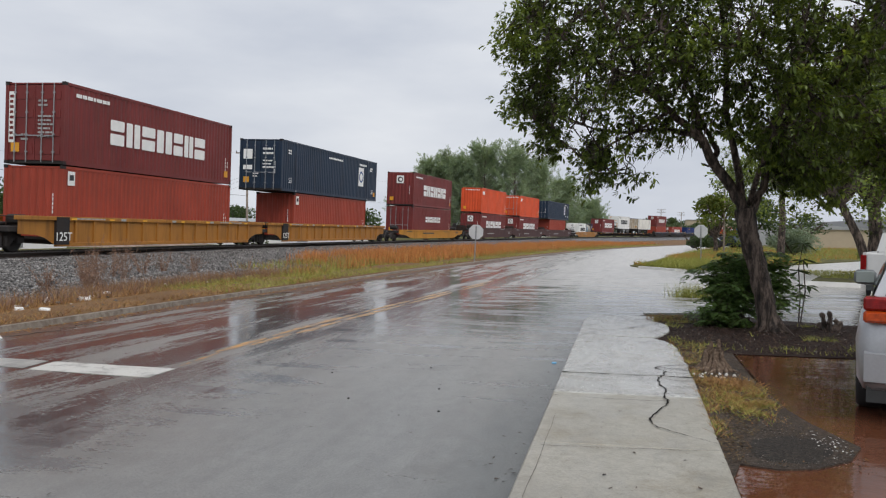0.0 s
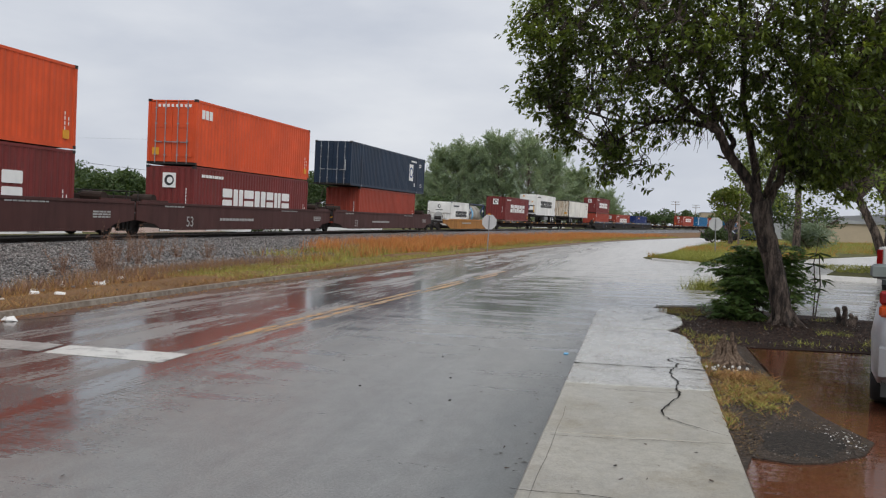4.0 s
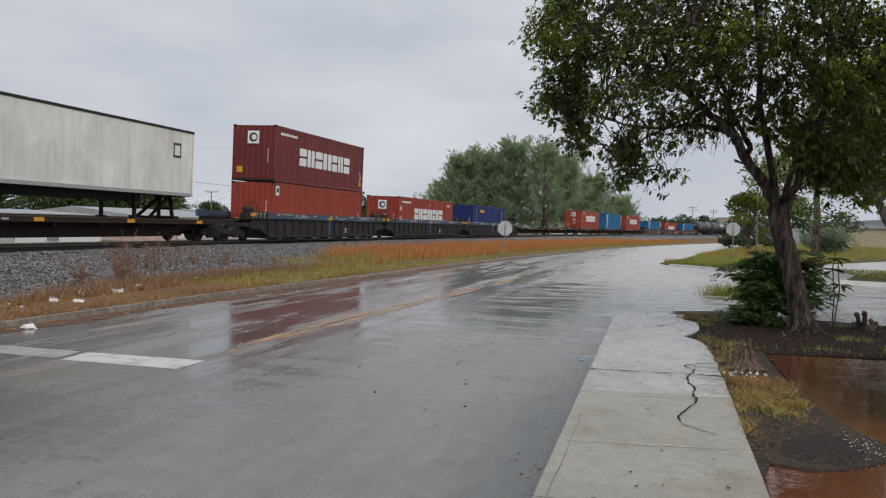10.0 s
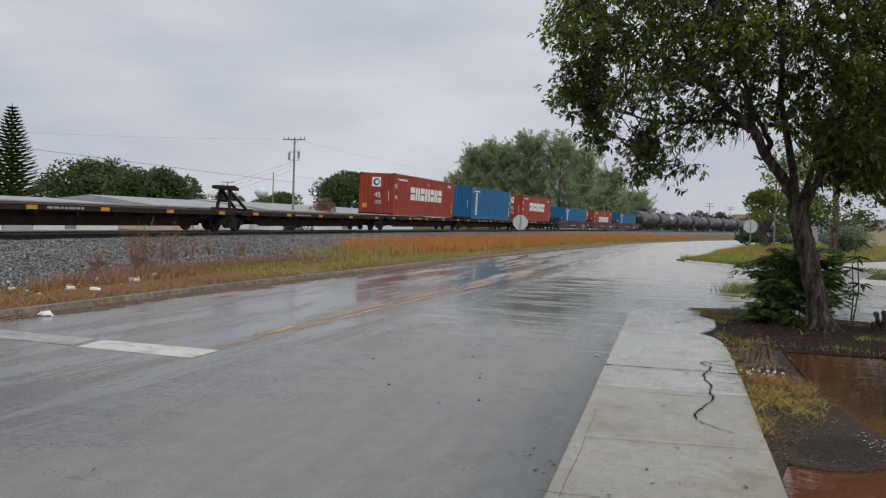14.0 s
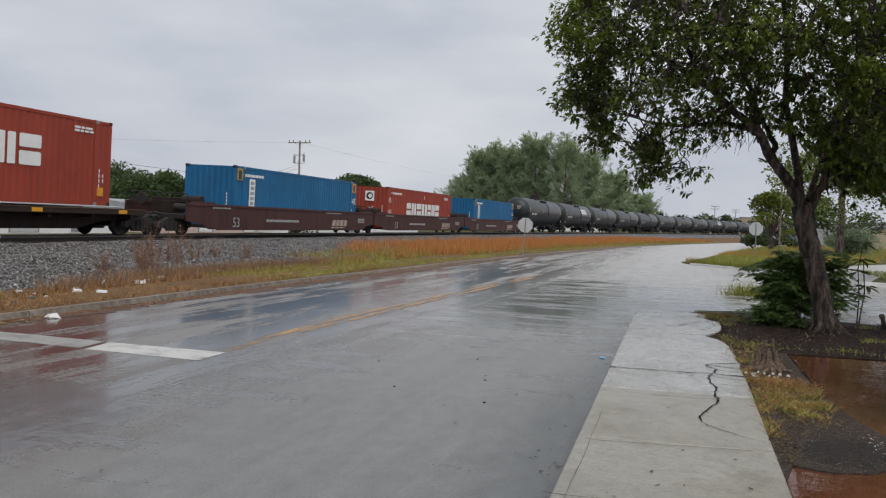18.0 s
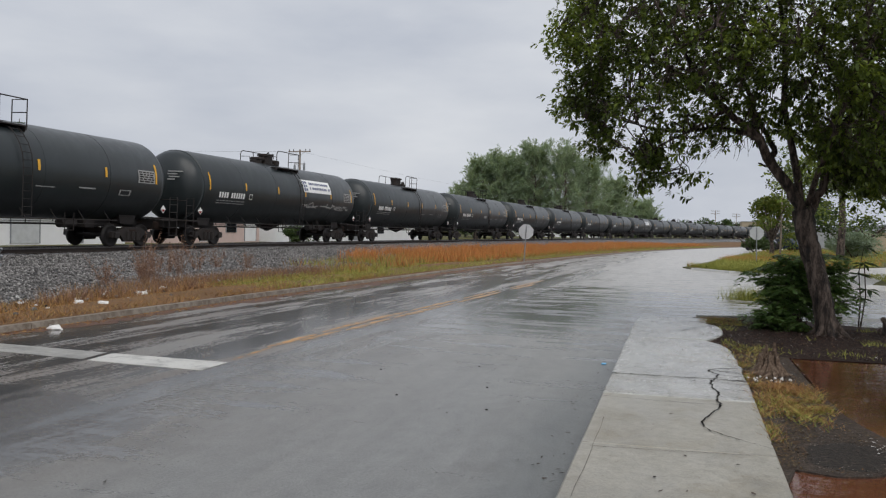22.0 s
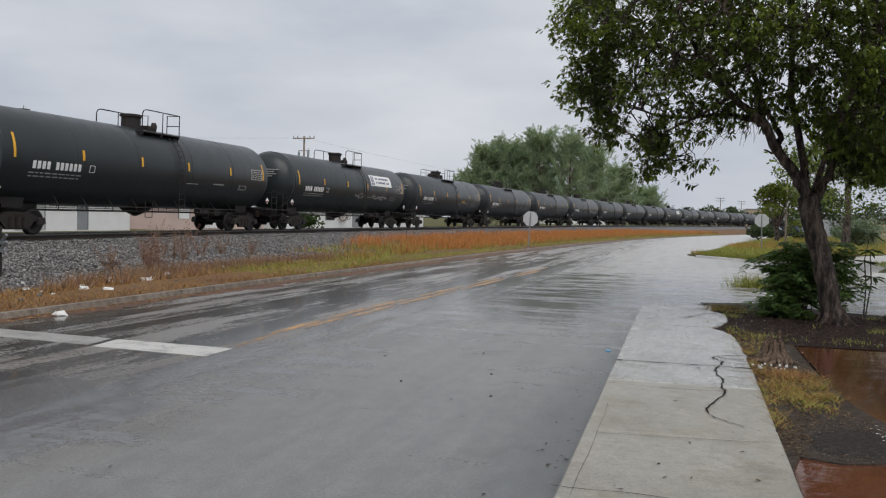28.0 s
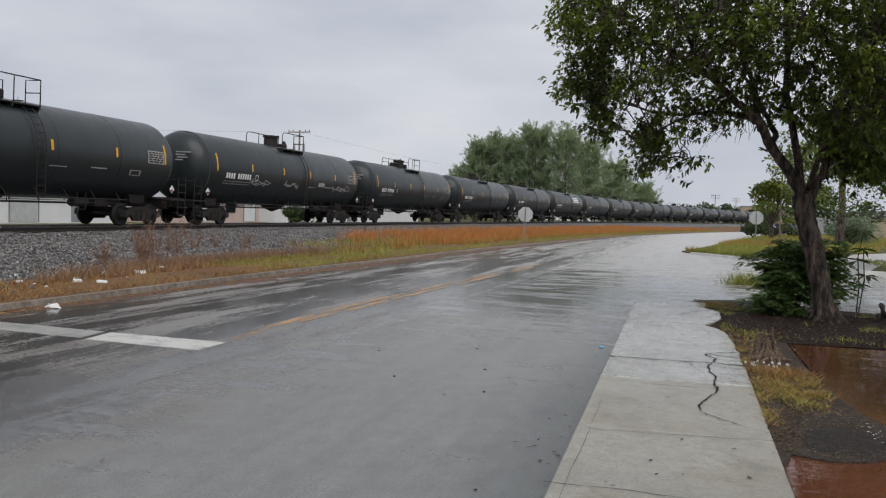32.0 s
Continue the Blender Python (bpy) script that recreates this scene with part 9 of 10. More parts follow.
p = part("logo_disc", bm, M["darkmark"], c)
bm = B()
lathe(bm, [(-0.004, 0.10), (0.004, 0.10)], "Y", 18, (-0.02, -3.066, 0.32 + 1.95))
share("logo_centre", link_mesh("logo_centre", bm, M["white"]), p, Matrix())
bm = B()
end_writing(bm, -3.058, -0.4, 0.4, 0.32 + 1.5, 0.32 + 1.68, 1)
tagged(part("small_writing", bm, M["darkmark"], c), kind="stuff")


def tank_container(s0, z0):
    ob = thing("tank_container", "stainless tank container in a dark blue frame", "tank container", g)
    L, H, hw = 6.058, 2.44, 1.219
    hl = L / 2
    for x in (-hw + 0.06, hw - 0.06):
        for y in (-hl + 0.07, hl - 0.07):
            bm = B()
            box(bm, x - 0.06, x + 0.06, y - 0.07, y + 0.07, z0, z0 + H, 0.01)
            part("corner_post", bm, M["navy"], ob)
        for z in (z0 + 0.07, z0 + H - 0.07):
            bm = B()
            box(bm, x - 0.05, x + 0.05, -hl + 0.1, hl - 0.1, z - 0.06, z + 0.06)
            part("side_rail", bm, M["navy"], ob)
    for y in (-hl + 0.07, hl - 0.07):
        for z in (z0 + 0.08, z0 + H - 0.08):
            bm = B()
            box(bm, -hw, hw, y - 0.05, y + 0.05, z - 0.06, z + 0.06)
            part("end_rail", bm, M["navy"], ob)
    for sgn in (-1, 1):
        bm = B()
        tube(bm, [(sgn * 1.15, hl - 0.1, z0 + H - 0.1), (sgn * 1.15, hl - 1.5, z0 + H * 0.62), (sgn * 1.15, hl - 0.1, z0 + H * 0.45)], 0.05, 6)
        part("brace", bm, M["seablue"], ob)
        bm = B()
        tube(bm, [(sgn * 1.15, -hl + 0.1, z0 + H - 0.1), (sgn * 1.15, -hl + 1.1, z0 + H * 0.62), (sgn * 1.15, -hl + 0.1, z0 + H * 0.45)], 0.05, 6)
        part("brace", bm, M["seablue"], ob)
    bm = B()
    r = 1.08
    lathe(bm, [(-2.6, 0.3), (-2.5, 0.75), (-2.3, 0.99), (-2.1, r), (2.1, r), (2.3, 0.99), (2.5, 0.75), (2.6, 0.3)], "Y", 28, (0, 0, z0 + 1.25))
    part("tank_shell", bm, M["stainless"], ob, smooth=True)
    for y, mt in ((-1.15, "tankblue"), (-0.3, "stainless"), (1.0, "stainless"), (1.9, "stainless")):
        bm = B()
        w = 0.28 if mt == "tankblue" else 0.05
        lathe(bm, [(y - w, r), (y - w, r + 0.02), (y + w, r + 0.02), (y + w, r)], "Y", 28, (0, 0, z0 + 1.25))
        part("hoop", bm, M[mt], ob)
    bm = B()
    box(bm, -0.5, 0.5, -2.2, 2.2, z0 + 2.33, z0 + 2.37)
    part("walkway", bm, M["galv"], ob)
    for yy in (-2.62, 2.4):
        bm = B()
        profile_x(bm, [(yy, z0 + 1.5), (yy + 0.22, z0 + 1.72), (yy, z0 + 1.94), (yy - 0.22, z0 + 1.72)], 1.2, 1.21)
        part("hazard_placard", bm, M["lettering"], ob)
    put(ob, s0 + hl)


tank_container(162.85, 0.32)

c = container("maroon shipping container on a flat car", "maroon", 178.45, F, 1.10)
line_marks(c, 2.438, F, 1.10, 2.896, brand=(-3.6, 7.3, 1.10 + 1.03, 0.97), end_square=True)


def trailer_running_gear(parent, y0, y1, zf, deck, wheels, legs):
    for x in (-0.48, 0.48):
        bm = B()
        box(bm, x - 0.05, x + 0.05, y0, y1, zf - 0.32, zf - 0.02)
        part("chassis_rail", bm, M["charcoal"], parent)
    for yy in wheels:
        for sgn in (-1, 1):
            bm = B()
            lathe(bm, [(-0.24, 0.30), (-0.26, 0.46), (-0.2, 0.51), (0.2, 0.51), (0.26, 0.46), (0.24, 0.30)], "X", 20, (sgn * 0.93, yy, deck + 0.51))
            ty = part("tyre", bm, M["rubber"], parent, smooth=True)
            bm = B()
            lathe(bm, [(0.14, 0.27), (0.245, 0.28), (0.235, 0.14), (0.28, 0.12), (0.28, 0.03)], "X", 16, (sgn * 0.93, yy, deck + 0.51))
            if sgn < 0:
                bmesh.ops.scale(bm, vec=(-1, 1, 1), verts=bm.verts, space=Matrix.Translation((sgn * -0.93, 0, 0)))
            share("rim", link_mesh("rim", bm, M["white" if zf > 2 else "galv"]), ty, Matrix())
        bm = B()
        tube(bm, [(-0.9, yy, deck + 0.51), (0.9, yy, deck + 0.51)], 0.07, 8)
        box(bm, -0.6, 0.6, yy - 0.3, yy + 0.3, deck + 0.6, zf - 0.3)
        part("axle", bm, M["charcoal"], parent)
    for sgn in (-1, 1):
        bm = B()
        box(bm, sgn * 0.75 - 0.06, sgn * 0.75 + 0.06, legs - 0.06, legs + 0.06, deck + 0.08, zf)
        box(bm, sgn * 0.75 - 0.14, sgn * 0.75 + 0.14, legs - 0.14, legs + 0.14, deck + 0.02, deck + 0.08)
        tube(bm, [(sgn * 0.7, legs, deck + 0.5), (sgn * 0.4, legs - 0.8, zf - 0.1)], 0.04, 6)
        part("landing_leg", bm, M["charcoal"], parent)


c = container("white refrigerated container on a road chassis", "white", 195.25, F, 2.02, smooth_side=True)
line_marks(c, 2.438, F, 2.02, 2.896, col="darkmark", brand=(-3.5, 7.0, 2.02 + 1.1, 0.93), sticker=False, end_code=False)
reefer_end(c, F, 2.02, 2.896)
ch = thing("trailer_chassis", "grimy road chassis under a white refrigerated container", "trailer", "trailers on the train")
trailer_running_gear(ch, -6.0, 6.1, 2.02, 0.98, (3.6, 4.95), -3.4)
bm = B()
box(bm, 0.35, 1.1, -0.2, 1.9, 1.35, 1.85, 0.04)
part("generator_box", bm, M["galv"], ch)
bm = B()
box(bm, -1.15, 1.15, 5.75, 5.9, 1.5, 2.0)
box(bm, 0.6, 1.15, 5.6, 5.7, 1.05, 1.55)
part("mud_flap", bm, M["charcoal"], ch)
put(ch, 195.25 + F / 2)


def van_trailer(s0, L):
    ob = thing("van_trailer", "stained white box trailer with rust-marked rear doors", "trailer", "trailers on the train")
    hl, hw, z0, z1 = L / 2, 1.295, 1.98, 4.72
    for sgn in (-1, 1):
        for k in range(10):
            bm = B()
            y0 = -hl + 0.1 + k * (L - 0.2) / 10
            x = sgn * hw
            box(bm, min(x, x - 0.03 * sgn), max(x, x - 0.03 * sgn), y0 + 0.004, y0 + (L - 0.2) / 10 - 0.004, z0 + 0.12, z1 - 0.1)
            part("side_sheet", bm, M["dullwhite"], ob)
        bm = B()
        box(bm, min(sgn * hw, sgn * (hw + 0.02)), max(sgn * hw, sgn * (hw + 0.02)), -hl, hl, z0, z0 + 0.13)
        part("side_sill", bm, M["greymark"], ob)
        bm = B()
        box(bm, min(sgn * (hw - 0.04), sgn * (hw + 0.015)), max(sgn * (hw - 0.04), sgn * (hw + 0.015)), -hl, hl, z1 - 0.1, z1)
        part("top_rail", bm, M["charcoal"], ob)
        xa, xb = (0.012, hw - 0.1) if sgn > 0 else (-hw + 0.1, -0.012)
        bm = B()
        box(bm, xa, xb, -hl - 0.02, -hl + 0.04, z0 + 0.12, z1 - 0.12, 0.01)
        d = part("door", bm, M["rustdoor"], ob, "rust-stained white trailer door")
        for k in (0.4, 0.62):
            bm = B()
            xr = (xa + (xb - xa) * k) if sgn < 0 else (xb - (xb - xa) * k)
            tube(bm, [(xr, -hl - 0.05, z0 + 0.1), (xr, -hl - 0.05, z1 - 0.1)], 0.022, 6)
            share("locking_rod", link_mesh("locking_rod", bm, M["charcoal"]), d, Matrix())
        for zz in (0.3, 0.9, 1.5, 2.1, 2.5):
            bm = B()
            box(bm, sgn * (hw - 0.06) - 0.07, sgn * (hw - 0.06) + 0.07, -hl - 0.05, -hl, z0 + zz, z0 + zz + 0.09)
            share("hinge", link_mesh("hinge", bm, M["charcoal"]), d, Matrix())
        bm = B()
        box(bm, min(sgn * (hw - 0.1), sgn * hw), max(sgn * (hw - 0.1), sgn * hw), -hl - 0.03, -hl + 0.1, z0, z1)
        part("door_frame", bm, M["charcoal"], ob)
    bm = B()
    box(bm, -hw, hw, -hl - 0.03, -hl + 0.1, z1 - 0.12, z1)
    part("door_frame", bm, M["charcoal"], ob)
    bm = B()
    box(bm, -hw, hw, -hl - 0.03, -hl + 0.1, z0 - 0.1, z0 + 0.12)
    part("door_frame", bm, M["charcoal"], ob)
    bm = B()
    box(bm, -hw + 0.03, hw - 0.03, -hl + 0.06, hl, z1 - 0.06, z1 + 0.01)
    part("roof", bm, M["dullwhite"], ob)
    bm = B()
    box(bm, -hw, hw, hl - 0.06, hl, z0, z1)
    part("front_wall", bm, M["dullwhite"], ob)
    bm = B()
    box(bm, -hw + 0.05, hw - 0.05, -hl + 0.05, hl - 0.05, z0 - 0.02, z0 + 0.06)
    part("floor", bm, M["charcoal"], ob)
    trailer_running_gear(ob, -hl + 0.3, hl - 2.5, z0, 0.98, (-hl + 1.5, -hl + 2.8), hl - 3.2)
    bm = B()
    box(bm, -1.1, 1.1, -hl - 0.06, -hl + 0.02, 1.45, 1.58)
    for x in (-0.6, 0.6):
        box(bm, x - 0.05, x + 0.05, -hl - 0.03, -hl + 0.03, 1.5, z0)
    part("under_run_bar", bm, M["charcoal"], ob)
    bm = B()
    pts = [(hl - 1.5, z0 + 1.55), (hl - 0.95, z0 + 1.55), (hl - 0.95, z0 + 2.15), (hl - 1.5, z0 + 2.15)]
    profile_x(bm, pts, hw + 0.002, hw + 0.008)
    p = part("logo_patch", bm, M["reefer"], ob)
    bm = B()
    profile_x(bm, [(hl - 1.42, z0 + 1.65), (hl - 1.03, z0 + 1.65), (hl - 1.03, z0 + 2.05), (hl - 1.42, z0 + 2.05)], hw + 0.008, hw + 0.012)
    share("logo_centre", link_mesh("logo_centre", bm, M["dullwhite"]), p, Matrix())
    bm = B()
    box(bm, 0.55, 0.95, -hl - 0.034, -hl - 0.024, z0 + 0.5, z0 + 0.8)
    part("warning_sticker", bm, M["sticker"], ob)
    put(ob, s0 + hl)


van_trailer(217.2, 15.0)

c = container("maroon shipping container with white block lettering", "maroon", 239.75, F, T1)
line_marks(c, 2.438, F, T1, 2.896, brand=(-3.25, 7.0, T1 + 1.02, 0.95), end_square=True)
c = lower("oxide-red shipping container under a maroon one", "red", 239.75)
line_marks(c, 2.438, F, T0, 2.64, square=True, url=False)

LL = 13.716


def long45(label, mat, s0, z0, brand=None, W=2.591, yellow=False):
    c = container(label, mat, s0, LL, z0, W=W, ends40=True)
    line_marks(c, W, LL, z0, 2.896, brand=brand, end_square=brand is not None, sticker=True)
    if brand:
        figures("45", 0.5, c, 1.313, -6.5, z0 + 2.0)
        figures("102", 0.36, c, 1.313, -6.48, z0 + 1.25)
        share("figures", TXT[("45", 0.5)], c, pose(0.1, -LL / 2 - 0.015, z0 + 1.35, 90, 0, 0))
        share("figures", TXT[("102", 0.36)], c, pose(0.12, -LL / 2 - 0.015, z0 + 0.85, 90, 0, 0))
        bm = B()
        small_writing(bm, 1.303, 5.0, 5.9, z0 + 2.4, z0 + 2.62, 2)
        slab_mark(bm, 1.303, 0.3, 0.38, z0 + 2.3, z0 + 2.55)
        tagged(part("small_writing", bm, M["lettering"], c), kind="stuff")
    if yellow:
        for ya in (-6.86, 6.05):
            bm = B()
            slab_mark(bm, 1.318, ya + 0.14, ya + 0.62, z0 + 2.25, z0 + 2.78)
            p = part("warning_sticker", bm, M["dullsticker"] if ya < 0 else M["sticker"], c, "yellow and black height sticker")
            bm = B()
            slab_mark(bm, 1.324, ya + 0.26, ya + 0.5, z0 + 2.3, z0 + 2.7)
            share("sticker_figure", link_mesh("sticker_figure", bm, M["darkmark"]), p, Matrix())
        bm = B()
        slab_mark(bm, 1.302, -5.6, -5.1, z0 + 0.35, z0 + 2.35)
        p = part("code_panel", bm, M["lettering"], c, "white upright code panel")
        bm = B()
        for k in range(8):
            slab_mark(bm, 1.308, -5.5, -5.2, z0 + 0.45 + k * 0.235, z0 + 0.6 + k * 0.235)
        tagged(share("code_writing", link_mesh("code_writing", bm, M["greymark"]), p, Matrix()), kind="stuff")
        figures("45", 0.5, c, 1.318, 6.45, z0 + 1.7)
    return c


def both(z):
    return (-3.55, 7.1, z + 1.15, 0.95)


long45("oxide-red shipping container half sunk in a well car", "red", 259.0, 0.215, (-3.4, 7.2, 1.45, 0.85))
c = container("deep blue shipping container in a charcoal well car", "seablue", 279.6, F, 0.215, 2.896)
line_marks(c, 2.438, F, 0.215, 2.896, url=False, sticker=False)
for k in range(5):
    bm = B()
    chamfer_block(bm, 1.223, -3.75 + k * 0.33, -3.48 + k * 0.33, 2.42, 2.68)
    bmesh.ops.recalc_face_normals(bm, faces=bm.faces)
    part("brand_block", bm, M["sticker"], c)
bm = B()
slab_mark(bm, 1.223, -4.85, -4.80, 1.3, 2.9)
for k in range(9):
    slab_mark(bm, 1.223, 5.05, 5.17, 1.4 + k * 0.15, 1.5 + k * 0.15)
slab_mark(bm, 1.223, 4.7, 4.75, 1.4, 2.7)
tagged(part("small_writing", bm, M["greymark"], c), kind="stuff")
long45("oxide-red shipping container on a flat car", "red", 335.6, 1.10, both(1.10))
long45("bright blue shipping container on a flat car", "blue", 354.6, 1.10, None, yellow=True)
long45("oxide-red shipping container on a flat car", "red", 373.3, 1.10, both(1.10))
long45("bright blue shipping container in a brown well car", "blue", 395.35, T0 - 0.14, None, yellow=True)
long45("oxide-red shipping container in a brown well car", "red", 414.3, T0 - 0.14, (-3.3, 7.1, T0 + 0.86, 0.95))
long45("bright blue shipping container in a brown well car", "blue", 434.55, T0 - 0.14, None, yellow=True)


# ---- tank cars ----
def tank_car(kind):
    """A long black tank car; kind 0 has a bare manway and a valve box, kind 1 a cluster of fittings beside the manway."""
    ob = thing("tank_car", "black tank car with yellow reflectors and railed top platform", "tank car", "tank cars")
    r, zc, cyl, dome = 1.52, 2.47, 7.75, 0.82
    hl = cyl + dome
    bm = B()
    prof = []
    for k in range(9):
        a = math.pi / 2 * k / 8
        prof.append((-cyl - dome * math.cos(a), max(0.02, (r - 0.03) * math.sin(a) ** 0.92)))
    lathe(bm, prof + [(-cyl, r - 0.03)] + [(cyl, r - 0.03)] + [(-u, w) for u, w in prof[::-1]], "Y", 48, (0, 0, zc))
    part("shell", bm, M["black"], ob, smooth=True)
    bm = B()
    lathe(bm, [(-cyl - 0.04, r - 0.05), (-cyl - 0.03, r - 0.008), (-cyl + 0.01, r), (cyl - 0.01, r), (cyl + 0.03, r - 0.008), (cyl + 0.04, r - 0.05)], "Y", 48, (0, 0, zc))
    part("jacket", bm, M["black"], ob, smooth=True)
    for y in (-4.7, -1.6, 1.75, 4.8):
        bm = B()
        lathe(bm, [(y - 0.02, r - 0.01), (y - 0.02, r + 0.005), (y + 0.02, r + 0.005), (y + 0.02, r - 0.01)], "Y", 48, (0, 0, zc))
        part("weld_seam", bm, M["black"], ob)
    # top fittings
    top = zc + r
    bm = B()
    lathe(bm, [(0, 0.46), (0.06, 0.46), (0.07, 0.36), (0.44, 0.36), (0.46, 0.42), (0.54, 0.42), (0.56, 0.36), (0.57, 0.05)], "Z", 18, (0.0, -0.2, top - 0.05))
    part("manway", bm, M["charcoal"], ob)
    bm = B()
    if kind == 0:
        box(bm, -0.25, 0.3, 0.45, 1.0, top - 0.05, top + 0.16, 0.03)
        tube(bm, [(0, 1.2, top - 0.05), (0, 1.2, top + 0.2), (0, 1.2, top + 0.34)], [0.09, 0.13, 0.08], 10)
    else:
        lathe(bm, [(top - 0.05, 0.3), (top + 0.16, 0.3), (top + 0.2, 0.22), (top + 0.3, 0.1)], "Z", 12, (-0.1, -0.95, 0))
        box(bm, -0.32, 0.2, -1.2, -0.55, top + 0.14, top + 0.3, 0.05)
        box(bm, -0.2, 0.3, 0.4, 0.75, top - 0.04, top + 0.26, 0.04)
        tube(bm, [(0.1, -0.7, top + 0.22), (0.15, -0.2, top + 0.6), (0.1, 0.3, top + 0.2)], 0.035, 6)
    part("valve_housing", bm, M["charcoal"], ob)
    for sgn in (-1, 1):
        bm = B()
        xa, xb = sorted((sgn * 0.42, sgn * 1.04))
        box(bm, xa, xb, -0.9, 1.45, top - 0.20, top - 0.16)
        for y in (-0.85, 0.3, 1.4):
            box(bm, xa, xb, y - 0.03, y + 0.03, top - 0.30, top - 0.20)
            tube(bm, [(sgn * 1.0, y, top - 0.22), (sgn * 0.95, y, top - 0.42)], 0.025, 5)
        part("platform", bm, M["charcoal"], ob)
        bm = B()
        z0, z1, x = top - 0.18, top + 0.64, sgn * 1.02
        tube(bm, [(x, -0.88, z0), (x, -0.88, z1 - 0.16), (x, -0.8, z1 - 0.04), (x, -0.66, z1), (x, 1.43, z1), (x, 1.43, z0)], 0.021, 6)
        tube(bm, [(x, 0.35, z0), (x, 0.35, z1)], 0.019, 5)
        tube(bm, [(x, 1.43, z0 + 0.42), (sgn * 0.45, 1.43, z0 + 0.42)], 0.018, 5)
        tube(bm, [(x, 1.43, z1), (sgn * 0.45, 1.43, z1), (sgn * 0.45, 1.43, z0)], 0.02, 5)
        if kind == 1:
            tube(bm, [(x, -0.88, z1 - 0.3), (sgn * 0.5, -0.88, z1 - 0.3), (sgn * 0.45, -0.88, z0)], 0.018, 5)
        part("guard_rail", bm, M["charcoal"], ob)
        bm = B()
        for yy in (0.75, 1.12):
            pts = [(sgn * (r * math.sin(a) + 0.07), yy, zc + r * math.cos(a) + 0.05) for a in (0.6, 0.8, 1.05, 1.3, 1.57)] + [(sgn * (r + 0.06), yy, 1.05)]
            tube(bm, pts, 0.016, 5)
        for k in range(13):
            z = 1.1 + k * 0.235
            q = (z - zc) / r
            xx = r + 0.06 if q < 0 else r * math.sqrt(max(0.0, 1 - q * q)) + 0.09
            tube(bm, [(sgn * xx, 0.75, z), (sgn * xx, 1.12, z)], 0.012, 5)
        part("ladder", bm, M["charcoal"], ob)
    # underframe
    for e in (-1, 1):
        bm = B()
        y0, y1 = sorted((e * 5.2, e * 8.9))
        box(bm, -0.36, 0.36, y0, y1, 0.72, 1.12, 0.02)
        part("stub_sill", bm, M["charcoal"], ob)
        bm = B()
        y0, y1 = sorted((e * 7.9, e * 8.95))
        box(bm, -1.45, 1.45, y0, y1, 1.02, 1.07)
        part("end_step", bm, M["charcoal"], ob)
        bm = B()
        profile_x(bm, [(e * 6.7 - 0.4, 0.86), (e * 6.7 + 0.4, 0.86), (e * 6.7 + 0.55, 1.5), (e * 6.7 - 0.55, 1.5)], -0.8, 0.8)
        part("saddle", bm, M["charcoal"], ob)
        bm = B()
        for sgn in (-1, 1):
            tube(bm, [(sgn * 1.44, e * 8.9, 0.42), (sgn * 1.44, e * 8.9, 1.95), (sgn * 1.44, e * 8.4, 1.95), (sgn * 1.44, e * 8.4, 0.42)], 0.018, 5)
            for z in (0.45, 0.75, 1.35, 1.65):
                tube(bm, [(sgn * 1.44, e * 8.9, z), (sgn * 1.44, e * 8.4, z)], 0.016, 5)
        tube(bm, [(-1.44, e * 8.92, 1.85), (1.44, e * 8.92, 1.85)], 0.018, 5)
        part("grab_iron", bm, M["charcoal"], ob)
        bogie(ob, e * 6.7)
        share("coupler", COUPLER, ob, pose(0, e * 9.0, 0))
    bm = B()
    for x in (-1.2, 1.2):
        tube(bm, [(x, -5.6, 0.98), (x, 5.6, 0.98)], 0.022, 5)
        tube(bm, [(x, -5.6, 0.84), (x, 5.6, 0.84)], 0.012, 5)
        for k in range(9):
            y = -5.2 + k * 1.3
            tube(bm, [(x, y, 0.84), (x, y, 0.98), (x * 0.75, y, 1.36)], 0.016, 5)
    tube(bm, [(0.3, -5.4, 0.8), (0.3, 5.4, 0.8)], 0.035, 6)
    part("brake_pipe", bm, M["charcoal"], ob)
    for y in (-0.9, 2.9):
        bm = B()
        for d in (0, 0.42):
            tube(bm, [(1.28, y + d, 1.2), (1.28, y + d, 0.62)], 0.014, 5)
        tube(bm, [(1.28, y, 0.62), (1.28, y + 0.42, 0.62)], 0.014, 5)
        tube(bm, [(1.28, y, 0.82), (1.28, y + 0.42, 0.82)], 0.014, 5)
        part("stirrup_step", bm, M["charcoal"], ob)
    bm = B()
    lathe(bm, [(zc - r - 0.28, 0.18), (zc - r - 0.12, 0.5), (zc - r + 0.08, 0.72)], "Z", 14, (0, 0.2, 0))
    tube(bm, [(0, 0.2, zc - r - 0.25), (0, 0.2, 0.62)], [0.16, 0.1], 8)
    part("bottom_outlet", bm, M["charcoal"], ob)
    bm = B()
    lathe(bm, [(-0.35, 0.16), (0.35, 0.16)], "Y", 12, (0.75, 3.6, 0.85))
    box(bm, 0.5, 1.0, 4.2, 4.7, 0.7, 1.0, 0.03)
    part("brake_cylinder", bm, M["charcoal"], ob)

    for k, y in enumerate((-7.37, -4.48, -1.45, 1.45, 4.55, 7.37)):
        bm = B()
        if k in (0, 5):
            shell_patch(bm, y - 0.05, y + 0.05, -0.06, 0.43)
        else:
            shell_patch(bm, y - 0.055, y + 0.055, 0.0, 0.22)
        tagged(part("reflector", bm, M["ylw"], ob), kind="stuff")
    bm = B()
    y = -6.65
    for k in range(10):
        w = 0.135
        for a0, a1 in ((-0.25, -0.09),):
            shell_patch(bm, y, y + w, a0, a1)
        y += w + (0.06 if k != 3 else 0.24)
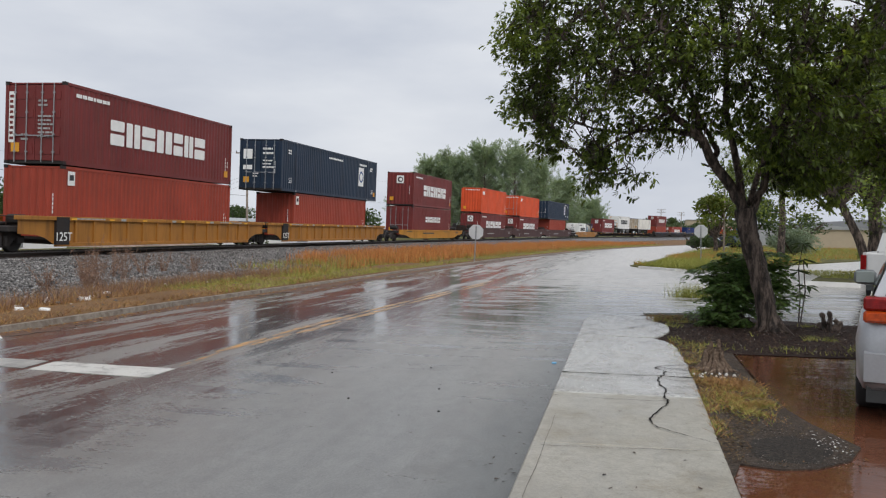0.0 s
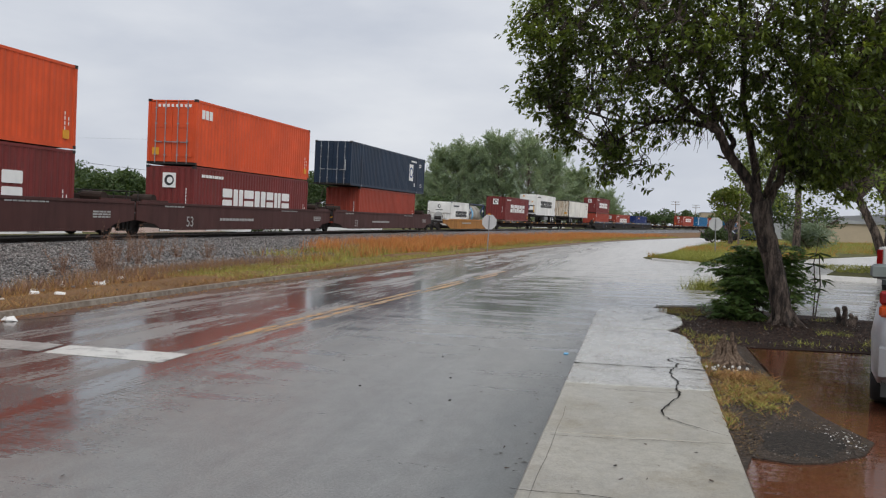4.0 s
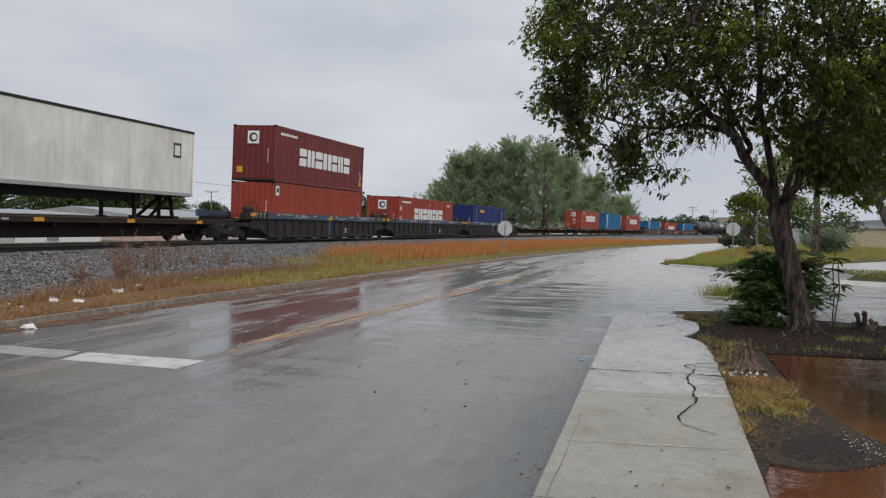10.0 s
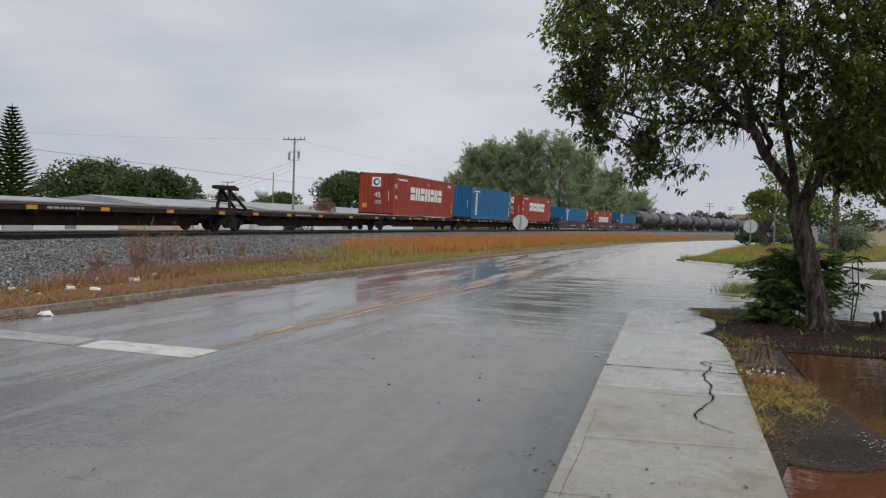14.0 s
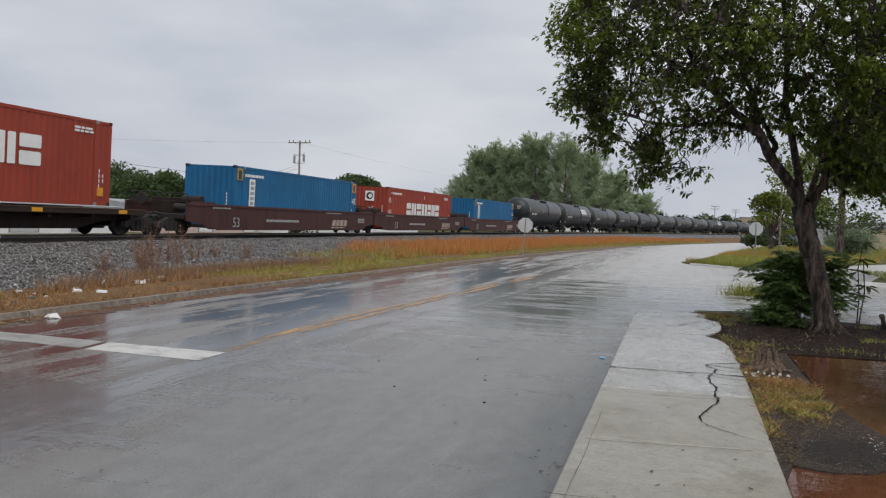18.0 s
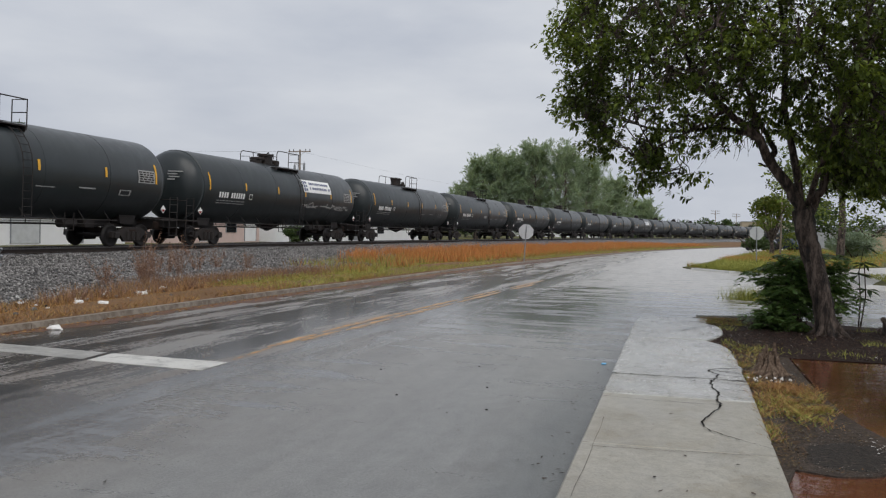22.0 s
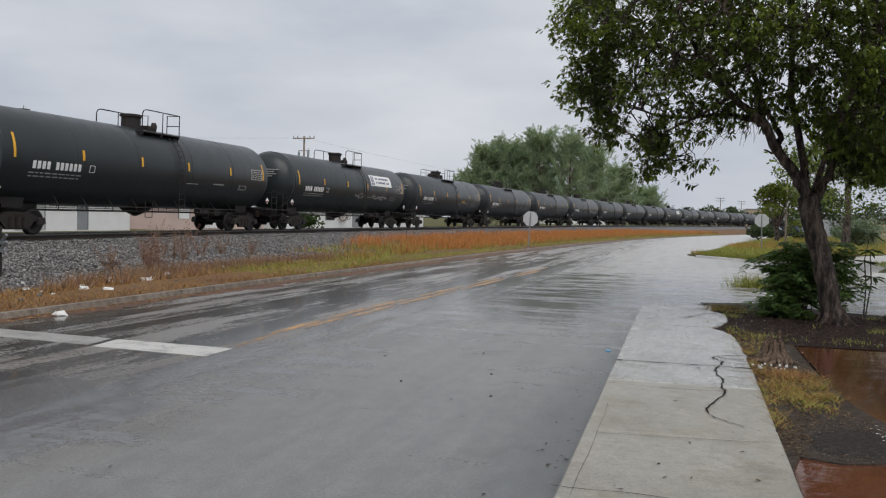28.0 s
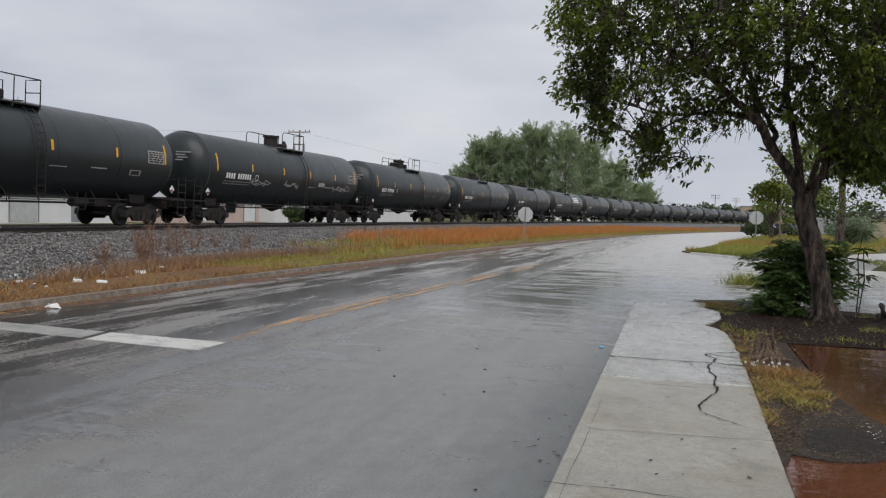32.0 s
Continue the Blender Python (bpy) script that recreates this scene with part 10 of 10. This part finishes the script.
    for a0, a1 in ((-0.25, -0.235), (-0.105, -0.09)):
        shell_patch(bm, -4.15, -3.92, a0, a1)
    for q in (-4.18, -3.945):
        shell_patch(bm, q, q + 0.025, -0.25, -0.09)
    tagged(part("reporting_mark", bm, M["lettering"], ob), kind="stuff")
    bm = B()
    for rr in range(2):
        y = -6.75
        while y < -4.6:
            w = rng.uniform(0.1, 0.3)
            shell_patch(bm, y, y + w, -0.35 - rr * 0.075, -0.325 - rr * 0.075)
            y += w + 0.06
    shell_patch(bm, 1.4, 2.2, -0.33, -0.31)
    shell_patch(bm, 3.3, 4.1, -0.30, -0.27)
    for q, e in ((5.35, 5.42), (5.9, 5.97)):
        shell_patch(bm, q, e, -0.40, -0.26)
    for a0, a1 in ((-0.40, -0.38), (-0.28, -0.26)):
        shell_patch(bm, 5.42, 5.9, a0, a1)
    tagged(part("small_writing", bm, M["greymark"], ob), kind="stuff")
    bm = B()
    shell_patch(bm, 6.3, 7.28, -0.06, 0.25)
    p = part("data_panel", bm, M["greymark"], ob)
    bm = B()
    for rr in range(5):
        y = 6.36
        while y < 7.2:
            w = rng.uniform(0.1, 0.3)
            shell_patch(bm, y, min(y + w, 7.22), -0.035 + rr * 0.055, 0.0 + rr * 0.055, 0.006)
            y += w + 0.05
    tagged(share("data_writing", link_mesh("data_writing", bm, M["charcoal"]), p, Matrix()), kind="stuff")
    bm = B()
    for k, (x0, x1) in enumerate(((0.25, 0.95), (0.25, 0.7), (0.3, 0.8), (0.25, 0.6))):
        rr = math.hypot((x0 + x1) / 2, 0.35)
        yy = -cyl - dome * math.sqrt(1 - (rr / r) ** 2)
        box(bm, x0, x1, yy - 0.05, yy - 0.02, zc + 0.55 - k * 0.11, zc + 0.6 - k * 0.11)
    tagged(part("end_writing", bm, M["greymark"], ob), kind="stuff")
    for yy in (7.95, -7.95):
        bm = B()
        xx = 1.46
        profile_x(bm, [(yy, 1.30), (yy + 0.16, 1.46), (yy, 1.62), (yy - 0.16, 1.46)], xx - 0.003, xx + 0.003)
        pl = part("hazard_placard", bm, M["lettering"], ob, "red and white diamond placard")
        bm = B()
        profile_x(bm, [(yy, 1.33), (yy + 0.12, 1.45), (yy - 0.12, 1.45)], xx + 0.003, xx + 0.006)
        share("placard_lower", link_mesh("placard_lower", bm, M["lampred"]), pl, Matrix())
    return ob


def shell_patch(bm, y0, y1, a0, a1, lift=0.0):
    """A thin patch on the street side of a tank, between two angles over its middle."""
    prev = None
    for k in range(5):
        a = a0 + (a1 - a0) * k / 4
        x, z = (1.532 + lift) * math.cos(a), 2.47 + (1.532 + lift) * math.sin(a)
        row = [bm.verts.new((x, y0, z)), bm.verts.new((x, y1, z))]
        if prev:
            bm.faces.new((prev[0], prev[1], row[1], row[0]))
        prev = row


def scribble(bm, y0, y1, mid, tall, seed):
    """A looping spray-paint stroke round a tank's side."""
    r2 = random.Random(seed)
    n = int((y1 - y0) * 34)
    f1, f2, ph = r2.uniform(9, 12), r2.uniform(4, 6), r2.uniform(0, 6)
    prev = None
    for i in range(n + 1):
        f = i / n
        y = y0 + (y1 - y0) * f + 0.16 * math.sin(f * (y1 - y0) * f1 + ph)
        a = mid + tall * math.sin(f * (y1 - y0) * f1 * 0.8) * (0.6 + 0.4 * math.sin(f * (y1 - y0) * f2 + ph))
        if prev:
            dy, da = y - prev[0], (a - prev[1]) * 1.53
            L = math.hypot(dy, da) or 1
            ny, na = -da / L * 0.022, dy / L * 0.022 / 1.53
            vs = [bm.verts.new((1.537 * math.cos(q), p, 2.47 + 1.537 * math.sin(q))) for p, q in ((prev[0] - ny, prev[1] - na), (y - ny, a - na), (y + ny, a + na), (prev[0] + ny, prev[1] + na))]
            bm.faces.new(vs)
        prev = (y, a)


TANK_KINDS = [tank_car(0), tank_car(1)]
TANKS = []
for i in range(27):
    k = 0 if i in (2, 3, 4, 7, 8, 12) else 1 if i < 14 else i % 2
    first = TANK_KINDS[k]
    TANKS.append(first if first not in TANKS else copy_thing(first, Matrix()))
for i, ob in enumerate(TANKS):
    put(ob, 462.15 + 18.45 * i)
for i, y0, wd in ((1, 1.2, 3.4), (8, 2.0, 3.4), (16, 2.1, 3.1)):
    bm = B()
    shell_patch(bm, y0, y0 + wd, 0.16, 0.62, 0.004)
    p = part("white_sign_panel", bm, M["lettering"], TANKS[i], "white sign panel with dark writing bars")
    bm = B()
    for a in (0.19, 0.32, 0.45):
        for q in (0.04, 0.11):
            shell_patch(bm, y0 + wd * q, y0 + wd * (q + 0.055), a + (0.02 if q > 0.1 else 0), a + 0.11, 0.010)
    r2 = random.Random(i)
    for a in (0.27, 0.44):
        q = 0.24
        while q < 0.9:
            w = r2.uniform(0.03, 0.07)
            shell_patch(bm, y0 + wd * q, y0 + wd * (q + w), a, a + 0.085, 0.010)
            q += w + (0.015 if r2.random() < 0.8 else 0.05)
    tagged(share("sign_bars", link_mesh("sign_bars", bm, M["signink"]), p, Matrix()), kind="stuff")
    tagged(TANKS[i], "black tank car with a white sign panel")
# spray-painted scribbles low on three tanks
for i, spans in ((1, ((1.2, 2.9), (3.9, 7.1))), (8, ((-0.3, 1.1), (2.2, 4.6))), (12, ((-4.6, -2.8), (-1.4, 0.3), (4.1, 6.6)))):
    for n, (a0, a1) in enumerate(spans):
        bm = B()
        scribble(bm, a0, a1, -0.30, 0.12, i * 7 + n)
        scribble(bm, a0 + 0.2, a1 - 0.1, -0.32, 0.08, i * 7 + n + 50)
        tagged(part("graffiti", bm, M["greymark"], TANKS[i]), "pale spray-painted scribble", kind="stuff")
for i, y0, mt in ((9, 2.45, "dullsticker"), (12, 2.5, "greymark"), (3, -0.4, "greymark")):
    bm = B()
    shell_patch(bm, y0, y0 + 0.75, -0.28, -0.14, 0.003)
    part("stencil_patch", bm, M[mt], TANKS[i], "faded stencil patch")


# How far the train runs ahead of an even pace, time by time: it slackens and picks up a little.
PACE = ((0, 0), (1, 0.07), (2, -0.01), (2.5, -0.15), (3.5, -0.16), (5.5, -0.17), (6.5, -0.1), (7, 0.36), (7.5, 0.53), (8, 0.4), (8.5, 0.2), (9, 0.11), (9.5, -0.03), (10, 0), (11, -0.14), (12, -0.03),
        (13, 0.07), (14, 0.18), (14.5, 0.39), (16.5, 0.77), (17, 0.74), (17.5, 0.59), (18, 0.22), (19, 0.08), (20, -0.08), (21, 0.05), (22, -0.17), (23, -0.28), (24, -0.37), (25, -0.24),
        (25.5, -0.30), (27.5, 0.21), (28, 0.29), (29, 0.27), (30, 0.37), (31, 0.48), (32, 0.55))


def motions():
    for ob, s0 in MOVING:
        rows = []
        for t, lead in PACE:
            x, y, a = on_track(s0 - SPEED * t - lead)
            rows.append((t, pose(x, y, RAIL, 0, LEAN, -math.degrees(a))))
        walk(ob, rows)


motions()
